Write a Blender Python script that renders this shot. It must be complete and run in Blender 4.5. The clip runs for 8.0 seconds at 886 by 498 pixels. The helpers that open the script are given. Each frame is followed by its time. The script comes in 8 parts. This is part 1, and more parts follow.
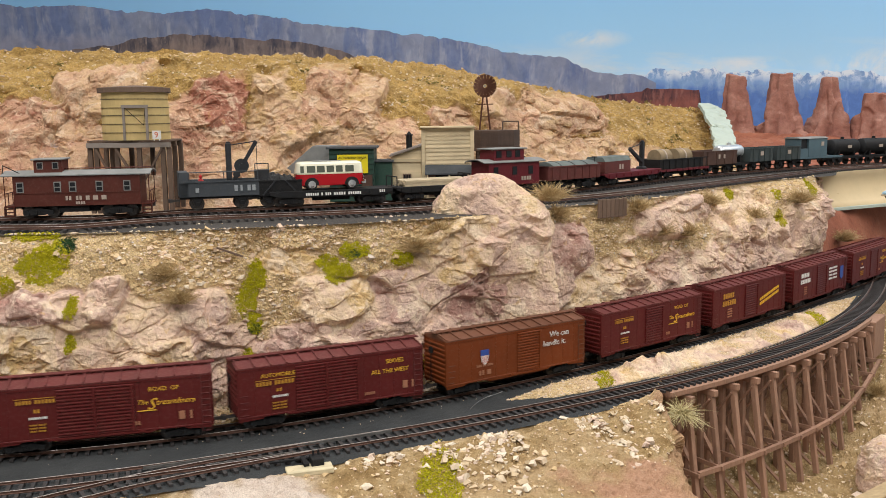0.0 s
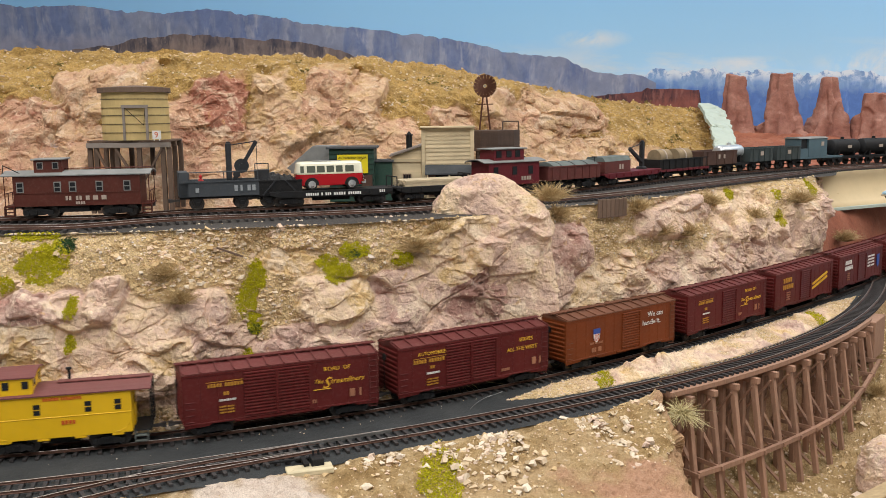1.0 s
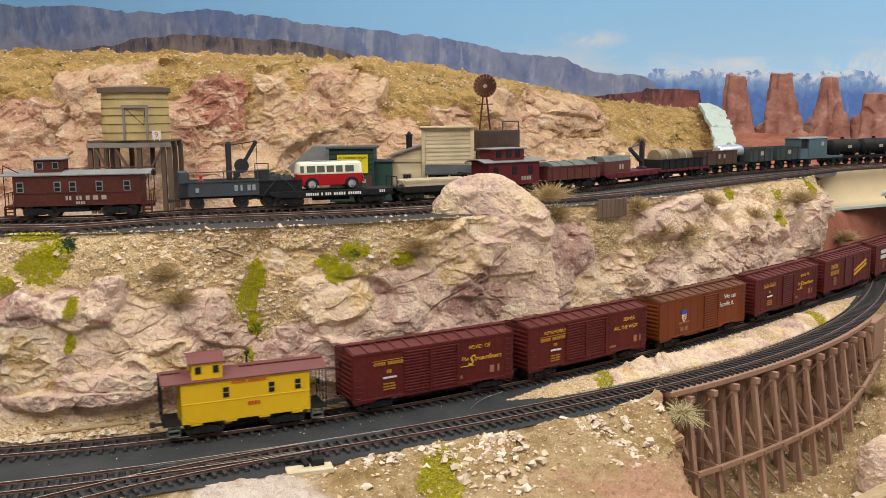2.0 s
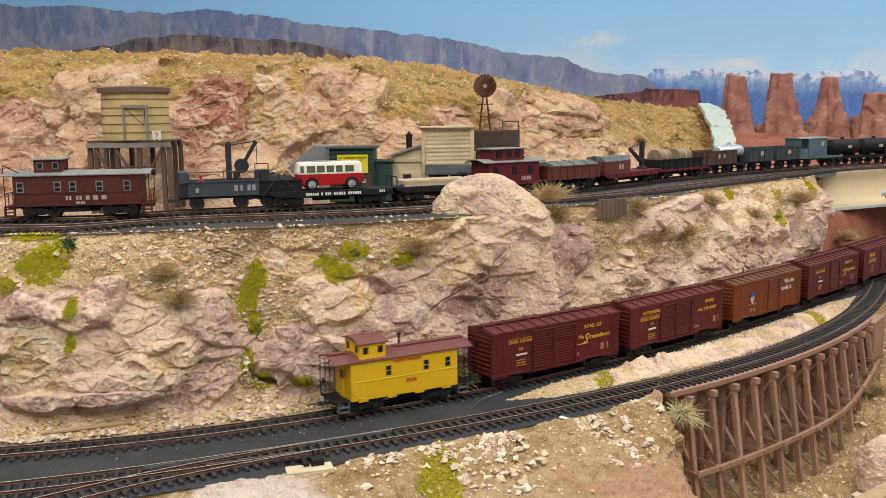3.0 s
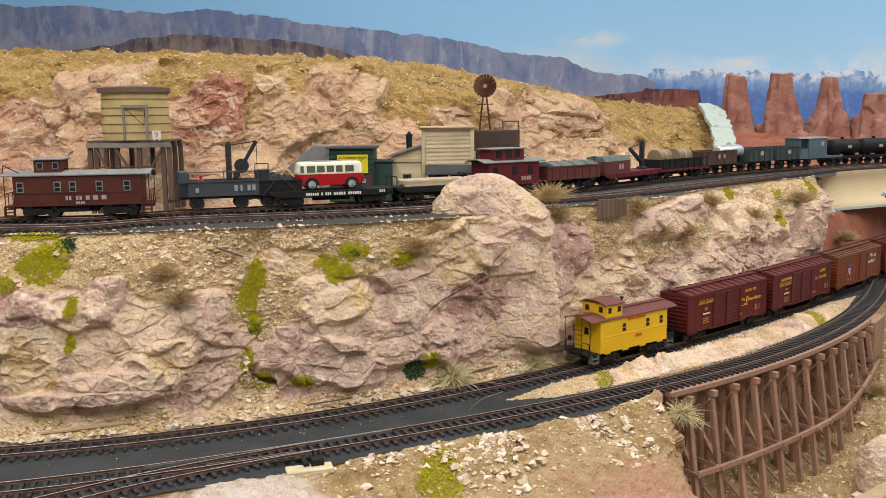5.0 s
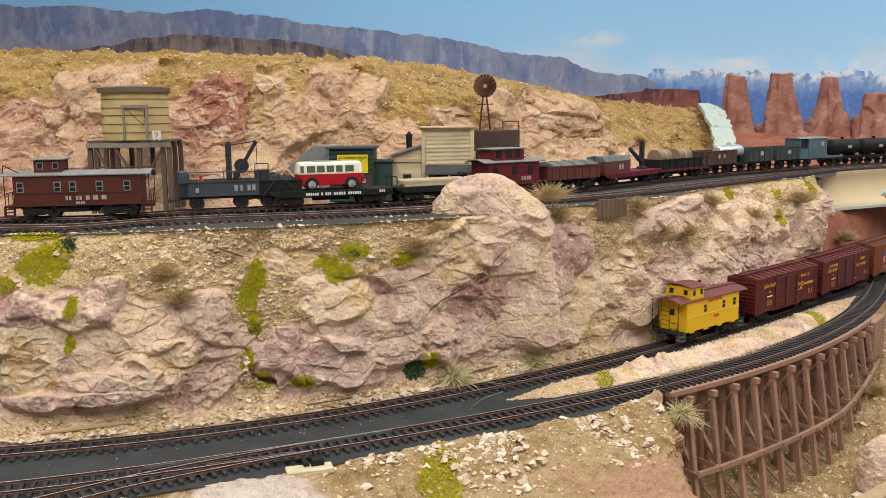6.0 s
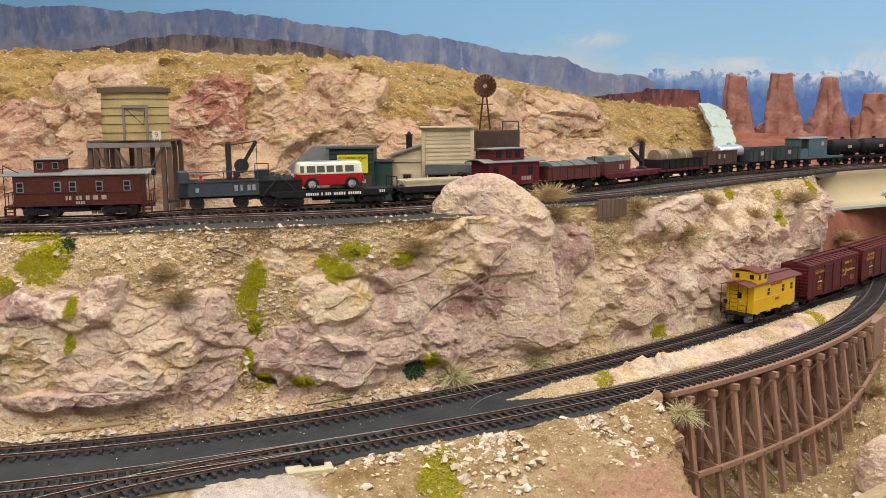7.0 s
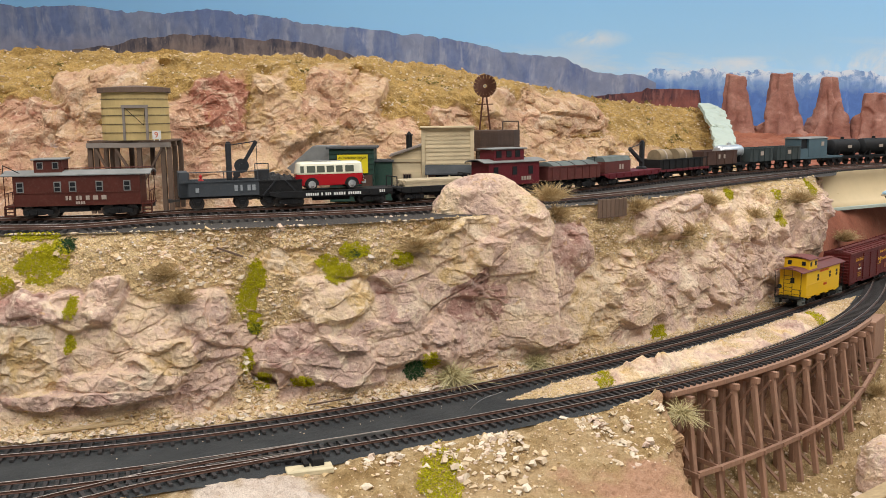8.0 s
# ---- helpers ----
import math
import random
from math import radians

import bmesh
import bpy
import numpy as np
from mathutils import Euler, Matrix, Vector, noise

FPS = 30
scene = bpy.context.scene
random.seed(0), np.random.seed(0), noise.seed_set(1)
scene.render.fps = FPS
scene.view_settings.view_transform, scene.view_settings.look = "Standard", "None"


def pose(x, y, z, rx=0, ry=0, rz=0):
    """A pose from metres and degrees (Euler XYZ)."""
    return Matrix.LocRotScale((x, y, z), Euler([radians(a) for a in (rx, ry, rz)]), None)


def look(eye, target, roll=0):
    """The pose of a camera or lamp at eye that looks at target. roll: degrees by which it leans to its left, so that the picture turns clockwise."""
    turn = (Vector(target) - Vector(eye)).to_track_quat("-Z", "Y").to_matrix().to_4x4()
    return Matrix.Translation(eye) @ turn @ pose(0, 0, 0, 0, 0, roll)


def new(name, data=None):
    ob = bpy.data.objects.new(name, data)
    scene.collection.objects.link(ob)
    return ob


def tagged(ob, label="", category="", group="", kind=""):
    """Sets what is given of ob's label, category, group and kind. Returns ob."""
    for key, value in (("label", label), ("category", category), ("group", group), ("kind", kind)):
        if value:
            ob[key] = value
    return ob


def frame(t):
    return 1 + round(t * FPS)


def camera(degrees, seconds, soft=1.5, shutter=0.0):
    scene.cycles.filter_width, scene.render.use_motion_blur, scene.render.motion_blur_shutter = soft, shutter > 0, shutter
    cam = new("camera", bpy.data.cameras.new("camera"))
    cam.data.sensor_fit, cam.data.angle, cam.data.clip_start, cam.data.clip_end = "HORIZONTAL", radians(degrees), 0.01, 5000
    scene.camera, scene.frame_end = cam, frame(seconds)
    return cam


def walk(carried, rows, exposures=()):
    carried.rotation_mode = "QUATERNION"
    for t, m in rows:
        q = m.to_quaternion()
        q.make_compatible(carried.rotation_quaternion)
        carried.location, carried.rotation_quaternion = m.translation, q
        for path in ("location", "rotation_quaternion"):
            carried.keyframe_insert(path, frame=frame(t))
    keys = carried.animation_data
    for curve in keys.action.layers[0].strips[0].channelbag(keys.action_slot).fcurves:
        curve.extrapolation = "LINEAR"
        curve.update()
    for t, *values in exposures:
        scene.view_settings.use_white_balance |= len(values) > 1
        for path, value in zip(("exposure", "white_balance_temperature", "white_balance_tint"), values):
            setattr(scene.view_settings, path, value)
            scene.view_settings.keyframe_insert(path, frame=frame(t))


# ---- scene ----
cam = camera(52.2096, 8.0, soft=0.9, shutter=0.35)
EYE = (0.0, 0.0, 0.2285)
VIEW = look(EYE, (0.0, 1.0, 0.2285 - 0.14892), -0.6443)
walk(cam, [(0.0, VIEW), (8.0, VIEW)], exposures=[(0.0, -0.04), (8.0, -0.04)])

# ---- light: a closed room with bright ceiling panels ----
world = bpy.data.worlds.new("room_air")
world.use_nodes = True
world.node_tree.nodes["Background"].inputs[0].default_value = (0.9, 0.95, 1.0, 1)
world.node_tree.nodes["Background"].inputs[1].default_value = 0.02
scene.world = world


def ceiling_lamp(x, y, sx, sy, watts, colour=(1.0, 0.985, 0.965)):
    d = bpy.data.lights.new("ceiling_lamp", "AREA")
    d.shape, d.size, d.size_y, d.energy, d.color = "RECTANGLE", sx, sy, watts, colour
    ob = new("ceiling_lamp", d)
    ob.matrix_basis = pose(x, y, 1.365)
    return ob


ceiling_lamp(-0.6, 0.1, 0.5, 1.3, 17)
ceiling_lamp(0.9, 0.3, 0.5, 1.3, 17)
ceiling_lamp(0.1, 1.45, 1.6, 0.3, 11)
ceiling_lamp(0.1, -0.7, 1.8, 0.4, 21)
ceiling_lamp(1.9, 1.6, 0.4, 1.2, 17)

# ---- number helpers ----


def smooth(a, b, x):
    t = np.clip((np.asarray(x, float) - a) / (b - a), 0, 1)
    return t * t * (3 - 2 * t)


def curve(xs, ys):
    """A smooth function through a few stations (monotone cubic)."""
    xs, ys = np.array(xs, float), np.array(ys, float)
    d = np.diff(ys) / np.diff(xs)
    m = np.zeros(len(xs))
    for i in range(1, len(xs) - 1):
        if d[i - 1] * d[i] > 0:
            m[i] = 2 * d[i - 1] * d[i] / (d[i - 1] + d[i])
    m[0], m[-1] = d[0], d[-1]

    def f(x):
        x = np.asarray(x, float)
        i = np.clip(np.searchsorted(xs, x) - 1, 0, len(xs) - 2)
        h = xs[i + 1] - xs[i]
        t = (x - xs[i]) / h
        inside = ((2 * t**3 - 3 * t**2 + 1) * ys[i] + (t**3 - 2 * t**2 + t) * h * m[i]
                  + (-2 * t**3 + 3 * t**2) * ys[i + 1] + (t**3 - t**2) * h * m[i + 1])
        return np.where(x < xs[0], ys[0] + (x - xs[0]) * m[0], np.where(x > xs[-1], ys[-1] + (x - xs[-1]) * m[-1], inside))
    return f


def hash3(i, j, k, seed):
    n = (i * 73856093) ^ (j * 19349663) ^ (k * 83492791) ^ (seed * 2654435761 & 0x7FFFFFFF)
    n = (n ^ (n >> 13)) * 1274126177 & 0x7FFFFFFF
    n = (n ^ (n >> 16)) * 668265263 & 0x7FFFFFFF
    return ((n ^ (n >> 15)) & 0xFFFFF) / 0xFFFFF


def vnoise(p, seed=0):
    """Smooth value noise in space, -1 to 1."""
    c = np.floor(p).astype(np.int64)
    f = p - c
    f = f * f * f * (f * (f * 6 - 15) + 10)
    out = np.zeros(len(p))
    for a in (0, 1):
        for b in (0, 1):
            for d in (0, 1):
                w = (f[:, 0] if a else 1 - f[:, 0]) * (f[:, 1] if b else 1 - f[:, 1]) * (f[:, 2] if d else 1 - f[:, 2])
                out += w * hash3(c[:, 0] + a, c[:, 1] + b, c[:, 2] + d, seed)
    return out * 2 - 1


def fbm(p, octaves=4, seed=0):
    out, amp = np.zeros(len(p)), 1.0
    for o in range(octaves):
        out += amp * vnoise(p * 2.03**o + 7.7 * o, seed + o)
        amp *= 0.5
    return out


def cells(p, seed=0, sharp=16.0):
    """Broken plates: a random offset and tilt for each cell, worn together at their seams, and the gap between cells."""
    c = np.floor(p).astype(np.int64)
    f1, f2 = np.full(len(p), 9.0), np.full(len(p), 9.0)
    total, weight = np.zeros(len(p)), np.full(len(p), 1e-9)
    for a in (-1, 0, 1):
        for b in (-1, 0, 1):
            for d in (-1, 0, 1):
                i, j, k = c[:, 0] + a, c[:, 1] + b, c[:, 2] + d
                r = [hash3(i, j, k, seed + n) for n in (1, 2, 3)]
                v = np.stack([p[:, 0] - i - r[0], p[:, 1] - j - r[1], p[:, 2] - k - r[2]], 1)
                d2 = (v * v).sum(1)
                dist = np.sqrt(d2)
                t = [hash3(i, j, k, seed + n) - 0.5 for n in (4, 5, 6, 7)]
                w = np.exp(-sharp * d2)
                total += w * (t[0] * 0.8 + 2.1 * (v[:, 0] * t[1] + v[:, 1] * t[2] + v[:, 2] * (t[3] - 0.10)))
                weight += w
                near = dist < f1
                f2 = np.where(near, f1, np.minimum(f2, dist))
                f1 = np.where(near, dist, f1)
    return total / weight, f2 - f1


def rock_relief(p, size=0.04, seed=0, strata=1.15):
    """Height of fractured rock over points p, in units of about the block size: blocks, broken faces, chips."""
    q = p / size
    q[:, 2] *= strata
    w = np.stack([fbm(q * 0.9, 2, seed + 11), fbm(q * 0.9, 2, seed + 22), fbm(q * 0.9, 2, seed + 33)], 1)
    a, ga = cells(q * 0.70 + 0.10 * w, seed, 50)
    b, gb = cells(q * np.array([1.5, 1.5, 1.9]) + 0.14 * w, seed + 40, 55)
    c, gc = cells(q * np.array([3.6, 3.6, 4.8]) + 0.20 * w, seed + 80, 55)
    d, gd = cells(q * 8.5 + 0.2 * w, seed + 120, 50)
    busy = smooth(-0.25, 0.55, fbm(q * 0.9, 2, seed + 60))
    crack = -0.12 * (1 - smooth(0, 0.05, ga)) * smooth(0.0, 0.4, w[:, 1]) - 0.05 * (1 - smooth(0, 0.06, gb)) * smooth(-0.1, 0.4, w[:, 2])
    return a * 0.50 + b * (0.15 + 0.16 * busy) + c * (0.03 + 0.12 * busy) + d * (0.012 + 0.05 * busy) + crack + 0.05 * w[:, 0]


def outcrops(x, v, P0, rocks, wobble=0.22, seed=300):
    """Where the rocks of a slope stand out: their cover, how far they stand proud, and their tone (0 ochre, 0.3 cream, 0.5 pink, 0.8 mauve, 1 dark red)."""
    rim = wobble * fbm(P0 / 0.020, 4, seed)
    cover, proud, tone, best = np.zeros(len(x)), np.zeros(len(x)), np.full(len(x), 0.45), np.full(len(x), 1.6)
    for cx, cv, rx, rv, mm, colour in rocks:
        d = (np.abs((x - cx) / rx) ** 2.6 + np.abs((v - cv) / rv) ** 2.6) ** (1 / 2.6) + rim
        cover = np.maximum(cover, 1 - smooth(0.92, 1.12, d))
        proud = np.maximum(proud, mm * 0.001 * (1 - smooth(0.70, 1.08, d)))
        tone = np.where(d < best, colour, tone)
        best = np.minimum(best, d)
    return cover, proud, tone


# ---- mesh helpers ----


def mesh_data(name, verts, faces, mat=None, flat=True, attr=None):
    me = bpy.data.meshes.new(name)
    me.from_pydata([tuple(v) for v in verts] if not isinstance(verts, list) else verts, [], faces if isinstance(faces, list) else faces.tolist())
    if not flat:
        me.polygons.foreach_set("use_smooth", np.ones(len(me.polygons), bool))
    for key, values in (attr or {}).items():
        a = me.attributes.new(key, "FLOAT", "POINT")
        a.data.foreach_set("value", np.asarray(values, np.float32))
    if mat:
        me.materials.append(mat)
    me.update()
    return me


class Geo:
    """Collects boxes, rods and plates into one mesh."""

    def __init__(self):
        self.v, self.f = [], []

    def add(self, verts, faces):
        n = len(self.v)
        self.v += [tuple(v) for v in verts]
        self.f += [tuple(i + n for i in f) for f in faces]
        return self

    def box(self, x, y, z, sx, sy, sz, m=None):
        """A box with its centre at x, y and its foot at z."""
        c = [(x + a * sx / 2, y + b * sy / 2, z + d * sz) for d in (0, 1) for a, b in ((-1, -1), (1, -1), (1, 1), (-1, 1))]
        if m:
            c = [m @ Vector(p) for p in c]
        return self.add(c, [(3, 2, 1, 0), (4, 5, 6, 7), (0, 1, 5, 4), (1, 2, 6, 5), (2, 3, 7, 6), (3, 0, 4, 7)])

    def beam(self, a, b, w, h, up=(0, 0, 1)):
        """A squared timber from a to b."""
        a, b = Vector(a), Vector(b)
        t = (b - a).normalized()
        s = t.cross(Vector(up))
        s = s.normalized() if s.length > 1e-4 else t.cross(Vector((0, 1, 0))).normalized()
        u = s.cross(t)
        c = [e + s * i * w / 2 + u * j * h / 2 for e in (a, b) for i, j in ((-1, -1), (1, -1), (1, 1), (-1, 1))]
        return self.add(c, [(3, 2, 1, 0), (4, 5, 6, 7), (0, 1, 5, 4), (1, 2, 6, 5), (2, 3, 7, 6), (3, 0, 4, 7)])

    def rod(self, a, b, r, r2=None, n=10, caps=True):
        a, b = Vector(a), Vector(b)
        t = (b - a).normalized()
        s = t.cross(Vector((0, 0, 1)))
        s = s.normalized() if s.length > 1e-4 else Vector((1, 0, 0))
        u = s.cross(t)
        r2 = r if r2 is None else r2
        ring = [e + (s * math.cos(6.2832 * i / n) + u * math.sin(6.2832 * i / n)) * q for e, q in ((a, r), (b, r2)) for i in range(n)]
        f = [(i, i + n, (i + 1) % n + n, (i + 1) % n) for i in range(n)]
        if caps:
            f += [tuple(range(n)), tuple(range(2 * n - 1, n - 1, -1))]
        return self.add(ring, f)

    def prism(self, pts, a, b, axis="y"):
        """A plate with the outline pts, from a to b along an axis."""
        def at(p, d):
            return (p[0], d, p[1]) if axis == "y" else (d, p[0], p[1]) if axis == "x" else (p[0], p[1], d)
        n = len(pts)
        f = [(i, (i + 1) % n, (i + 1) % n + n, i + n) for i in range(n)]
        return self.add([at(p, a) for p in pts] + [at(p, b) for p in pts], f + [tuple(range(n - 1, -1, -1)), tuple(range(n, 2 * n))])

    def lathe(self, profile, n=20, centre=(0, 0, 0), axis="z", caps=True):
        """Turned shape: profile of (radius, height)."""
        v = []
        for r, h in profile:
            for i in range(n):
                c, s = r * math.cos(6.2832 * i / n), r * math.sin(6.2832 * i / n)
                p = (c, s, h) if axis == "z" else (h, c, s) if axis == "x" else (c, h, s)
                v.append(tuple(p[k] + centre[k] for k in range(3)))
        f = [(j * n + i, j * n + (i + 1) % n, (j + 1) * n + (i + 1) % n, (j + 1) * n + i) for j in range(len(profile) - 1) for i in range(n)]
        return self.add(v, f + ([tuple(range(n - 1, -1, -1)), tuple(range((len(profile) - 1) * n, len(profile) * n))] if caps else []))

    def data(self, name, mat=None, bevel=0.0, flat=True):
        me = bpy.data.meshes.new(name)
        me.from_pydata(self.v, [], self.f)
        bm = bmesh.new()
        bm.from_mesh(me)
        bmesh.ops.recalc_face_normals(bm, faces=bm.faces)
        if bevel:
            edges = [e for e in bm.edges if len(e.link_faces) == 2 and e.calc_face_angle(0) > 0.6]
            bmesh.ops.bevel(bm, geom=edges, offset=bevel, segments=1, affect="EDGES", clamp_overlap=True)
        bm.to_mesh(me)
        bm.free()
        if not flat:
            for p in me.polygons:
                p.use_smooth = True
            me.set_sharp_from_angle(angle=0.6)
        if mat:
            me.materials.append(mat)
        return me


def part(name, geo, mat, parent=None, label="", bevel=0.0, flat=True, m=None):
    ob = new(name, geo.data(name, mat, bevel, flat) if isinstance(geo, Geo) else geo)
    if parent is not None:
        ob.parent = parent
    if m is not None:
        ob.matrix_basis = m
    return tagged(ob, label)


def thing(name, label, category, m=None, group="", kind=""):
    ob = new(name)
    ob.empty_display_size = 0.02
    if m is not None:
        ob.matrix_basis = m
    return tagged(ob, label, category, group, kind)


def grid_faces(nx, ny):
    i = np.arange(nx * ny).reshape(ny, nx)
    return np.stack([i[:-1, :-1], i[:-1, 1:], i[1:, 1:], i[1:, :-1]], -1).reshape(-1, 4)


def grid_normals(P, nx, ny):
    G = P.reshape(ny, nx, 3)
    n = np.cross(np.gradient(G, axis=1), np.gradient(G, axis=0)).reshape(-1, 3)
    return n / (np.linalg.norm(n, axis=1, keepdims=True) + 1e-12)


class Line:
    """A track's centre line by arc length; s = 0 at x = 0 (or at its start)."""

    def __init__(self, f, x0, x1, z):
        self.x = np.linspace(x0, x1, 3000)
        self.y = f(self.x)
        self.s = np.concatenate([[0], np.cumsum(np.hypot(np.diff(self.x), np.diff(self.y)))])
        self.s -= np.interp(0, self.x, self.s)
        self.h = np.unwrap(np.arctan2(np.gradient(self.y), np.gradient(self.x)))
        self.z = z

    def at(self, s, side=0.0, z=0.0):
        x, y, h = (np.interp(s, self.s, a) for a in (self.x, self.y, self.h))
        return Vector((x - side * math.sin(h), y + side * math.cos(h), self.z + z))

    def turn(self, s):
        return float(np.interp(s, self.s, self.h))

    def put(self, s, half=0.0):
        """Pose of a car whose trucks stand half before and behind s."""
        a, b = self.at(s - half), self.at(s + half)
        c = (a + b) / 2
        return Matrix.Translation(c) @ Matrix.Rotation(math.atan2(b.y - a.y, b.x - a.x), 4, "Z")


# ---- materials ----


def nodes_of(name):
    mat = bpy.data.materials.new(name)
    mat.use_nodes = True
    nt = mat.node_tree
    return mat, nt, nt.nodes["Principled BSDF"]


def node(nt, kind, **inputs):
    n = nt.nodes.new(kind)
    for k, v in inputs.items():
        key = k.replace("_", " ")
        if hasattr(v, "is_output") or isinstance(v, bpy.types.NodeSocket):
            nt.links.new(v, n.inputs[key])
        else:
            n.inputs[key].default_value = v
    return n


def ramp(nt, fac, stops):
    r = nt.nodes.new("ShaderNodeValToRGB")
    nt.links.new(fac, r.inputs[0])
    while len(r.color_ramp.elements) < len(stops):
        r.color_ramp.elements.new(0.5)
    for e, (p, c) in zip(r.color_ramp.elements, stops):
        e.position, e.color = p, (*c, 1) if len(c) == 3 else c
    return r.outputs[0]


def mixc(nt, fac, a, b, mode="MIX"):
    m = nt.nodes.new("ShaderNodeMix")
    m.data_type, m.blend_type = "RGBA", mode
    for sock, v in ((m.inputs[0], fac), (m.inputs[6], a), (m.inputs[7], b)):
        if isinstance(v, bpy.types.NodeSocket):
            nt.links.new(v, sock)
        elif isinstance(v, (int, float)):
            sock.default_value = v
        else:
            sock.default_value = (*v, 1) if len(v) == 3 else v
    return m.outputs[2]


def coords(nt):
    return nt.nodes.new("ShaderNodeTexCoord").outputs["Object"]


def noise_tex(nt, vec, scale, detail=4.0, rough=0.55, dist=0.0):
    return node(nt, "ShaderNodeTexNoise", Vector=vec, Scale=scale, Detail=detail, Roughness=rough, Distortion=dist).outputs["Fac"]


def bump(nt, bsdf, height, strength, distance):
    b = node(nt, "ShaderNodeBump", Height=height, Strength=strength, Distance=distance)
    nt.links.new(b.outputs[0], bsdf.inputs["Normal"])


def attribute(nt, key):
    a = nt.nodes.new("ShaderNodeAttribute")
    a.attribute_name = key
    return a.outputs["Fac"]


def paint(name, colour, rough=0.55, metal=0.0, vary=0.25, scale=120.0, dust=(0.30, 0.24, 0.17), dusty=0.05):
    """Weathered model paint: mottled, slightly dusty, with a little relief."""
    mat, nt, b = nodes_of(name)
    v = coords(nt)
    n1, n2 = noise_tex(nt, v, scale, 5), noise_tex(nt, v, scale * 9, 3)
    dark = tuple(c * (1 - vary) for c in colour)
    light = tuple(min(1, c * (1 + vary)) for c in colour)
    c = ramp(nt, n1, [(0.3, dark), (0.7, light)])
    k = ramp(nt, n2, [(0.5, (0, 0, 0)), (0.85, (dusty * 2,) * 3)])
    nt.links.new(mixc(nt, k, c, dust), b.inputs["Base Color"])
    nt.links.new(ramp(nt, n1, [(0.2, (rough - 0.1,) * 3), (0.8, (min(1, rough + 0.12),) * 3)]), b.inputs["Roughness"])
    b.inputs["Metallic"].default_value = metal
    b.inputs["Specular IOR Level"].default_value = 0.25
    bump(nt, b, n2, 0.15, 0.0004)
    return mat


def timber(name, colour, scale=60.0, along="x"):
    """Wood with streaks along one axis."""
    mat, nt, b = nodes_of(name)
    m = nt.nodes.new("ShaderNodeMapping")
    nt.links.new(coords(nt), m.inputs[0])
    m.inputs["Scale"].default_value = {"x": (1, 12, 12), "y": (12, 1, 12), "z": (12, 12, 1)}[along]
    r = nt.nodes.new("ShaderNodeObjectInfo").outputs["Random"]
    n1, n2 = noise_tex(nt, m.outputs[0], scale, 5), noise_tex(nt, coords(nt), scale * 4, 3)
    c = ramp(nt, n1, [(0.25, tuple(x * 0.55 for x in colour)), (0.55, colour), (0.8, tuple(min(1, x * 1.4) for x in colour))])
    c = mixc(nt, 0.35, c, ramp(nt, n2, [(0.3, tuple(x * 0.6 for x in colour)), (0.7, tuple(min(1, x * 1.3) for x in colour))]))
    c = mixc(nt, 0.4, c, ramp(nt, r, [(0, tuple(x * 0.6 for x in colour)), (1, tuple(min(1, x * 1.35) for x in colour))]))
    nt.links.new(c, b.inputs["Base Color"])
    b.inputs["Roughness"].default_value = 0.8
    bump(nt, b, n1, 0.4, 0.0004)
    return mat


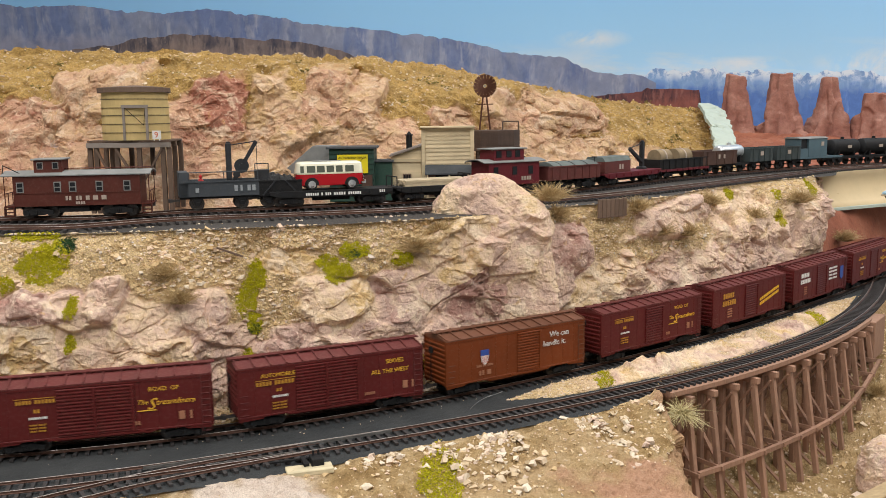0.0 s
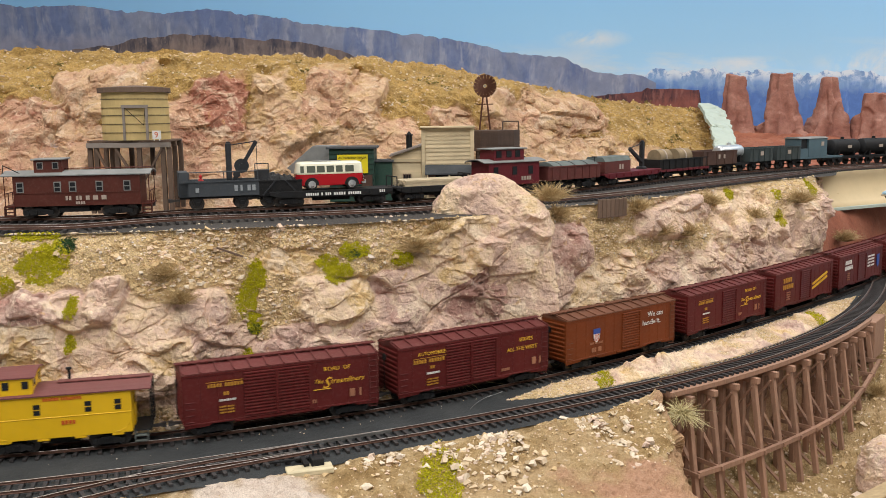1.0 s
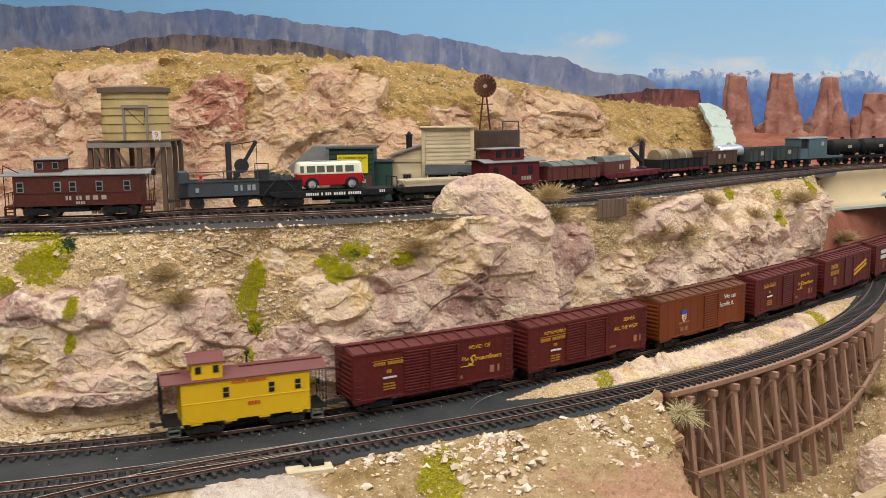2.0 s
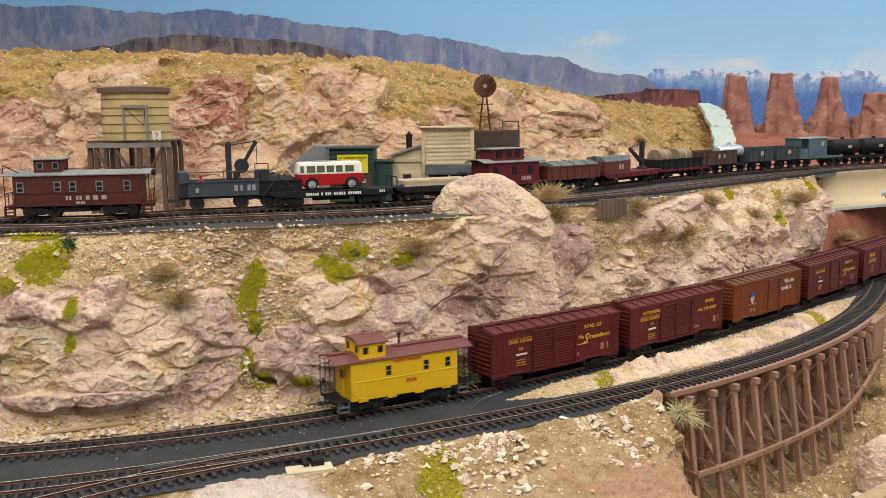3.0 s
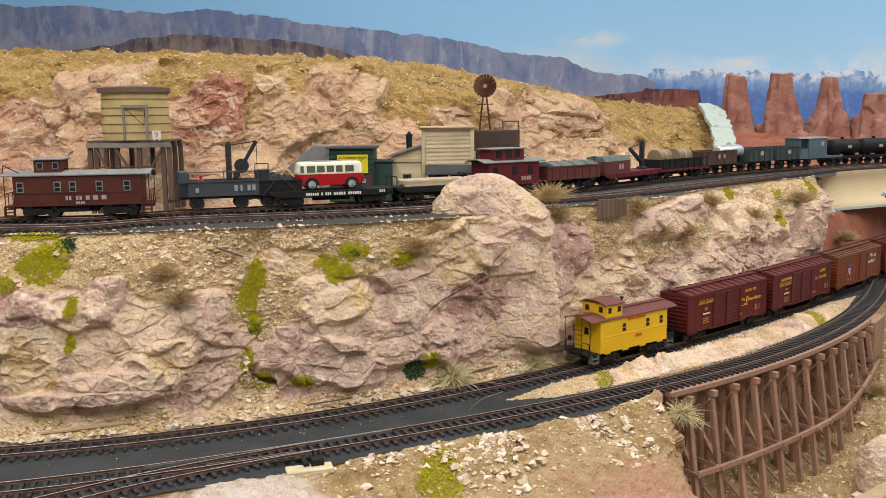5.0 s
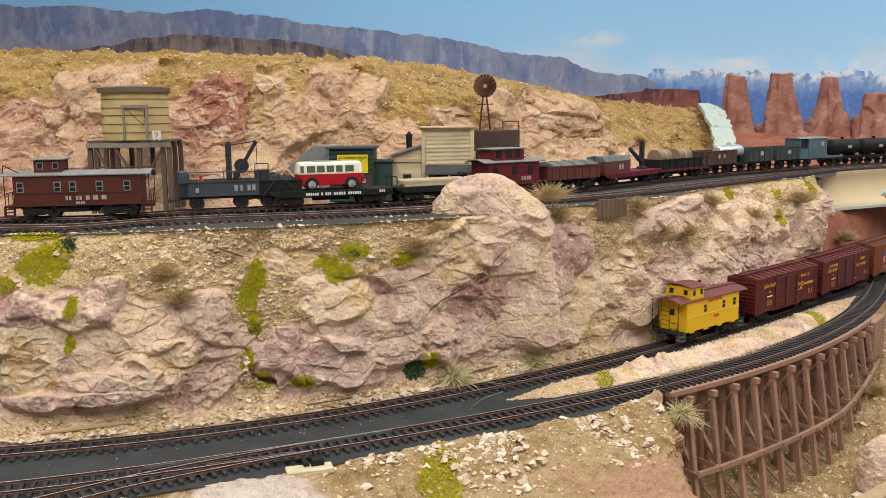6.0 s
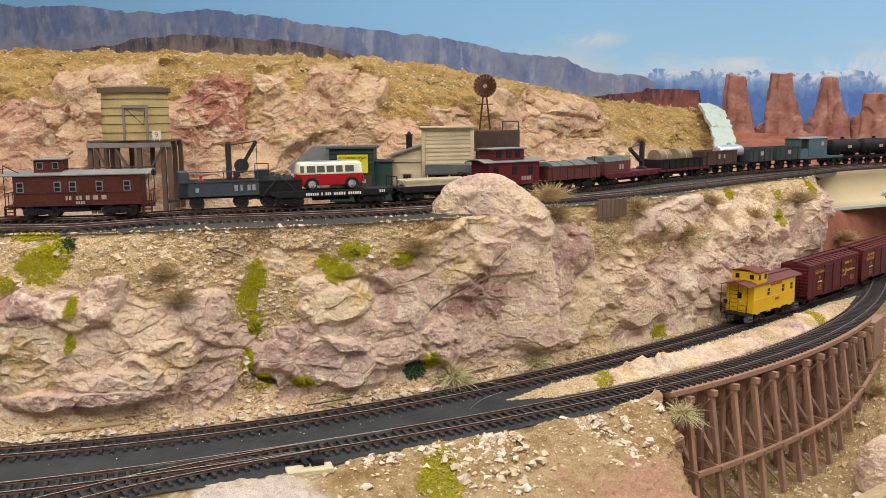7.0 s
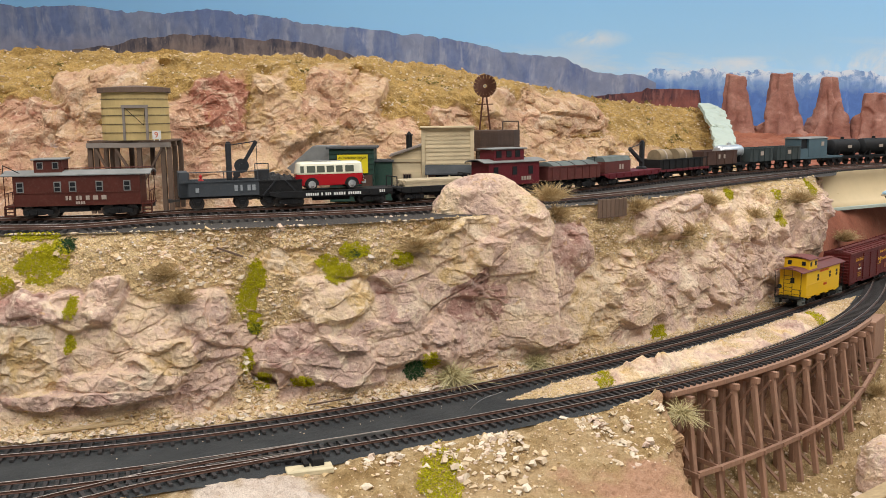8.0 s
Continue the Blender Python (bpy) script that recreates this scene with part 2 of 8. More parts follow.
def rock_material(name, tones, pale, stain, soil, soil2):
    """Painted plaster rock in stained tones with dry-brushed patches, going over into gritty soil where the sheet is loose ground."""
    mat, nt, b = nodes_of(name)
    v = coords(nt)
    big, med, fine = noise_tex(nt, v, 14, 4, 0.6, 0.8), noise_tex(nt, v, 40, 5, 0.58, 1.2), noise_tex(nt, v, 240, 6, 0.70)
    grit = noise_tex(nt, v, 900, 3, 0.6)
    shift = node(nt, "ShaderNodeMath", Value=med)
    shift.operation = "MULTIPLY_ADD"
    shift.inputs[1].default_value = 1.5
    nt.links.new(attribute(nt, "tone"), shift.inputs[2])
    level = node(nt, "ShaderNodeMath", Value=shift.outputs[0])
    level.operation = "SUBTRACT"
    level.inputs[1].default_value = 0.74
    c = ramp(nt, level.outputs[0], [(i / (len(tones) - 1), t) for i, t in enumerate(tones)])
    c = mixc(nt, ramp(nt, noise_tex(nt, v, 33, 5, 0.62, 1.1), [(0.55, (0, 0, 0)), (0.63, (0.75,) * 3)]), c, pale)
    c = mixc(nt, ramp(nt, noise_tex(nt, v, 70, 4, 0.6, 1.5), [(0.64, (0, 0, 0)), (0.72, (0.6,) * 3)]), c, stain)
    c = mixc(nt, ramp(nt, noise_tex(nt, v, 24, 5, 0.65, 0.6), [(0.66, (0, 0, 0)), (0.72, (0.6,) * 3)]), c, (0.42, 0.40, 0.42))
    c = mixc(nt, ramp(nt, noise_tex(nt, v, 120, 5, 0.7, 1.2), [(0.56, (0, 0, 0)), (0.66, (0.65,) * 3)]), c, tuple(min(1, x * 1.12 + 0.03) for x in pale))
    c = mixc(nt, 0.36, c, ramp(nt, fine, [(0.30, (0.55, 0.49, 0.47)), (0.48, (1, 1, 1)), (0.68, (1.2, 1.19, 1.18))]), "MULTIPLY")
    s = ramp(nt, noise_tex(nt, v, 45, 5, 0.65), [(0.32, soil), (0.5, soil2), (0.68, tuple(min(1, x * 1.2) for x in soil2))])
    s = mixc(nt, ramp(nt, big, [(0.50, (0, 0, 0)), (0.64, (0.5,) * 3)]), s, tuple(x * 0.72 for x in soil2))
    s = mixc(nt, 0.75, s, ramp(nt, grit, [(0.34, (0.42, 0.38, 0.34)), (0.62, (1.2, 1.17, 1.12))]), "MULTIPLY")
    c = mixc(nt, attribute(nt, "loose"), c, s)
    nt.links.new(c, b.inputs["Base Color"])
    b.inputs["Roughness"].default_value = 0.8
    b.inputs["Specular IOR Level"].default_value = 0.3
    chip = node(nt, "ShaderNodeTexVoronoi", Vector=v, Scale=300.0)
    h = node(nt, "ShaderNodeMath", Value=fine)
    h.operation = "ADD"
    nt.links.new(grit, h.inputs[1])
    h2 = node(nt, "ShaderNodeMath", Value=h.outputs[0])
    h2.operation = "ADD"
    nt.links.new(chip.outputs["Distance"], h2.inputs[1])
    bump(nt, b, h2.outputs[0], 0.75, 0.0020)
    return mat


ROCK = rock_material("painted_rock", [(0.66, 0.45, 0.21), (0.76, 0.57, 0.38), (0.70, 0.49, 0.37), (0.58, 0.40, 0.325), (0.43, 0.24, 0.19)], (0.83, 0.67, 0.49), (0.62, 0.39, 0.16),
                     (0.46, 0.31, 0.14), (0.64, 0.48, 0.26))
ROCK_BACK = rock_material("painted_rock_red", [(0.52, 0.33, 0.12), (0.62, 0.42, 0.25), (0.56, 0.34, 0.21), (0.48, 0.26, 0.17), (0.40, 0.17, 0.11)], (0.68, 0.51, 0.36), (0.58, 0.34, 0.11),
                          (0.29, 0.175, 0.05), (0.46, 0.30, 0.10))
SURFACES = {}

# ---- tracks: rail tops of the lower level at z = 0, of the upper level at z = 0.145 ----
UP = 0.145


def main_y(x):
    return np.polyval([-0.0296, -0.1869, 0.5723, 0.584, 0.7246], x)




def siding_y(x):
    return np.polyval([1.0643, 0.2078, 0.2922, 0.4744, 0.6483], x)


upper_y = curve([-0.60, -0.38, -0.305, -0.235, -0.115, -0.046, 0.135, 0.305, 0.52, 0.69, 1.0], [0.77, 0.775, 0.776, 0.818, 0.857, 0.883, 1.0, 1.174, 1.345, 1.437, 1.56])


front_gap = curve([-0.6, -0.3, 0.12, 0.30, 0.45, 0.60, 1.0], [0.065, 0.065, 0.087, 0.113, 0.095, 0.055, 0.05])


def upper_front_y(x):
    return upper_y(x) - front_gap(x)


def bench_y(x):
    return upper_y(x) - 0.048 + 0.02 * smooth(0.25, 0.6, x)


edge_y = curve([-0.60, -0.32, -0.172, -0.011, 0.117, 0.204, 0.361, 0.50, 0.75], [0.685, 0.69, 0.713, 0.764, 0.855, 0.915, 1.105, 1.205, 1.34])

MAIN = Line(main_y, -0.6, 1.30, 0.0)
SIDING = Line(siding_y, -0.40, 0.62, 0.0)
UPPER = Line(upper_y, -0.60, 1.0, UP)
UPPER_FRONT = Line(upper_front_y, -0.60, 1.0, UP)

RAIL = paint("rusty_rail", (0.115, 0.062, 0.046), 0.5, 0.35, 0.3, 200)
RAIL_TOP = paint("polished_rail_head", (0.36, 0.32, 0.29), 0.42, 0.8, 0.15, 300, dusty=0.05)
TIE = timber("creosoted_tie", (0.032, 0.027, 0.026), 90, "y")


def tie_mesh():
    return Geo().box(0, 0, -0.0042, 0.0026, 0.0305, 0.0021).data("tie", TIE, 0.0002)


TIE_MESH = tie_mesh()


def sweep(line, s0, s1, side, outline, step=0.008):
    g = Geo()
    ss = np.linspace(s0, s1, max(3, int((s1 - s0) / step)))
    n = len(outline)
    for s in ss:
        for w, z in outline:
            g.v.append(tuple(line.at(s, side + w, z)))
    for j in range(len(ss) - 1):
        for i in range(n):
            g.f.append((j * n + i, j * n + (i + 1) % n, (j + 1) * n + (i + 1) % n, (j + 1) * n + i))
    g.f += [tuple(range(n)), tuple(range(len(g.v) - 1, len(g.v) - n - 1, -1))]
    return g


def track(name, line, s0, s1, label, pitch=0.0072, gauge=0.0165):
    root = thing(name, label, "railway track", kind="structure")
    for side in (1, -1):
        foot = [(-0.0010, -0.0021), (0.0010, -0.0021), (0.0010, -0.0017), (0.0003, -0.0014), (0.0003, -0.0007), (0.00045, -0.0006),
                (0.00045, -0.0001), (-0.00045, -0.0001), (-0.00045, -0.0006), (-0.0003, -0.0007), (-0.0003, -0.0014), (-0.0010, -0.0017)]
        rail = part("rail", sweep(line, s0, s1, side * gauge / 2, foot), RAIL, root)
        part("rail_head", sweep(line, s0, s1, side * gauge / 2, [(-0.0004, -0.0001), (0.0004, -0.0001), (0.0003, 0.00005), (-0.0003, 0.00005)]), RAIL_TOP, rail, "worn bright rail top")
    for i in range(int((s1 - s0) / pitch)):
        s = s0 + (i + 0.5) * pitch
        m = Matrix.Translation(line.at(s)) @ Matrix.Rotation(line.turn(s) + random.gauss(0, 0.01), 4, "Z")
        part("tie", TIE_MESH, TIE, root, m=m)
    return root


track("main_track", MAIN, -0.52, 1.75, "rusty model railway track on dark ties, curving", pitch=0.0080)
track("siding_track", SIDING, SIDING.s[0], SIDING.s[-1], "rusty siding track on dark ties running onto the trestle")
branch_y = curve([-0.40, -0.30, -0.225, -0.197, -0.13, -0.075], [0.40, 0.478, 0.531, 0.5505, 0.5874, 0.6138])
BRANCH = Line(branch_y, -0.40, -0.085, 0.0002)
track("branch_track", BRANCH, BRANCH.s[0], BRANCH.s[-1], "rusty branch track leaving the siding at a turnout")
track("upper_track", UPPER, -0.60, 1.16, "rusty upper level track on dark ties")
track("upper_front_track", UPPER_FRONT, -0.60, 1.16, "empty upper level track on dark ties")

# ---- loose dark roadbed under the lower tracks, grey-brown under the upper ----


def roadbed_material(name, a, b2):
    mat, nt, b = nodes_of(name)
    v = coords(nt)
    n1, n2 = noise_tex(nt, v, 25, 5), noise_tex(nt, v, 1300, 3, 0.7)
    c = ramp(nt, n1, [(0.3, a), (0.7, b2)])
    c = mixc(nt, 0.6, c, ramp(nt, n2, [(0.3, (0.45,) * 3), (0.7, (1.5,) * 3)]), "MULTIPLY")
    nt.links.new(c, b.inputs["Base Color"])
    b.inputs["Roughness"].default_value = 0.9
    bump(nt, b, n2, 0.6, 0.0012)
    return mat


BED = roadbed_material("dark_cinder_ballast", (0.018, 0.020, 0.021), (0.040, 0.042, 0.042))
BED_UP = roadbed_material("grey_cinder_ballast", (0.030, 0.025, 0.022), (0.066, 0.056, 0.046))


def sheet(name, x0, x1, nx, rows, ya, yb, za, zb, rough, mat, label, seed):
    """A strip of ground between two plan lines."""
    x = np.linspace(x0, x1, nx)
    t = np.linspace(0, 1, rows)
    X, T = np.meshgrid(x, t)
    Y = ya(X) * (1 - T) + yb(X) * T
    Z = za + (zb - za) * T
    P = np.stack([X, Y, Z], -1).reshape(-1, 3)
    P[:, 2] += rough * fbm(P / 0.008, 3, seed) + rough * 0.6 * fbm(P / 0.0022, 2, seed + 3)
    return tagged(new(name, mesh_data(name, P, grid_faces(nx, rows), mat, False)), label, "ground", kind="structure")


sheet("lower_roadbed", -0.56, 1.30, 600, 70, lambda x: siding_y(x) - 0.027 - 0.008 * smooth(-0.03, -0.09, x) + 0.053 * smooth(0.165, 0.20, x),
      lambda x: main_y(x) + 0.022, -0.0042, -0.0042, 0.0004, BED, "dark grey cinder ballast between the lower tracks", 3)
sheet("upper_roadbed", -0.62, 1.05, 500, 60, lambda x: edge_y(x) - 0.001 + smooth(0.52, 0.60, x) * (bench_y(x) - 0.010 - edge_y(x)), lambda x: upper_y(x) + 0.022, UP - 0.0046, UP - 0.0042, 0.0004, BED_UP,
      "grey-brown ballast under the upper tracks", 5)

# ---- hillside between the two levels ----
cliff_k = curve([-0.6, -0.30, -0.21, -0.175, -0.15, -0.13, -0.09, -0.03, 0.02, 0.085, 0.13, 0.20, 0.28, 0.34, 0.45, 0.55],
                [0.62, 0.62, 0.60, 0.35, 0.05, 0.25, 0.52, 0.70, 1.02, 1.02, 0.74, 0.55, 0.58, 0.66, 0.85, 0.9])
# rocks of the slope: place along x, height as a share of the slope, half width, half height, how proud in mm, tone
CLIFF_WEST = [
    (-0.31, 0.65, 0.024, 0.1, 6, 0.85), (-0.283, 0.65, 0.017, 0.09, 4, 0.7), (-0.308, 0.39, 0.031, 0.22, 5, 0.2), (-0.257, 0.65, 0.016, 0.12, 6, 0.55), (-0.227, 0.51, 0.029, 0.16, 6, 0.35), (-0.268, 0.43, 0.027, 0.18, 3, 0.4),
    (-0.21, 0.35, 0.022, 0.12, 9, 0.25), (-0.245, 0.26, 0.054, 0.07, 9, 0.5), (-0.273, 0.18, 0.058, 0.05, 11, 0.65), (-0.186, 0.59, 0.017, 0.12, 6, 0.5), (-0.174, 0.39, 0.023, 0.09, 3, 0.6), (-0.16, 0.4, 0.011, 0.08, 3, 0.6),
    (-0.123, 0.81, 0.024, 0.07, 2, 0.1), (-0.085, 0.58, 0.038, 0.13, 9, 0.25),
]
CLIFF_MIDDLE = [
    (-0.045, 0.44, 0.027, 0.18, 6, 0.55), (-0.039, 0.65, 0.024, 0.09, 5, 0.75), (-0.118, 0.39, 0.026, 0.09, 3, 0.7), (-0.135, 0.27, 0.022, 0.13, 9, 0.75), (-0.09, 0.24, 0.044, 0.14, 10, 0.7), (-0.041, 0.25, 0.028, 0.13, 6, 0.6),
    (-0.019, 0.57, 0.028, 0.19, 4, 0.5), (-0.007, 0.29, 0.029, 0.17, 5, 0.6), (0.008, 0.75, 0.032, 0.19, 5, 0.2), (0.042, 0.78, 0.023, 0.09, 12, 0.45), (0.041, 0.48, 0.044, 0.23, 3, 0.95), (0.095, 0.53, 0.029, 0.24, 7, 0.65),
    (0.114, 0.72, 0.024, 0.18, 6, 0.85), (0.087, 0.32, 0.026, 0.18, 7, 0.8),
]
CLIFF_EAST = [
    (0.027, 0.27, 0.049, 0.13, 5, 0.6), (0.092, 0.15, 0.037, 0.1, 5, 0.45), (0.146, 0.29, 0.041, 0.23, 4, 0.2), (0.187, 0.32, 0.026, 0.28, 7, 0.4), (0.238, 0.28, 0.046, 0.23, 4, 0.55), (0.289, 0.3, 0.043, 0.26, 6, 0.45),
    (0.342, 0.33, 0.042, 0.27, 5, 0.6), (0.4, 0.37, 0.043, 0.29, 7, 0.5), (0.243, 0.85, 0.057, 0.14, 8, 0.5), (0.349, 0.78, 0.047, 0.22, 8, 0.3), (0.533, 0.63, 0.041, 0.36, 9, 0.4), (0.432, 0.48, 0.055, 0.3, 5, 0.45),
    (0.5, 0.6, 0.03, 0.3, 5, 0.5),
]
HN, HV = 1150, 280


def hillside():
    x = np.linspace(-0.46, 0.56, HN)
    v = np.linspace(-0.06, 1.0, HV)
    X, V = np.meshgrid(x, v)
    P0 = np.stack([X, 0 * X, V * 0.14], -1).reshape(-1, 3)
    k = np.clip(cliff_k(X) + 0.10 * fbm(P0 / 0.03, 3, 9).reshape(X.shape), 0.02, 1.0)
    a = 0.12 + 0.5 * (1 - smooth(0.05, 0.35, k))
    prof = np.where(V < k, a * V / k, a + (1 - a) * (V - k) / np.maximum(1 - k, 0.03))
    yb, yt = main_y(X) + 0.0215, edge_y(X) + 0.002
    yb = yb + 0.017 * smooth(0.05, 0.3, k) * smooth(-0.08, 0.1, V)
    Y = yb + (yt - yb) * prof + 2.2 * np.maximum(X - 0.495, 0)
    Z = -0.004 + (UP - 0.0005) * V
    P = np.stack([X, Y, Z], -1).reshape(-1, 3)
    n = grid_normals(P, HN, HV)
    n *= np.where(n[:, 1] > 0, -1, 1)[:, None]
    rock = (1 - smooth(-0.03, 0.06, (V - k).ravel())) * smooth(0.02, 0.10, V.ravel() + 0.03 * fbm(P0 / 0.02, 3, 4)) * smooth(0.08, 0.3, k.ravel())
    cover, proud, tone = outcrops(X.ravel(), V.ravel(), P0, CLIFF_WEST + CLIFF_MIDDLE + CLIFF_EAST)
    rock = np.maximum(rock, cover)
    fade = smooth(0, 0.08, V.ravel()) * (1 - smooth(0.95, 1.0, V.ravel()))
    r = rock_relief(P.copy(), 0.040, 1)
    soft = 0.0035 * fbm(P / 0.03, 4, 2) + 0.0013 * fbm(P / 0.006, 3, 6)
    d = fade * (rock * (0.022 * r - 0.002) + proud + (1 - rock) * soft)
    P += n * d[:, None]
    # keep clear of the trains below
    low = (P[:, 2] < 0.06) & (P[:, 1] < main_y(P[:, 0]) + 0.0235) & (V.ravel() > 0.03)
    P[low, 1] = main_y(P[low, 0]) + 0.0235 + 0.002 * r[low]
    SURFACES["hillside"] = (P, 1 - rock, HN, HV)
    me = mesh_data("hillside", P, grid_faces(HN, HV), ROCK, True, {"loose": 1 - rock, "tone": tone})
    return tagged(new("hillside", me), "hillside of stained plaster rock with pale gravel slopes", "hillside", kind="structure")


HILL = hillside()

# ---- great boulder standing out of the hillside ----


def boulder(name, c, size, seed, label, n=360, mat=None):
    th = np.linspace(0, 2 * np.pi, n, endpoint=False)
    ph = np.linspace(-1, 1, n // 2)
    T, F = np.meshgrid(th, ph)
    ex = 0.72
    r = np.maximum(1 - ((F + 1) / 2) ** 5.5, 0) ** 0.55 * smooth(-1.02, -0.9, F)
    U = np.stack([np.sign(np.cos(T)) * np.abs(np.cos(T))**ex * r - 0.10 * F, np.sign(np.sin(T)) * np.abs(np.sin(T))**ex * r, F], -1).reshape(-1, 3)
    P = U * np.array(size)
    nrm = U / (np.linalg.norm(U, axis=1, keepdims=True) + 1e-9)
    P += np.array(c)
    q = rock_relief(P.copy(), 0.034, seed) + 0.5 * rock_relief(P.copy(), 0.07, seed + 3)
    P += nrm * (0.50 * min(size) * q)[:, None]
    i = np.arange(n * (n // 2)).reshape(n // 2, n)
    f = np.stack([i[:-1], np.roll(i, -1, 1)[:-1], np.roll(i, -1, 1)[1:], i[1:]], -1).reshape(-1, 4)
    me = mesh_data(name, P, f, mat or ROCK, True, {"loose": np.zeros(len(P)), "tone": 0.42 + 0.25 * fbm(P / 0.03, 2, seed + 9)})
    return tagged(new(name, me), label, "rock")


boulder("boulder", (0.044, 0.820, 0.093), (0.060, 0.027, 0.082), 21, "great pale pink plaster boulder standing out of the hillside")

# ---- back hill ----
ridge_z = curve([-0.8, -0.63, -0.35, -0.13, 0.04, 0.20, 0.38, 0.50, 0.62, 0.70], [0.318, 0.316, 0.312, 0.307, 0.29, 0.263, 0.245, 0.237, 0.225, 0.20])
BN, BV = 1000, 240
RIDGE_WEST = [
    (-0.364, 0.75, 0.046, 0.28, 10, 0.35), (-0.43, 0.5, 0.04, 0.12, 7, 0.6), (-0.426, 0.23, 0.046, 0.23, 5, 0.55), (-0.378, 0.36, 0.034, 0.2, 5, 0.4), (-0.295, 0.25, 0.031, 0.28, 6, 0.4), (-0.239, 0.6, 0.028, 0.2, 4, 1),
    (-0.187, 0.61, 0.027, 0.23, 7, 0.25), (-0.231, 0.31, 0.044, 0.14, 5, 0.45),
]
RIDGE_MIDDLE = [
    (-0.185, 0.27, 0.035, 0.22, 7, 0.35), (-0.27, 0.46, 0.025, 0.21, 3, 0.6), (-0.26, 0.14, 0.029, 0.17, 6, 0.5), (-0.133, 0.77, 0.022, 0.32, 3, 0.5), (-0.092, 0.66, 0.031, 0.24, 10, 0.3), (-0.102, 0.34, 0.049, 0.15, 5, 0.3),
    (-0.052, 0.36, 0.037, 0.16, 6, 0.45), (-0.137, 0.2, 0.048, 0.18, 5, 0.45),
]
RIDGE_EAST = [
    (0.012, 0.54, 0.028, 0.11, 3, 0.45), (0.081, 0.66, 0.028, 0.24, 7, 0.35), (0.112, 0.42, 0.047, 0.21, 5, 0.4), (0.166, 0.72, 0.072, 0.28, 9, 0.4), (0.195, 0.32, 0.056, 0.19, 6, 0.3), (0.143, 0.26, 0.065, 0.19, 5, 0.35),
    (-0.015, 0.22, 0.052, 0.24, 5, 0.4),
]


def back_hill():
    x = np.linspace(-0.75, 0.494, BN)
    v = np.linspace(-0.03, 1.15, BV)
    X, V = np.meshgrid(x, v)
    P0 = np.stack([X, 0 * X, V * 0.16], -1).reshape(-1, 3)
    kk = curve([-0.8, -0.4, -0.1, 0.1, 0.2, 0.3, 0.4, 0.7], [0.72, 0.75, 0.80, 0.78, 0.72, 0.40, 0.1, 0.05])
    k = np.clip(kk(X) + 0.16 * fbm(P0 / 0.05, 3, 19).reshape(X.shape), 0.03, 0.88)
    foot = upper_y(X) + 0.118
    deep = 0.26
    prof = np.minimum(1.3, np.where(V < k, 0.35 * V / k, 0.35 + 0.65 * (V - k) / (1 - k)))
    Y = foot + deep * prof
    zr = 0.2285 + (ridge_z(X) - 0.2285) * 1.03
    Z = UP - 0.006 + (zr - UP) * np.where(V < 1, V, 2 - V * 1.0) - 0.1 * np.maximum(V - 1, 0)
    P = np.stack([X - 0.02 * (1 - V) * smooth(0.3, 0.475, X), Y, Z], -1).reshape(-1, 3)
    n = grid_normals(P, BN, BV)
    n *= np.where(n[:, 1] > 0, -1, 1)[:, None]
    rock = (1 - smooth(-0.05, 0.05, (V - k).ravel())) * smooth(0.1, 0.3, k.ravel()) * (1 - smooth(0.78, 0.92, V.ravel()))
    cover, proud, tone = outcrops(X.ravel(), V.ravel(), P0, RIDGE_WEST + RIDGE_MIDDLE + RIDGE_EAST, 0.28, 320)
    below = 1 - smooth(0.80, 0.94, V.ravel() + 0.06 * fbm(P0 / 0.03, 3, 340))
    cover, proud = cover * below, proud * below
    rock = np.maximum(rock * (1 - smooth(0.36, 0.52, V.ravel() + 0.1 * fbm(P0 / 0.04, 3, 330))), cover)
    r = rock_relief(P.copy(), 0.045, 31)
    soft = 0.005 * fbm(P / 0.05, 4, 12) + 0.0032 * fbm(P / 0.010, 3, 16)
    fade = smooth(0, 0.1, V.ravel())
    P += n * (fade * (rock * 0.023 * r + 1.1 * proud + (1 - rock) * soft))[:, None]
    SURFACES["back_hill"] = (P, 1 - rock, BN, BV)
    me = mesh_data("back_hill", P, grid_faces(BN, BV), ROCK_BACK, True, {"loose": 1 - rock, "tone": tone})
    return tagged(new("back_hill", me), "ochre desert hill with reddish rock faces behind the buildings", "hill", kind="structure")


back_hill()

# ---- foreground bank, gully under the trestle ----
plateau_front = lambda x: siding_y(x) - 0.027 - 0.008 * smooth(-0.03, -0.09, x) + 0.053 * smooth(0.165, 0.20, x)


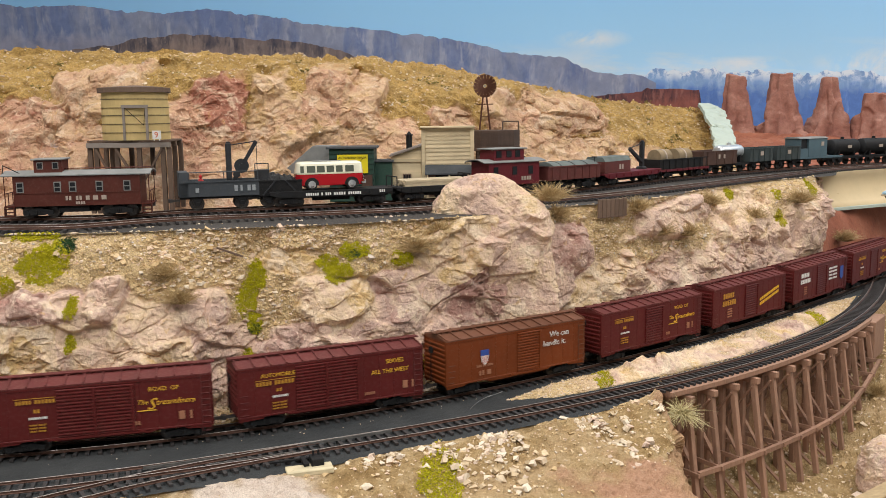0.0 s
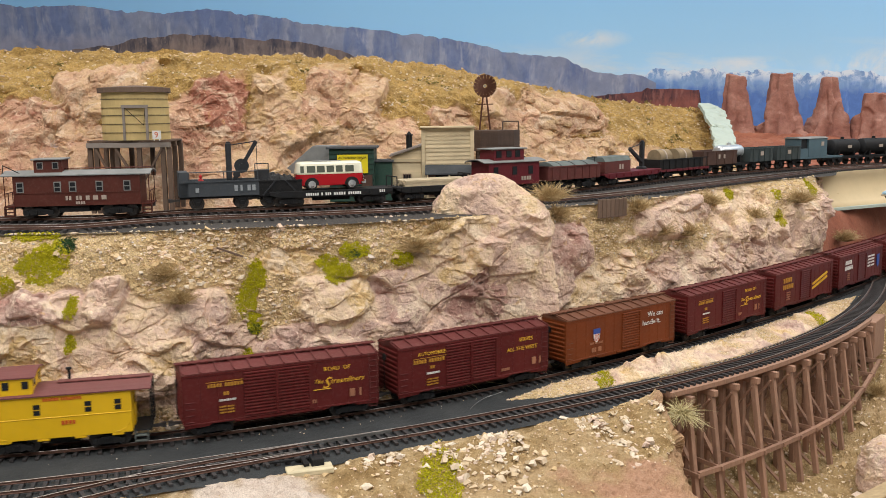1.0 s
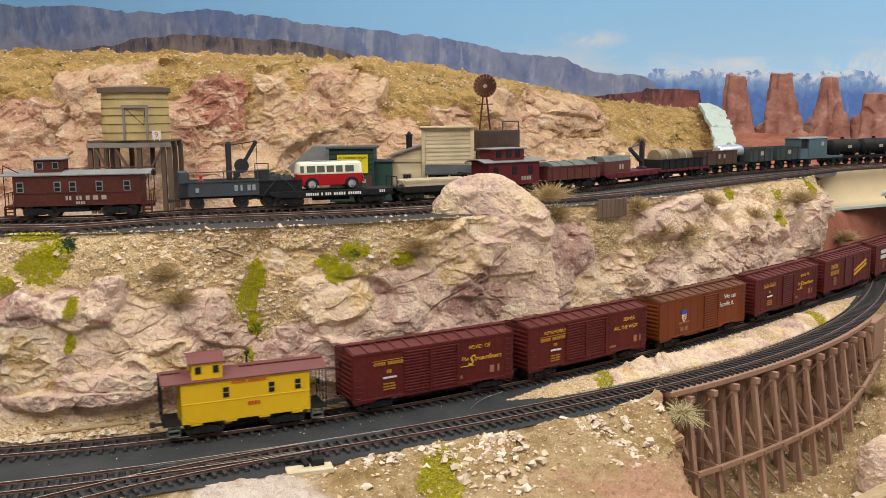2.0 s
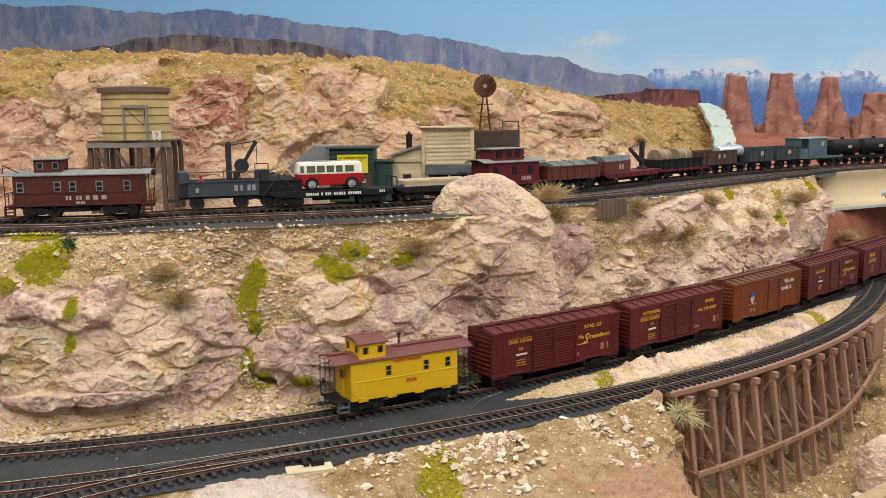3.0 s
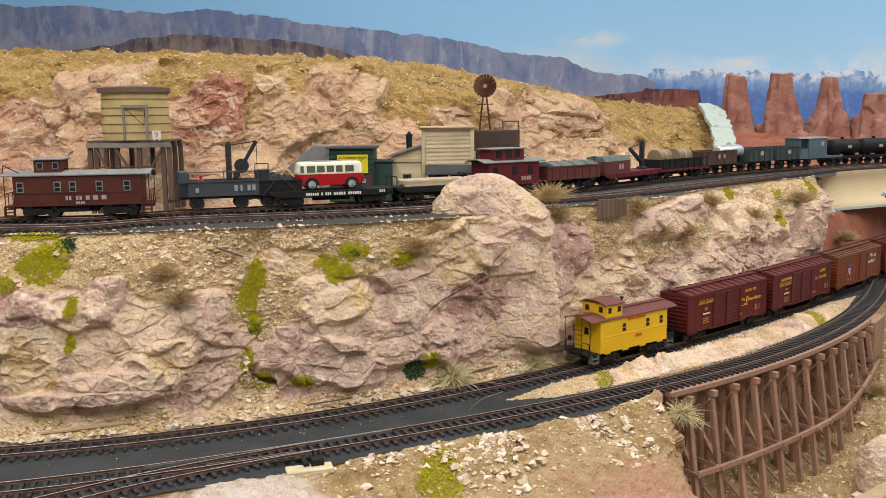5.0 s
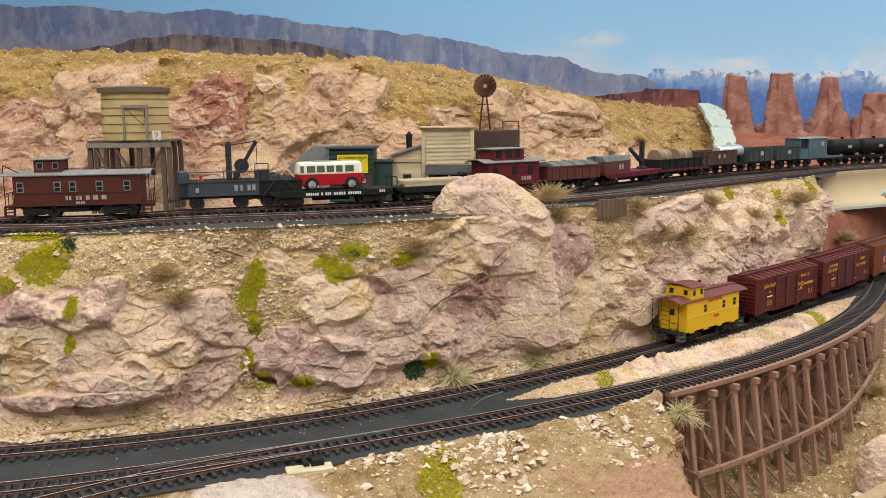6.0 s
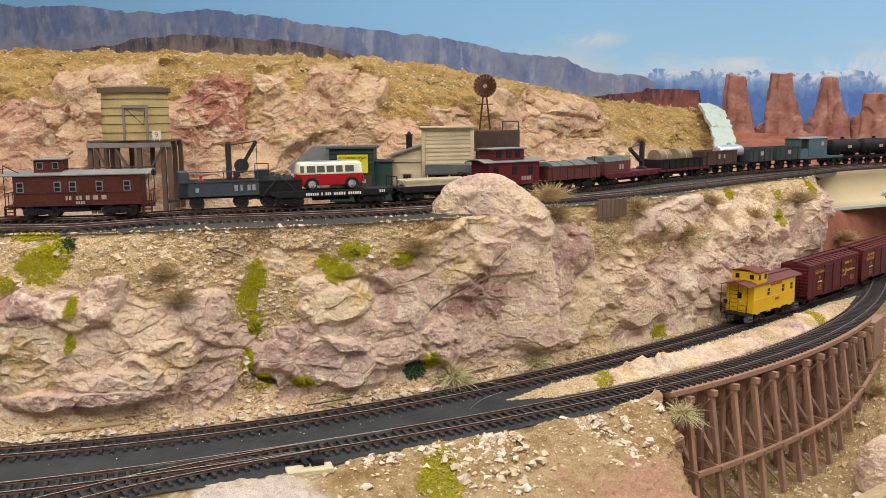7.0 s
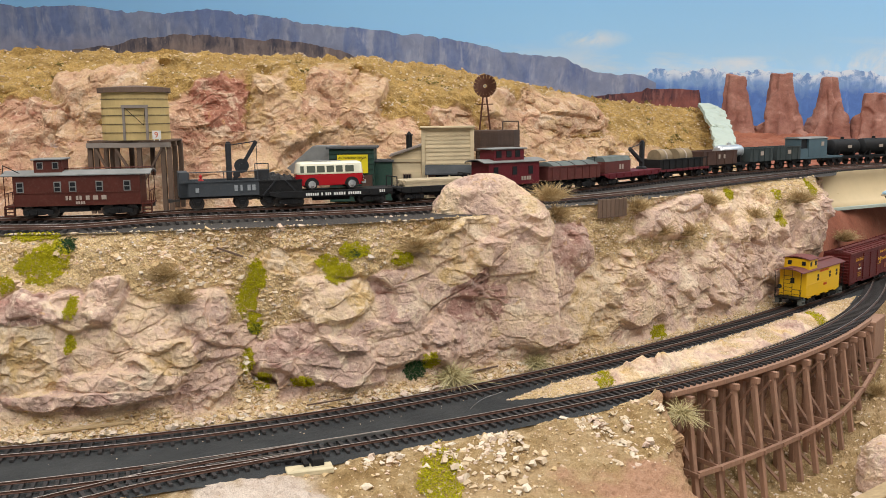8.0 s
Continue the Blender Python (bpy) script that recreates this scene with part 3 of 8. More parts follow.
def soil_material(name):
    mat, nt, b = nodes_of(name)
    v = coords(nt)
    big, med, fine, grit = noise_tex(nt, v, 14, 4), noise_tex(nt, v, 70, 5, 0.6), noise_tex(nt, v, 300, 4, 0.7), noise_tex(nt, v, 1100, 3, 0.7)
    c = ramp(nt, med, [(0.3, (0.26, 0.165, 0.07)), (0.5, (0.36, 0.25, 0.12)), (0.7, (0.47, 0.35, 0.20))])
    c = mixc(nt, ramp(nt, big, [(0.48, (0, 0, 0)), (0.62, (0.6,) * 3)]), c, (0.46, 0.33, 0.19))
    c = mixc(nt, attribute(nt, "clay"), c, ramp(nt, fine, [(0.3, (0.36, 0.20, 0.12)), (0.7, (0.48, 0.29, 0.19))]))
    c = mixc(nt, attribute(nt, "bare"), c, ramp(nt, med, [(0.3, (0.50, 0.40, 0.33)), (0.7, (0.68, 0.59, 0.51))]))
    c = mixc(nt, 0.55, c, ramp(nt, grit, [(0.32, (0.5, 0.46, 0.42)), (0.65, (1.2, 1.18, 1.15))]), "MULTIPLY")
    nt.links.new(c, b.inputs["Base Color"])
    b.inputs["Roughness"].default_value = 0.9
    b.inputs["Specular IOR Level"].default_value = 0.2
    h = node(nt, "ShaderNodeMath", Value=fine)
    h.operation = "ADD"
    nt.links.new(grit, h.inputs[1])
    bump(nt, b, h.outputs[0], 0.6, 0.0014)
    return mat


SOIL = soil_material("gritty_desert_soil")


def ground_z(X, Y):
    """Height of the foreground in front of the lower tracks."""
    X, Y = np.asarray(X, float), np.asarray(Y, float)
    d = plateau_front(X) - Y
    bank = np.maximum(-0.0045 - 0.30 * np.maximum(d, 0) - 0.9 * np.maximum(d - 0.16, 0), -0.17)
    gully = -0.122 + 0.075 * smooth(0.36, 0.56, X + 0.25 * (Y - 0.9)) + 0.118 * smooth(0.016, -0.002, d) + 0.02 * smooth(0.07, 0.0, d)
    P = np.stack([X, Y, 0 * X], -1).reshape(-1, 3)
    wig = 0.010 * fbm(P / 0.03, 3, 71).reshape(X.shape)
    lip = 0.178 + wig
    t = smooth(lip - 0.004, lip + 0.022, X)
    return bank * (1 - t) + np.minimum(gully, bank) * t + 0.004 * (1 - t) * smooth(lip - 0.05, lip, X)


def foreground():
    nx, ny = 760, 330
    X, T = np.meshgrid(np.linspace(-0.46, 0.80, nx), np.linspace(0, 1, ny))
    Y = 0.42 + (plateau_front(X) + 0.003 - 0.42) * T**0.8
    Z = ground_z(X, Y)
    P = np.stack([X, Y, Z], -1).reshape(-1, 3)
    n = grid_normals(P, nx, ny)
    n *= np.where(n[:, 2] < 0, -1, 1)[:, None]
    steep = smooth(0.85, 0.55, n[:, 2])
    r = rock_relief(P.copy(), 0.035, 51)
    fade = smooth(1.0, 0.97, T.ravel())
    P += n * (fade * (steep * 0.012 * r + (1 - steep) * (0.0028 * fbm(P / 0.02, 4, 52) + 0.0012 * fbm(P / 0.005, 3, 55))))[:, None]
    x, y = P[:, 0], P[:, 1]
    w = 0.02 * fbm(P / 0.02, 3, 61)
    clay = smooth(0.03, 0.0, np.hypot((x - 0.135) / 1.6, y - 0.60) - 0.012 + w)
    bare = smooth(0.02, 0.0, np.hypot((x + 0.112) / 2.2, y - 0.538) - 0.013 + 0.5 * w)
    clay = np.maximum(clay, 0.6 * steep)
    SURFACES["foreground"] = (P, np.clip(1 - steep - 0.8 * clay - 0.9 * bare, 0, 1), nx, ny)
    me = mesh_data("foreground", P, grid_faces(nx, ny), SOIL, True, {"clay": np.clip(clay, 0, 1), "bare": np.clip(bare, 0, 1)})
    return tagged(new("foreground", me), "gritty tan desert bank falling into a gully", "ground", kind="structure")


foreground()


def median():
    """Light gravel island between the two lower tracks."""
    nx, ny = 420, 40
    X, T = np.meshgrid(np.linspace(0.045, 0.53, nx), np.linspace(0, 1, ny))
    near = siding_y(X) + 0.0215
    far = main_y(X) - 0.028
    w = np.minimum(1, np.minimum((X - 0.045) / 0.05, (0.53 - X) / 0.06))
    mid = (near + far) / 2 + 0.004
    Y = mid + (T - 0.5) * (far - near) * w
    hump = np.sin(np.pi * T) ** 0.7 * w
    P = np.stack([X, Y, -0.0046 + 0.0035 * hump], -1).reshape(-1, 3)
    rocky = smooth(0.10, 0.15, P[:, 0]) * smooth(0.47, 0.42, P[:, 0]) * smooth(0.85, 0.5, T.ravel()) * smooth(-0.9, -0.3, fbm(P / 0.03, 2, 78))
    r = rock_relief(P.copy(), 0.03, 77)
    P[:, 2] += hump.ravel() * (0.0012 * fbm(P / 0.006, 3, 66) + rocky * (0.005 + 0.022 * np.maximum(r, -0.2)))
    P[:, 2] -= 0.004 * (hump.ravel() < 0.02)
    SURFACES["median"] = (P, (1 - rocky) * (hump.ravel() > 0.1), nx, ny)
    me = mesh_data("median", P, grid_faces(nx, ny), ROCK, True, {"loose": 1 - rocky, "tone": 0.4 + 0.35 * fbm(P / 0.025, 2, 79)})
    return tagged(new("median", me), "strip of pale gravel and low pink rock between the lower tracks", "ground", kind="structure")


median()

# ---- room that closes the place: plain walls, ceiling, floor ----
WALL = paint("white_wall_paint", (0.70, 0.69, 0.67), 0.8, 0, 0.04, 3, dusty=0.0)
FLOOR = paint("grey_floor", (0.30, 0.28, 0.26), 0.6, 0, 0.1, 5)
for nm, c, s in (("wall_south", (0, -2.1, -1.1), (6.4, 0.1, 2.5)), ("wall_west", (-2.6, 0.4, -1.1), (0.1, 5.0, 2.5)),
                 ("wall_east", (3.2, 0.4, -1.1), (0.1, 5.0, 2.5)), ("wall_north", (0.3, 2.75, -1.1), (5.8, 0.1, 2.5))):
    tagged(part(nm, Geo().box(*c, *s), WALL), "plain white painted room wall", "wall", kind="structure")
tagged(part("floor", Geo().box(0.3, 0.3, -1.2, 6, 5.2, 0.1), FLOOR), "plain grey room floor", "floor", kind="structure")
tagged(part("ceiling", Geo().box(0.3, 0.3, 1.4, 6, 5.2, 0.1), WALL), "plain white room ceiling", "ceiling", kind="structure")

tagged(part("bench_base", Geo().box(0.55, 1.40, -1.1, 2.3, 1.92, 0.88), FLOOR, bevel=0.01), "plain grey base under the layout", "bench", kind="structure")

# ---- painted backdrop: sky board with mountains laid on it ----


def sky_material():
    mat, nt, b = nodes_of("painted_sky")
    v = coords(nt)
    sep = nt.nodes.new("ShaderNodeSeparateXYZ")
    nt.links.new(v, sep.inputs[0])
    m = node(nt, "ShaderNodeMapRange", Value=sep.outputs[2])
    m.inputs[1].default_value, m.inputs[2].default_value = 0.30, 0.62
    c = ramp(nt, m.outputs[0], [(0.0, (0.50, 0.76, 0.95)), (0.35, (0.38, 0.69, 0.97)), (1.0, (0.28, 0.60, 0.95))])
    stretch = nt.nodes.new("ShaderNodeMapping")
    nt.links.new(v, stretch.inputs[0])
    stretch.inputs["Scale"].default_value = (1, 1, 4.5)
    cl = noise_tex(nt, stretch.outputs[0], 3.2, 6, 0.6, 0.3)
    low = node(nt, "ShaderNodeMapRange", Value=sep.outputs[2])
    low.inputs[1].default_value, low.inputs[2].default_value = 0.42, 0.34
    cloud = node(nt, "ShaderNodeMath", Value=ramp(nt, cl, [(0.46, (0, 0, 0)), (0.62, (0.85,) * 3)]))
    cloud.operation = "MULTIPLY"
    nt.links.new(low.outputs[0], cloud.inputs[1])
    c = mixc(nt, cloud.outputs[0], c, (0.80, 0.83, 0.84))
    puff = noise_tex(nt, v, 9.0, 6, 0.62, 0.4)
    for cx, cz, rx, rz, thick in ((0.395, 0.418, 0.11, 0.028, 0.7), (1.16, 0.345, 0.22, 0.045, 0.95), (0.80, 0.352, 0.16, 0.022, 0.6)):
        dx = node(nt, "ShaderNodeMapping", Vector=v, Location=(-cx / rx, 0, -cz / rz), Scale=(1 / rx, 0, 1 / rz))
        far = nt.nodes.new("ShaderNodeVectorMath")
        far.operation = "LENGTH"
        nt.links.new(dx.outputs[0], far.inputs[0])
        k = node(nt, "ShaderNodeMath", Value=ramp(nt, far.outputs["Value"], [(0.25, (thick,) * 3), (1.0, (0, 0, 0))]))
        k.operation = "MULTIPLY"
        nt.links.new(ramp(nt, puff, [(0.42, (0, 0, 0)), (0.58, (1,) * 3)]), k.inputs[1])
        c = mixc(nt, k.outputs[0], c, (0.82, 0.84, 0.85))
    nt.links.new(c, b.inputs["Base Color"])
    b.inputs["Roughness"].default_value = 0.7
    return mat


tagged(part("backdrop_sky", Geo().box(0.6, 2.42, -0.3, 4.6, 0.02, 1.6), sky_material()), "backdrop board painted as pale blue sky with clouds", "backdrop", kind="structure")


def mountain_material(name, cliff, scree, dark, light, snow=None, vert=14.0, band=0.42, contrast=0.7):
    """Painted cliffs: upright streaks in the upper band, paler scree below, snow along the crest."""
    mat, nt, b = nodes_of(name)
    v = coords(nt)
    st = nt.nodes.new("ShaderNodeMapping")
    nt.links.new(v, st.inputs[0])
    st.inputs["Scale"].default_value = (1.0, 1.0, 0.28)
    n1, n2, n3 = noise_tex(nt, st.outputs[0], vert, 6, 0.65, 0.5), noise_tex(nt, v, 34, 6, 0.68, 0.5), noise_tex(nt, st.outputs[0], vert * 3.2, 4, 0.6, 0.3)
    down = attribute(nt, "down")
    edge = node(nt, "ShaderNodeMath", Value=n2)
    edge.operation = "MULTIPLY_ADD"
    edge.inputs[1].default_value = 0.5
    nt.links.new(down, edge.inputs[2])
    face = ramp(nt, edge.outputs[0], [(band + 0.17, (1,) * 3), (band + 0.32, (0.25,) * 3)])
    c = mixc(nt, face, scree, cliff)
    for n, tone, lo, hi in ((n1, dark, 0.46, 0.60), (n3, light, 0.54, 0.66)):
        k = node(nt, "ShaderNodeMath", Value=ramp(nt, n, [(lo, (0, 0, 0)), (hi, (contrast,) * 3)]))
        k.operation = "MULTIPLY"
        nt.links.new(face, k.inputs[1])
        c = mixc(nt, k.outputs[0], c, tone)
    c = mixc(nt, 0.5, c, ramp(nt, n2, [(0.32, (0.68, 0.68, 0.72)), (0.66, (1.22, 1.2, 1.18))]), "MULTIPLY")
    if snow:
        k = node(nt, "ShaderNodeMath", Value=ramp(nt, n2, [(0.44, (0, 0, 0)), (0.54, (1,) * 3)]))
        k.operation = "MULTIPLY"
        nt.links.new(ramp(nt, down, [(0.04, (0.85,) * 3), (0.15, (0, 0, 0))]), k.inputs[1])
        c = mixc(nt, k.outputs[0], c, snow)
    nt.links.new(c, b.inputs["Base Color"])
    b.inputs["Roughness"].default_value = 0.85
    return mat


def range_of(name, pts, low, y, mat, label, jag=0.004, seed=0, relief=0.006):
    """A mountain range in low relief before the sky board, with the skyline through pts."""
    xs, zs = [p[0] for p in pts], [p[1] for p in pts]
    top = curve(xs, zs)
    nx, nz = 420, 40
    X, T = np.meshgrid(np.linspace(xs[0], xs[-1], nx), np.linspace(0, 1, nz))
    P1 = np.stack([X[0], 0 * X[0], 0 * X[0]], -1)
    tz = top(X[0]) + jag * fbm(P1 / 0.05, 4, seed) + jag * 0.5 * fbm(P1 / 0.012, 2, seed + 3)
    Z = low + (tz[None, :] - low) * T
    P = np.stack([X, np.full_like(X, y), Z], -1).reshape(-1, 3)
    Q = P * np.array([1, 1, 0.4])
    P[:, 1] -= relief * np.abs(fbm(Q / 0.07, 4, seed + 5)) + relief * 0.8 * (1 - T.ravel())
    return tagged(new(name, mesh_data(name, P, grid_faces(nx, nz), mat, False, {"down": (tz[None, :] - Z).ravel() / 0.2})), label, "backdrop", kind="structure")


range_of("backdrop_snow_range", [(0.4966, 0.3138), (0.5839, 0.3358), (0.6715, 0.3377), (0.7449, 0.3283), (0.8177, 0.3361), (0.906, 0.3236), (0.979, 0.3257), (1.0517, 0.3335), (1.152, 0.3181), (1.2573, 0.3198)], 0.12, 2.38,
         mountain_material("painted_blue_range", (0.27, 0.43, 0.70), (0.05, 0.14, 0.48), (0.17, 0.31, 0.60), (0.40, 0.55, 0.78), (0.85, 0.90, 0.94), 20, 0.22), "painted blue mountains with snow on their tops", 0.007, 3, 0.002)
range_of("backdrop_long_mesa", [(-1.3046, 0.5221), (-1.1067, 0.5116), (-0.9224, 0.5068), (-0.7244, 0.4908), (-0.5961, 0.495), (-0.4264, 0.4723), (-0.3129, 0.4572), (-0.1991, 0.4462), (-0.0283, 0.4221), (0.1718, 0.3863), (0.3152, 0.3622), (0.4017, 0.3303), (0.5025, 0.3221), (0.5462, 0.2976)], 0.15, 2.34,
         mountain_material("painted_grey_mesa", (0.26, 0.285, 0.39), (0.32, 0.31, 0.39), (0.11, 0.165, 0.35), (0.40, 0.41, 0.49), None, 13, 0.38), "painted grey-violet mesa cliffs, long and hazy", 0.004, 8, 0.004)
range_of("backdrop_near_mesa", [(-1.0009, 0.3661), (-0.9425, 0.3931), (-0.8291, 0.4056), (-0.7721, 0.4187), (-0.6451, 0.431), (-0.5331, 0.4243), (-0.4352, 0.415), (-0.3092, 0.4026), (-0.1975, 0.3683), (-0.1698, 0.3486)], 0.15, 2.30,
         mountain_material("painted_brown_mesa", (0.20, 0.15, 0.14), (0.30, 0.215, 0.18), (0.045, 0.045, 0.07), (0.30, 0.23, 0.20), None, 22, 0.16, 0.9), "painted low brown mesa", 0.004, 12, 0.004)
range_of("backdrop_red_mesa", [(0.36, 0.262), (0.40, 0.272), (0.50, 0.2790), (0.515, 0.2865), (0.5655, 0.2859), (0.6449, 0.2798), (0.6514, 0.256)], 0.15, 2.30,
         mountain_material("painted_red_mesa", (0.17, 0.06, 0.055), (0.30, 0.10, 0.07), (0.03, 0.02, 0.03), (0.28, 0.12, 0.10), None, 30, 0.14, 0.9), "painted dark red butte", 0.002, 15, 0.003)

# ---- red sandstone country at the far side ----


def sandstone(name, a, b2, c2):
    mat, nt, b = nodes_of(name)
    v = coords(nt)
    n1, n2 = noise_tex(nt, v, 22, 5, 0.6, 0.5), noise_tex(nt, v, 160, 5, 0.7)
    c = ramp(nt, n1, [(0.3, a), (0.52, b2), (0.72, c2)])
    c = mixc(nt, 0.5, c, ramp(nt, n2, [(0.3, (0.55,) * 3), (0.7, (1.2,) * 3)]), "MULTIPLY")
    nt.links.new(c, b.inputs["Base Color"])
    b.inputs["Roughness"].default_value = 0.9
    bump(nt, b, n2, 0.5, 0.003)
    return mat


SAND_RED = sandstone("red_sandstone", (0.26, 0.10, 0.075), (0.36, 0.165, 0.12), (0.50, 0.28, 0.22))
EARTH_RED = sandstone("red_earth", (0.24, 0.07, 0.035), (0.33, 0.11, 0.06), (0.40, 0.16, 0.09))


def spire(x, y, z0, z1, w0, w1, seed, shoulder=0.0):
    n, rows = 64, 70
    T, F = np.meshgrid(np.linspace(0, 2 * np.pi, n, endpoint=False), np.linspace(0, 1.06, rows))
    f = np.minimum(F, 1)
    r = w0 + (w1 - w0) * f**0.75
    r = r * np.where(F > 1, 1 - (F - 1) / 0.06, 1)
    sq = (np.abs(np.cos(T))**4 + np.abs(np.sin(T))**4) ** -0.25
    P = np.stack([np.cos(T) * r * sq + shoulder * (1 - f), np.sin(T) * r * 0.7 * sq, z0 + (z1 - z0) * f + 0 * T], -1).reshape(-1, 3) + np.array([x, y, 0])
    q = P * np.array([1, 1, 0.4])
    k = 0.004 * fbm(q / 0.035, 3, seed) + 0.016 * cells(P * np.array([1, 1, 0.22]) / 0.026, seed, 50)[0] + 0.0016 * fbm(P / 0.010, 3, seed + 1)
    flat = P.copy()
    flat[:, 2] = 0
    flat -= np.array([x, y, 0])
    flat /= np.linalg.norm(flat, axis=1, keepdims=True) + 1e-6
    P += flat * (k * np.minimum(1, 1.2 - f.ravel() * 0.7))[:, None]
    P[:, 2] += 0.004 * fbm(P / 0.02, 2, seed + 2)
    i = np.arange(n * rows).reshape(rows, n)
    fc = np.stack([i[:-1], np.roll(i, -1, 1)[:-1], np.roll(i, -1, 1)[1:], i[1:]], -1).reshape(-1, 4)
    return tagged(new("rock_spire", mesh_data("rock_spire", P, fc, SAND_RED, False)), "tall red sandstone rock tower standing on red earth", "rock", "red rock towers")


for a, b2, top, foot, wa, wb, sd, sh in ((0.5952, 1.85, 0.2992, 0.1544, 0.042, 0.016, 3, 0.006),
                                 (0.6883, 1.85, 0.3026, 0.1533, 0.048, 0.019, 14, 0.003),
                                 (0.7844, 1.85, 0.2926, 0.1522, 0.042, 0.016, 25, 0.0),
                                 (0.8653, 1.82, 0.2597, 0.1524, 0.042, 0.024, 36, 0.0)):
    spire(a, b2, foot, top, wa, wb, sd, sh)


def red_country():
    nx, ny = 260, 90
    X, T = np.meshgrid(np.linspace(0.40, 1.9, nx), np.linspace(0, 1, ny))
    Y = upper_y(np.minimum(X, 0.95)) + 0.05 + (2.30 - upper_y(np.minimum(X, 0.95)) - 0.05) * T
    P = np.stack([X, Y, 0 * X], -1).reshape(-1, 3)
    rise = smooth(0.05, 0.6, T.ravel())
    Z = 0.135 + rise * (0.054 + 0.016 * fbm(P / 0.12, 3, 91)) + 0.004 * fbm(P / 0.02, 3, 92)
    P[:, 2] = Z
    return tagged(new("red_ground", mesh_data("red_ground", P, grid_faces(nx, ny), EARTH_RED, False)), "rust red desert earth round the rock towers", "ground", kind="structure")


red_country()

# ---- bench at the far right: sand-coloured deck with a mint plaster edge over red earth ----
DECK = paint("sand_deck_paint", (0.68, 0.53, 0.32), 0.6, 0, 0.06, 12)
MINT = paint("mint_plaster_edge", (0.46, 0.52, 0.45), 0.7, 0, 0.06, 60)


def bench():
    """Coved sand-painted face below the upper tracks, ending in a mint-white ledge."""
    prof = [(0.0, 0.1405), (-0.008, 0.1405), (-0.011, 0.138), (-0.013, 0.130), (-0.016, 0.118), (-0.021, 0.106), (-0.029, 0.096), (-0.040, 0.090)]
    xs = np.linspace(0.46, 1.5, 60)
    V, n = [], len(prof)
    for x in xs:
        y0 = bench_y(min(x, 1.0)) - 0.012 - 0.1 * max(0, x - 1.0)
        V += [(x, y0 + d, z) for d, z in prof]
    f = [(i * n + j, (i + 1) * n + j, (i + 1) * n + j + 1, i * n + j + 1) for i in range(len(xs) - 1) for j in range(n - 1)]
    ob = new("bench_face", mesh_data("bench_face", np.array(V), f, DECK, False))
    md = ob.modifiers.new("thick", "SOLIDIFY")
    md.thickness, md.offset = 0.004, 1.0
    tagged(ob, "coved sand-painted bench face below the upper tracks", "bench", kind="structure")
    g = Geo()
    pts = [(x, bench_y(min(x, 1.0)) - 0.012 - 0.1 * max(0, x - 1.0) - 0.040) for x in np.linspace(0.50, 1.5, 16)]
    for p, q in zip(pts[:-1], pts[1:]):
        g.beam((*p, 0.0880), (*q, 0.0880), 0.012, 0.004)
    tagged(part("bench_ledge", g, MINT), "mint-white plaster ledge under the bench face", "ledge", kind="structure")


bench()


def lower_far():
    nx, ny = 200, 80
    X, T = np.meshgrid(np.linspace(0.50, 1.5, nx), np.linspace(0, 1, ny))
    Y = main_y(X) + 0.022 + 0.25 * T
    P = np.stack([X, Y, 0 * X], -1).reshape(-1, 3)
    P[:, 2] = -0.006 + 0.091 * smooth(0.02, 0.26, T.ravel()) + 0.004 * fbm(P / 0.02, 4, 95)
    return tagged(new("red_bank", mesh_data("red_bank", P, grid_faces(nx, ny), EARTH_RED, False)), "rust red earth bank below the bench deck", "ground", kind="structure")


lower_far()
# mint plaster shell at the end of the back hill


def plaster_edge():
    nx, ny = 24, 60
    U, T = np.meshgrid(np.linspace(0, 1, nx), np.linspace(0, 1, ny))
    top, foot = Vector((0.4691, 1.67, 0.2393)), Vector((0.4295, 1.42, 0.1596))
    X = top.x + (foot.x - top.x) * T**1.3 + U * (0.045 - 0.005 * T)
    Y = top.y + (foot.y - top.y) * T + U * 0.02
    Z = top.z + (foot.z - top.z) * T - 0.008 * U**2 * (1 - T)
    P = np.stack([X, Y, Z], -1).reshape(-1, 3)
    P += 0.004 * cells(P / 0.02, 5)[0][:, None] * np.array([0.4, -1, 0.4])
    ob = new("plaster_edge", mesh_data("plaster_edge", P, grid_faces(nx, ny), MINT, True))
    md = ob.modifiers.new("thick", "SOLIDIFY")
    md.thickness = 0.006
    return tagged(ob, "bare mint-white plaster shell at the end of the hill", "plaster edge", kind="structure")


plaster_edge()

# ---- timber trestle under the siding ----
TRESTLE = timber("brown_trestle_timber", (0.33, 0.185, 0.12), 40, "z")
trestle = thing("trestle", "brown timber trestle bridge with leaning posts under the curved siding", "bridge")
S0 = SIDING.s[np.argmin(np.abs(SIDING.x - 0.185))]
S1 = SIDING.s[np.argmin(np.abs(SIDING.x - 0.465))]
for side in (-0.0135, -0.007, 0.007, 0.0135):
    part("stringer", sweep(SIDING, S0 - 0.004, S1, side, [(-0.0022, -0.0100), (0.0022, -0.0100), (0.0022, -0.0044), (-0.0022, -0.0044)]), TRESTLE, trestle)
part("guard_timber", sweep(SIDING, S0 - 0.006, S1, -0.0175, [(-0.0016, -0.0080), (0.0016, -0.0080), (0.0016, -0.0040), (-0.0016, -0.0040)]), TRESTLE, trestle)
BENTS = list(np.linspace(S0 + 0.014, S1 - 0.012, 13))
feet = []
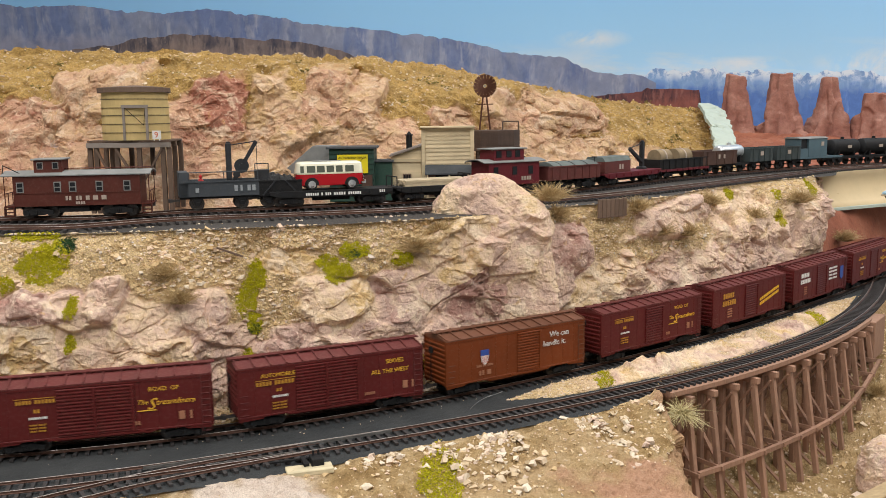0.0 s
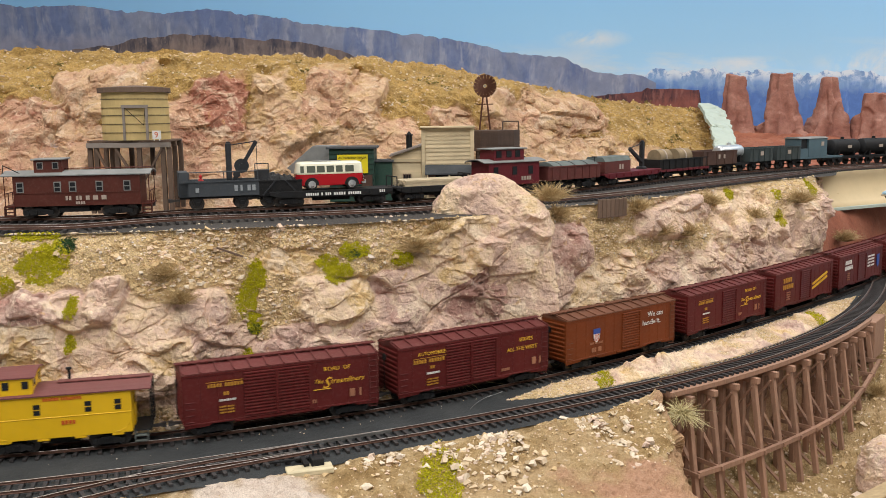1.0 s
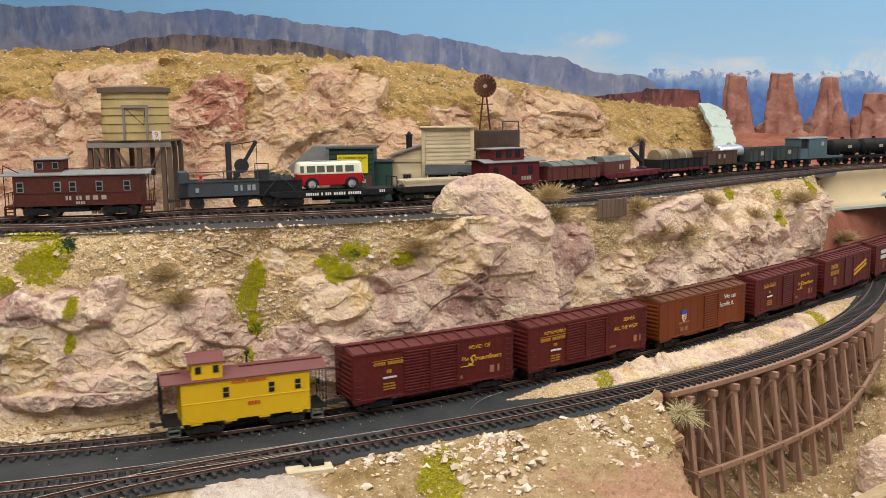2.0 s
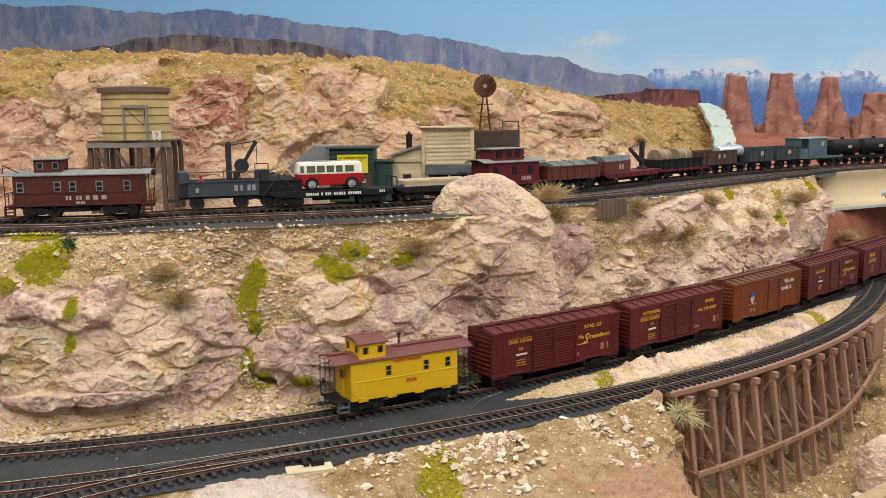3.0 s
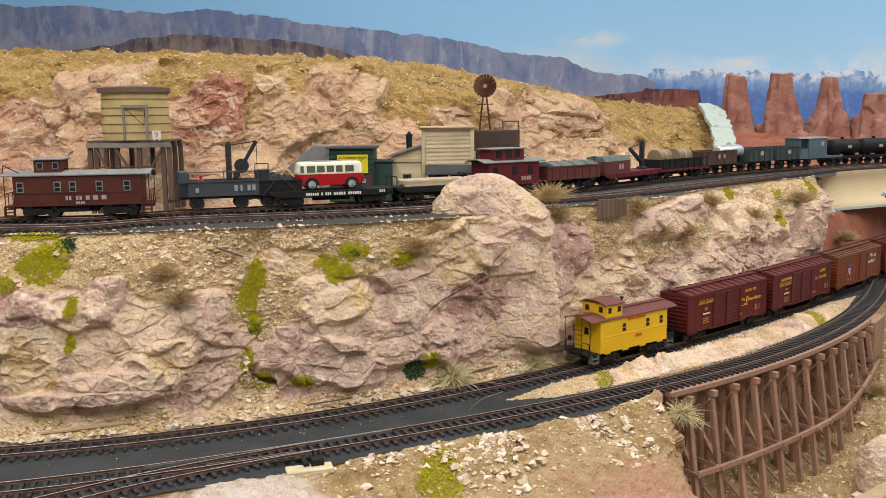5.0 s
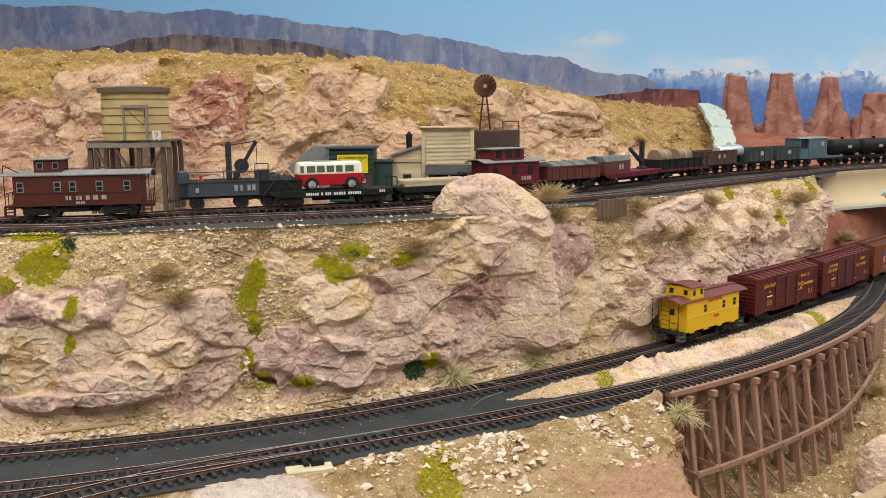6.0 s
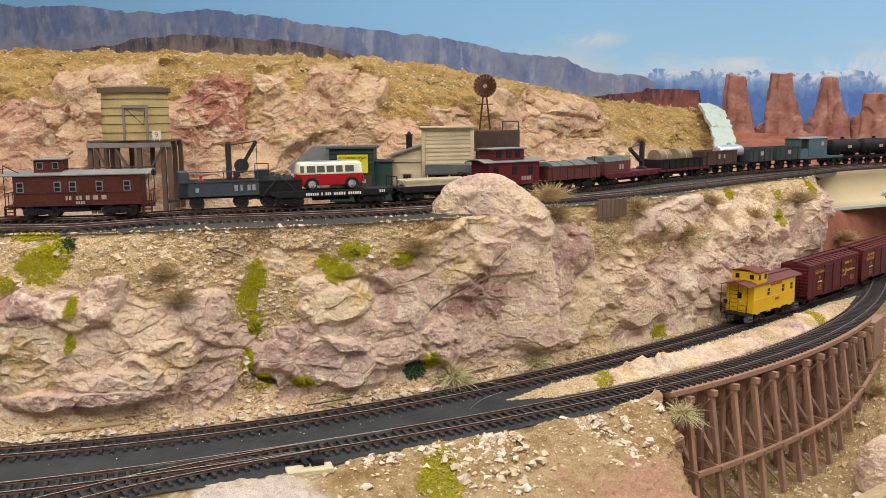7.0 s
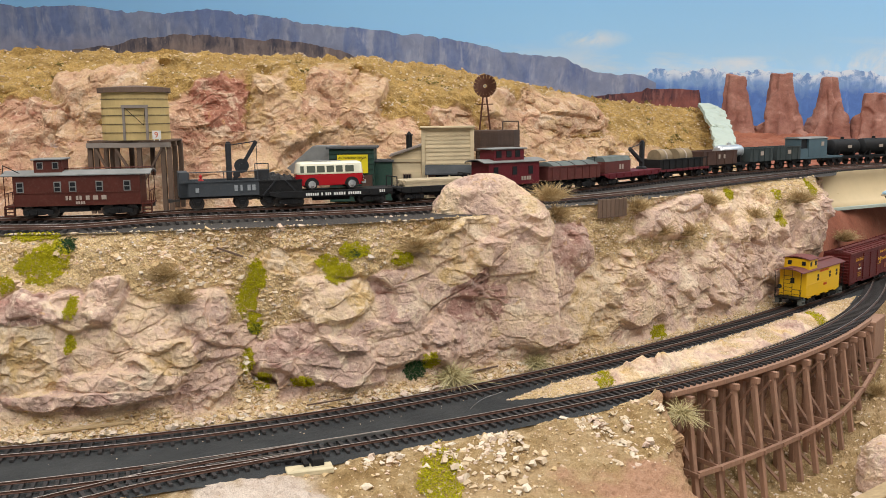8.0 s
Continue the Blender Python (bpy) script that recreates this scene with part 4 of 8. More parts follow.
for s in BENTS:
    c, a = SIDING.at(s), SIDING.turn(s)
    m = Matrix.Translation((c.x, c.y, 0)) @ Matrix.Rotation(a, 4, "Z")
    zg = float(min(ground_z(np.array([[c.x]]), np.array([[c.y - 0.02]]))[0, 0], -0.03)) - 0.004
    part("cap", Geo().box(0, 0, -0.0155, 0.0052, 0.047, 0.0055), TRESTLE, trestle, bevel=0.0003, m=m)
    for y0, y1 in ((-0.018, -0.018 + (zg + 0.0155) * 0.16), (-0.0065, -0.0065 + (zg + 0.0155) * 0.03), (0.0065, 0.0065 - (zg + 0.0155) * 0.03), (0.018, 0.018 - (zg + 0.0155) * 0.16)):
        part("post", Geo().beam((0, y0, -0.0150), (0, y1, zg), 0.0047, 0.0047, (1, 0, 0)), TRESTLE, trestle, bevel=0.0003, m=m)
    zz = (-0.018, zg * 0.62, zg * 0.65, zg + 0.006)
    for x, ya, za, yb2, zb in ((-0.0032, -0.019, zz[0], 0.024, zz[1]), (0.0032, 0.019, zz[0], -0.024, zz[1]), (-0.0032, -0.024, zz[2], 0.028, zz[3]), (0.0032, 0.024, zz[2], -0.028, zz[3])):
        part("brace", Geo().beam((x, ya, za), (x, yb2, zb), 0.0016, 0.0034, (1, 0, 0)), TRESTLE, trestle, m=m)
    part("sash", Geo().box(-0.0032, 0, zg * 0.63 - 0.0018, 0.0018, 0.072, 0.0036), TRESTLE, trestle, m=m)
    feet.append((m, zg))
for (ma, za), (mb, zb) in zip(feet[:-1], feet[1:]):
    for y in (-0.0325, 0.0325):
        part("girt", Geo().beam(ma @ Vector((0, y, za * 0.63)), mb @ Vector((0, y, zb * 0.63)), 0.0034, 0.0040), TRESTLE, trestle)
    part("long_brace", Geo().beam(ma @ Vector((0, 0.019, -0.017)), mb @ Vector((0, 0.026, zb * 0.63)), 0.0016, 0.0032), TRESTLE, trestle)
# solid timber abutment at the far end
g = Geo().box(0, 0, -0.050, 0.05, 0.050, 0.044)
e = SIDING.at(S1 + 0.018)
abut = tagged(part("abutment", g, TRESTLE, bevel=0.0008, m=Matrix.Translation((e.x, e.y, 0)) @ Matrix.Rotation(SIDING.turn(S1), 4, "Z")), "brown timber abutment at the end of the trestle", "abutment")

# ---- rolling stock ----
BLACK = paint("sooty_black", (0.011, 0.011, 0.012), 0.7, 0, 0.3, 150, dusty=0.04)
BOX_RED = paint("boxcar_red", (0.098, 0.0115, 0.0105), 0.5, 0, 0.14, 40, dusty=0.05)
BOX_ROOF = paint("boxcar_roof", (0.115, 0.024, 0.022), 0.6, 0, 0.14, 60, dusty=0.10)
BOX_BROWN = paint("boxcar_orange_brown", (0.165, 0.036, 0.008), 0.5, 0, 0.14, 40, dusty=0.05)
BROWN_ROOF = paint("brown_roof", (0.14, 0.055, 0.03), 0.6, 0, 0.2, 60)
YELLOW = paint("caboose_yellow", (0.72, 0.43, 0.012), 0.42, 0, 0.06, 30, dusty=0.03)
MAROON = paint("maroon_roof", (0.16, 0.055, 0.05), 0.55, 0, 0.12, 60)
GOLD = paint("yellow_lettering", (0.75, 0.42, 0.04), 0.5, 0, 0.1, 200, dusty=0.0)
GOLD_BAR = paint("thin_yellow_lettering", (0.46, 0.22, 0.03), 0.5, 0, 0.2, 400, dusty=0.0)
WHITE = paint("white_lettering", (0.72, 0.70, 0.66), 0.5, 0, 0.06, 200, dusty=0.0)
FADED = paint("faded_lettering", (0.36, 0.16, 0.09), 0.6, 0, 0.1, 200)
REDLET = paint("red_lettering", (0.55, 0.09, 0.02), 0.5, 0, 0.1, 200, dusty=0.0)
BLUE = paint("shield_blue", (0.04, 0.08, 0.30), 0.5, 0, 0.1, 200, dusty=0.0)
STEEL = paint("dull_steel", (0.30, 0.29, 0.28), 0.4, 0.8, 0.15, 200)
# window panes, and the painted shade in the brake van's veranda
DARKWIN_SHADE = paint("dark_window_pane_and_shade", (0.015, 0.016, 0.018), 0.15, 0, 0.1, 100, dusty=0.0)


def letters(text, height, x, y, z, mat, parent, name="lettering", shear=0.0, yaw=0.0, centre=False):
    """Standing text on a side that faces -y; x, z: lower left corner."""
    cu = bpy.data.curves.new("text", "FONT")
    cu.body, cu.size, cu.extrude, cu.shear = text, height * 1.38, 0.0001, shear
    cu.resolution_u = 2
    if centre:
        cu.align_x = "CENTER"
    ob = new("text", cu)
    me = bpy.data.meshes.new_from_object(ob)
    bpy.data.objects.remove(ob)
    me.materials.clear()
    me.materials.append(mat)
    return part(name, me, mat, parent, m=pose(x, y, z, 90, 0, yaw))


def bars(widths, height, x, y, z, mat, parent, gap=0.3, name="lettering_bar"):
    """Plain bars in place of words."""
    mat = GOLD_BAR if mat is GOLD else mat
    g = Geo()
    for w in widths:
        n = max(1, round(w / (0.85 * height)))
        for k in range(n):
            g.box(x + (k + 0.5) * w / n, y, z, w / n - (0.26 * height if n > 1 else 0), 0.0003, height)
        x += w + (gap + 0.3) * height
    return part(name, g, mat, parent)


def wheelset(parent, x, z=0.0048, r=0.0048):
    g = Geo()
    g.rod((0, -0.0105, 0), (0, 0.0105, 0), 0.0009, n=6)
    for s in (-1, 1):
        g.lathe([(r, s * 0.0072), (r, s * 0.0092), (r * 0.8, s * 0.0093), (r * 0.8, s * 0.0088), (r * 0.35, s * 0.0088), (r * 0.3, s * 0.0096)], 14, axis="y")
        g.lathe([(r * 1.12, s * 0.0066), (r * 1.12, s * 0.0072)], 14, axis="y")
        for k in range(4):
            a = k * 1.5708
            g.box(math.cos(a) * r * 0.55, s * 0.0090, math.sin(a) * r * 0.55 - 0.0004, 0.0008, 0.0006, 0.0008)
    return part("wheelset", g.data("wheelset", STEEL_DARK), STEEL_DARK, parent, "dark steel wheels", m=pose(x, 0, z))


STEEL_DARK = paint("dark_wheel_steel", (0.10, 0.09, 0.085), 0.45, 0.7, 0.2, 200)


def truck(parent, x, wheels=True, half=0.0105):
    """Two-axle bogie; side frames with spring boxes and journal boxes."""
    g = Geo()
    for y in (-0.0135, 0.0135):
        g.prism([(-half - 0.002, 0.0048), (-half + 0.002, 0.0040), (-0.004, 0.0030), (0.004, 0.0030), (half - 0.002, 0.0040), (half + 0.002, 0.0048), (half + 0.002, 0.0066),
                 (0.004, 0.0082), (-0.004, 0.0082), (-half - 0.002, 0.0066)], y - 0.0009, y + 0.0009)
        for k in (-half, half):
            g.box(k, y * 1.07, 0.0034, 0.0034, 0.0018, 0.0034)
        for k in (-0.0018, 0, 0.0018):
            g.rod((k, y * 1.09, 0.0036), (k, y * 1.09, 0.0072), 0.0007, n=6)
    g.box(0, 0, 0.0055, 0.0065, 0.027, 0.0035)
    t = part("truck", g, BLACK, parent, "black bogie with journal boxes", m=pose(x, 0, 0))
    return t, [wheelset(t, k) for k in (-half, half)]


def coupler(parent, x, z=0.0088):
    d = 1 if x > 0 else -1
    g = Geo().box(x + d * 0.003, 0, z - 0.001, 0.008, 0.0018, 0.002).box(x + d * 0.0075, 0.0006, z - 0.0016, 0.0036, 0.0036, 0.0032)
    return part("coupler", g, STEEL_DARK, parent)


TRAIN_WHEELS = []


def boxcar(body, roof, doors, label, style, L=0.146, W=0.0335):
    root = thing("boxcar", label, "freight car", group="train cars")
    z0, z1, h = 0.0102, 0.0475, L / 2
    g = Geo().box(0, 0, z0, L, W, z1 - z0)
    # side sill dips and panel seams
    for s in (-1, 1):
        g.prism([(-h, z0), (-h + 0.020, z0), (-h + 0.017, z0 - 0.0016), (-h, z0 - 0.0022)], s * (W / 2 - 0.0008), s * W / 2)
        g.prism([(h, z0), (h - 0.020, z0), (h - 0.017, z0 - 0.0016), (h, z0 - 0.0022)], s * (W / 2 - 0.0008), s * W / 2)
        g.prism([(-0.036, z0), (0.036, z0), (0.030, z0 - 0.0020), (-0.030, z0 - 0.0020)], s * (W / 2 - 0.0008), s * W / 2)
        for k in range(1, 12):
            g.box(-h + k * L / 12, s * W / 2, z0 + 0.001, 0.0005, 0.0004, z1 - z0 - 0.003)
        g.box(0, s * W / 2, z1 - 0.0018, L, 0.0009, 0.0016)
        g.box(0, s * W / 2, z0, L, 0.0008, 0.0014)
    b = part("body", g, body, root, bevel=0.00025)
    # corrugated ends
    for s in (-1, 1):
        e = Geo()
        for k in range(9):
            z = z0 + 0.0022 + k * 0.0039
            e.rod((s * h, -W / 2 + 0.0022, z), (s * h, W / 2 - 0.0022, z), 0.0011, 0.0011, 8)
        e.box(s * h, -W / 2 + 0.0008, z0, 0.0012, 0.0016, z1 - z0).box(s * h, W / 2 - 0.0008, z0, 0.0012, 0.0016, z1 - z0)
        part("end_corrugation", e, body, b)
    # roof: shallow peak with raised seams and a running board
    g = Geo().prism([(-W / 2 - 0.0006, z1), (W / 2 + 0.0006, z1), (W / 2 + 0.0006, z1 + 0.0008), (0, z1 + 0.0038), (-W / 2 - 0.0006, z1 + 0.0008)], -h - 0.0006, h + 0.0006, "x")
    r = part("roof", g, roof, root)
    seams = Geo()
    for k in range(13):
        x = -h + 0.0008 + k * (L - 0.0016) / 12
        for s in (-1, 1):
            seams.beam((x, s * (W / 2 + 0.0004), z1 + 0.0012), (x, s * 0.003, z1 + 0.0040), 0.0010, 0.0011)
    part("roof_seam", seams, roof, r)
    g = Geo()
    for y in (-0.0021, 0, 0.0021):
        g.box(0, y, z1 + 0.0046, L + 0.006, 0.0018, 0.0007)
    for k in range(10):
        g.box(-h + 0.005 + k * (L - 0.01) / 9, 0, z1 + 0.0030, 0.0010, 0.0062, 0.0017)
    part("running_board", g, roof, r)
    # doors
    for s in (-1, 1):
        for (a, c) in doors:
            y = s * W / 2
            pressed = [(y - s * 0.0004, z0 + 0.0014), (y + s * 0.0009, z0 + 0.0014)]
            for k in range(14):
                z = z0 + 0.0024 + k * 0.0024
                pressed += [(y + s * 0.0007, z), (y + s * 0.0014, z + 0.0004), (y + s * 0.0014, z + 0.0011), (y + s * 0.0007, z + 0.0015)]
            pressed += [(y + s * 0.0009, z1 - 0.0026), (y - s * 0.0004, z1 - 0.0026)]
            door = part("door", Geo().prism(pressed, a + 0.0004, c - 0.0004, "x"), body, root)
            part("door_post", Geo().box(c - 0.0008, s * (W / 2 + 0.0010), z0 + 0.0012, 0.0022, 0.0018, z1 - z0 - 0.0040), body, door)
        part("door_track", Geo().box((doors[0][0] + doors[-1][1]) / 2, s * (W / 2 + 0.0008), z0 - 0.0006, doors[-1][1] - doors[0][0] + 0.014, 0.0012, 0.0012), body, root)
    # ladders and grab irons
    for s, x in ((-1, h - 0.0042), (1, -h + 0.0042)):
        g = Geo()
        for k in range(8):
            g.rod((x - 0.0030, s * (W / 2 + 0.0010), z0 + 0.0025 + k * 0.0043), (x + 0.0030, s * (W / 2 + 0.0010), z0 + 0.0025 + k * 0.0043), 0.00028, n=5)
        for q in (-0.0030, 0.0030):
            g.rod((x + q, s * (W / 2 + 0.0009), z0), (x + q, s * (W / 2 + 0.0009), z1 - 0.002), 0.0003, n=5)
        g.rod((x - 0.003, s * W / 2, z0 - 0.001), (x - 0.003, s * W / 2, z0 - 0.004), 0.0003, n=5).rod((x + 0.003, s * W / 2, z0 - 0.001), (x + 0.003, s * W / 2, z0 - 0.004), 0.0003, n=5)
        g.rod((x - 0.003, s * W / 2, z0 - 0.004), (x + 0.003, s * W / 2, z0 - 0.004), 0.0003, n=5)
        part("ladder", g, roof, root)
        g = Geo()
        for k in range(4):
            g.rod((-x - 0.0030, s * (W / 2 + 0.0009), z0 + 0.003 + k * 0.0048), (-x + 0.0030, s * (W / 2 + 0.0009), z0 + 0.003 + k * 0.0048), 0.00028, n=5)
        part("grab_irons", g, roof, root)
    g = Geo().rod((-h - 0.0022, 0.004, z1 - 0.010), (-h - 0.0014, 0.004, z1 - 0.010), 0.0030, n=12).rod((-h - 0.002, 0.004, z0), (-h - 0.002, 0.004, z1 - 0.012), 0.0004, n=5)
    part("brake_wheel", g, BLACK, root)
    part("underframe", Geo().box(0, 0, 0.0065, L - 0.004, 0.006, 0.0038).box(0.01, 0.004, 0.0045, 0.014, 0.008, 0.005).box(-0.02, -0.004, 0.005, 0.009, 0.006, 0.005), BLACK, root)
    for x in (-0.052, 0.052):
        TRAIN_WHEELS.extend(truck(root, x)[1])
    coupler(root, h), coupler(root, -h)
    y = -W / 2 - 0.0011
    if style in ("streamliner", "streamliner_single"):
        bars([0.0105, 0.0135], 0.0026, -h + 0.017, y + 0.0004, 0.0368, GOLD, root)
        part("underline", Geo().box(-h + 0.0295, y + 0.0004, 0.0404, 0.026, 0.0003, 0.0004), GOLD_BAR, root)
        bars([0.0045], 0.0026, -h + 0.028, y + 0.0004, 0.0302, GOLD, root)
        bars([0.0120], 0.0016, -h + 0.025, y + 0.0004, 0.0258, WHITE, root)
        for k in range(3):
            bars([0.0050, 0.0050], 0.0011, -h + 0.025, y + 0.0004, 0.0212 - k * 0.0022, GOLD, root)
        letters("ROAD  OF", 0.0032, 0.030, y + 0.0004, 0.0386, GOLD, root, "slogan")
        letters("The", 0.0034, 0.0218, y + 0.0004, 0.0295, GOLD, root, "slogan", 0.4)
        letters("S", 0.0085, 0.0285, y + 0.0004, 0.0255, GOLD, root, "slogan", 0.4)
        letters("treamliners", 0.0042, 0.0345, y + 0.0004, 0.0285, GOLD, root, "slogan", 0.4)
        part("underline", Geo().box(0.0285, y + 0.0004, 0.0246, 0.013, 0.0003, 0.0006), GOLD, root)
        bars([0.0060], 0.0028, 0.018, y + 0.0004, 0.0150, FADED, root)
        bars([0.0040, 0.0015], 0.0060, 0.050, y + 0.0004, 0.0165, FADED, root)
    elif style == "serves":
        letters("AUTOMOBILE", 0.0030, -h + 0.017, y + 0.0004, 0.0395, GOLD, root, "slogan")
        bars([0.0120, 0.0150], 0.0030, -h + 0.013, y + 0.0004, 0.0335, GOLD, root)
        part("underline", Geo().box(-h + 0.028, y + 0.0004, 0.0374, 0.030, 0.0003, 0.0004), GOLD_BAR, root)
        bars([0.0045], 0.0024, -h + 0.028, y + 0.0004, 0.0282, GOLD, root)
        bars([0.0120], 0.0016, -h + 0.025, y + 0.0004, 0.0238, WHITE, root)
        for k in range(3):
            bars([0.0050, 0.0050], 0.0011, -h + 0.025, y + 0.0004, 0.0192 - k * 0.0022, GOLD, root)
        letters("SERVES", 0.0034, 0.042, y + 0.0004, 0.0380, GOLD, root, "slogan")
        letters("ALL THE WEST", 0.0034, 0.030, y + 0.0004, 0.0305, GOLD, root, "slogan")
        bars([0.0085], 0.0022, 0.024, y + 0.0004, 0.0150, FADED, root)
        bars([0.0040, 0.0015], 0.0060, 0.056, y + 0.0004, 0.0165, FADED, root)
    elif style == "handle":
        letters("We can", 0.0050, 0.033, y + 0.0004, 0.0370, WHITE, root, "slogan", 0.0)
        letters("handle it.", 0.0050, 0.026, y + 0.0004, 0.0295, WHITE, root, "slogan", 0.0)
        sh = Geo().prism([(-0.039, 0.026), (-0.0360, 0.0235), (-0.033, 0.026), (-0.0322, 0.0315), (-0.0398, 0.0315)], y, y + 0.0004)
        part("shield", sh, WHITE, root, "white striped shield")
        part("shield_top", Geo().prism([(-0.0402, 0.0315), (-0.0318, 0.0315), (-0.0318, 0.0362), (-0.0402, 0.0362)], y - 0.0001, y + 0.0004), BLUE, root, "blue shield top")
        g = Geo()
        for k in range(3):
            g.box(-0.0380 + k * 0.0020, y, 0.0248, 0.0006, 0.0005, 0.0066)
        part("shield_stripes", g, REDLET, root)
        bars([0.005, 0.0035, 0.006], 0.0018, -0.044, y + 0.0004, 0.0222, FADED, root)
        bars([0.006, 0.004], 0.0040, -0.042, y + 0.0004, 0.0150, FADED, root)
    elif style == "big_yellow":
        bars([0.021], 0.0052, -h + 0.017, y + 0.0004, 0.0365, GOLD, root)
        bars([0.026], 0.0052, -h + 0.016, y + 0.0004, 0.0290, GOLD, root)
        for k in range(4):
            bars([0.009], 0.0014, -h + 0.026, y + 0.0004, 0.0240 - k * 0.0026, FADED, root)
        for k in range(2):
            n = 11 + 2 * k
            g = Geo()
            for i in range(n):
                a, e = (0.018 + 0.040 * i / n, 0.026 - k * 0.005 + 0.010 * i / n), (0.018 + 0.040 * (i + 0.7) / n, 0.026 - k * 0.005 + 0.010 * (i + 0.7) / n)
                g.beam((a[0], y + 0.0004, a[1]), (e[0], y + 0.0004, e[1]), 0.0004, 0.0030)
            part("slogan_bar", g, GOLD, root)
    elif style == "white_words":
        bars([0.021], 0.0048, -h + 0.017, y + 0.0004, 0.0365, WHITE, root)
        bars([0.026], 0.0048, -h + 0.016, y + 0.0004, 0.0295, WHITE, root)
        for k in range(4):
            bars([0.0075], 0.0014, -h + 0.026, y + 0.0004, 0.0240 - k * 0.0026, FADED, root)
        for k in range(4):
            bars([0.010, 0.012], 0.0022, 0.020, y + 0.0004, 0.0375 - k * 0.0042, WHITE, root)
        part("shield", Geo().prism([(0.052, 0.025), (0.0565, 0.021), (0.061, 0.025), (0.061, 0.038), (0.052, 0.038)], y, y + 0.0004), BLUE, root, "blue shield")
    return root


def caboose(L=0.093, W=0.0325):
    root = thing("caboose", "bright yellow caboose with maroon roof and cupola", "caboose", group="train cars")
    h, z0, z1 = L / 2, 0.0110, 0.0420
    g = Geo().box(0, 0, z0, L, W, z1 - z0)
    for s in (-1, 1):
        g.box(0, s * W / 2, 0.0255, L, 0.0007, 0.0008).box(0, s * W / 2, z1 - 0.002, L, 0.0006, 0.0015)
        for x in (-h + 0.010, -0.012, 0.012, h - 0.010):
            g.box(x, s * (W / 2 - 0.0006), z0 - 0.0016, 0.008, 0.0010, 0.0018)
        for d in (-1, 1):
            a = [(d * (h - 0.0005 - 0.011 * (1 - math.cos(q))), z0 + 0.0012 + 0.010 * (1 - math.sin(q))) for q in np.linspace(0, 1.57, 7)]
            for p, q in zip(a[:-1], a[1:]):
                g.beam((p[0], s * W / 2, p[1]), (q[0], s * W / 2, q[1]), 0.0006, 0.0007, (0, 1, 0))
    body = part("body", g, YELLOW, root, bevel=0.0003)

    def roof_of(length, half, z, rise, x=0.0, name="roof", th=0.0009):
        n = 8
        arc = [(-half + 2 * half * i / n, z + rise * (1 - (2 * i / n - 1) ** 2)) for i in range(n + 1)]
        return part(name, Geo().prism(arc + [(y, q - th) for y, q in arc[::-1]], x - length / 2, x + length / 2, "x"), MAROON, root)

    rf = roof_of(0.120, W / 2 + 0.0014, z1 + 0.0002, 0.0038)
    part("roof_walk", Geo().box(0.028, 0, z1 + 0.0044, 0.062, 0.0065, 0.0007).box(-0.052, 0, z1 + 0.0044, 0.014, 0.0065, 0.0007), MAROON, rf)
    for x in (-0.047, 0.0465):
        g = Geo()
        for s in (-1, 1):
            for k in range(2):
                g.box(x + (0.007 if x < 0 else -0.0) * 0 + (-0.0055 if x < 0 else 0.0055), s * (W / 2 - 0.0025), 0.0035 + k * 0.0036, 0.0075, 0.0060 - k * 0.001, 0.0008)
            g.box(x - 0.0042 + (-0.0055 if x < 0 else 0.0055), s * (W / 2 - 0.0025), 0.0035, 0.0006, 0.005, 0.0075)
            g.box(x + 0.0042 + (-0.0055 if x < 0 else 0.0055), s * (W / 2 - 0.0025), 0.0035, 0.0006, 0.005, 0.0075)
        part("steps", g, GREYSTEP, root, "grey end steps")
        e = x + (-0.0125 if x < 0 else 0.0125)
        g = Geo().box(x + (-0.006 if x < 0 else 0.006), 0, 0.0104, 0.013, W - 0.004, 0.0012)
        for y in (-0.0145, -0.005, 0.005, 0.0145):
            g.rod((e, y, 0.011), (e, y, 0.022 if abs(y) > 0.01 else z1 + 0.003), 0.00035, n=5)
        g.rod((e, -0.0145, 0.022), (e, -0.005, 0.022), 0.00035, n=5).rod((e, 0.0145, 0.022), (e, 0.005, 0.022), 0.00035, n=5)
        g.rod((e, -0.0145, 0.0165), (e, -0.005, 0.0165), 0.0003, n=5).rod((e, 0.0145, 0.0165), (e, 0.005, 0.0165), 0.0003, n=5)
        for k in range(6):
            g.rod((e, -0.005, 0.015 + k * 0.0045), (e, 0.005, 0.015 + k * 0.0045), 0.00025, n=4)
        for y in (-0.0155, 0.0155):
            g.rod((e, y, 0.0105), (e, y, z1), 0.0004, n=5)
        g.lathe([(0.0026, 0), (0.0026, 0.0005), (0.0020, 0.0005)], 12, (e, 0.010, 0.024), "x")
        part("end_railing", g, BLACK, root)
        part("end_door", Geo().box(x + (-0.0004 if x < 0 else 0.0004), 0, z0 + 0.001, 0.0008, 0.009, 0.024), YELLOW, root)
        part("end_window", Geo().box(x + (-0.0008 if x < 0 else 0.0008), 0, 0.027, 0.0006, 0.0050, 0.0065), DARKWIN_SHADE, root)
    # cupola
    cx, cw = -h + 0.0190, W - 0.002
    g = Geo().box(cx, 0, z1 + 0.0008, 0.0215, cw, 0.0128)
    cup = part("cupola", g, YELLOW, root, bevel=0.0003)
    n, zc, hf = 8, z1 + 0.0134, cw / 2 + 0.0012
    arc = [(-hf + 2 * hf * i / n, zc + 0.0030 * (1 - (2 * i / n - 1) ** 2)) for i in range(n + 1)]
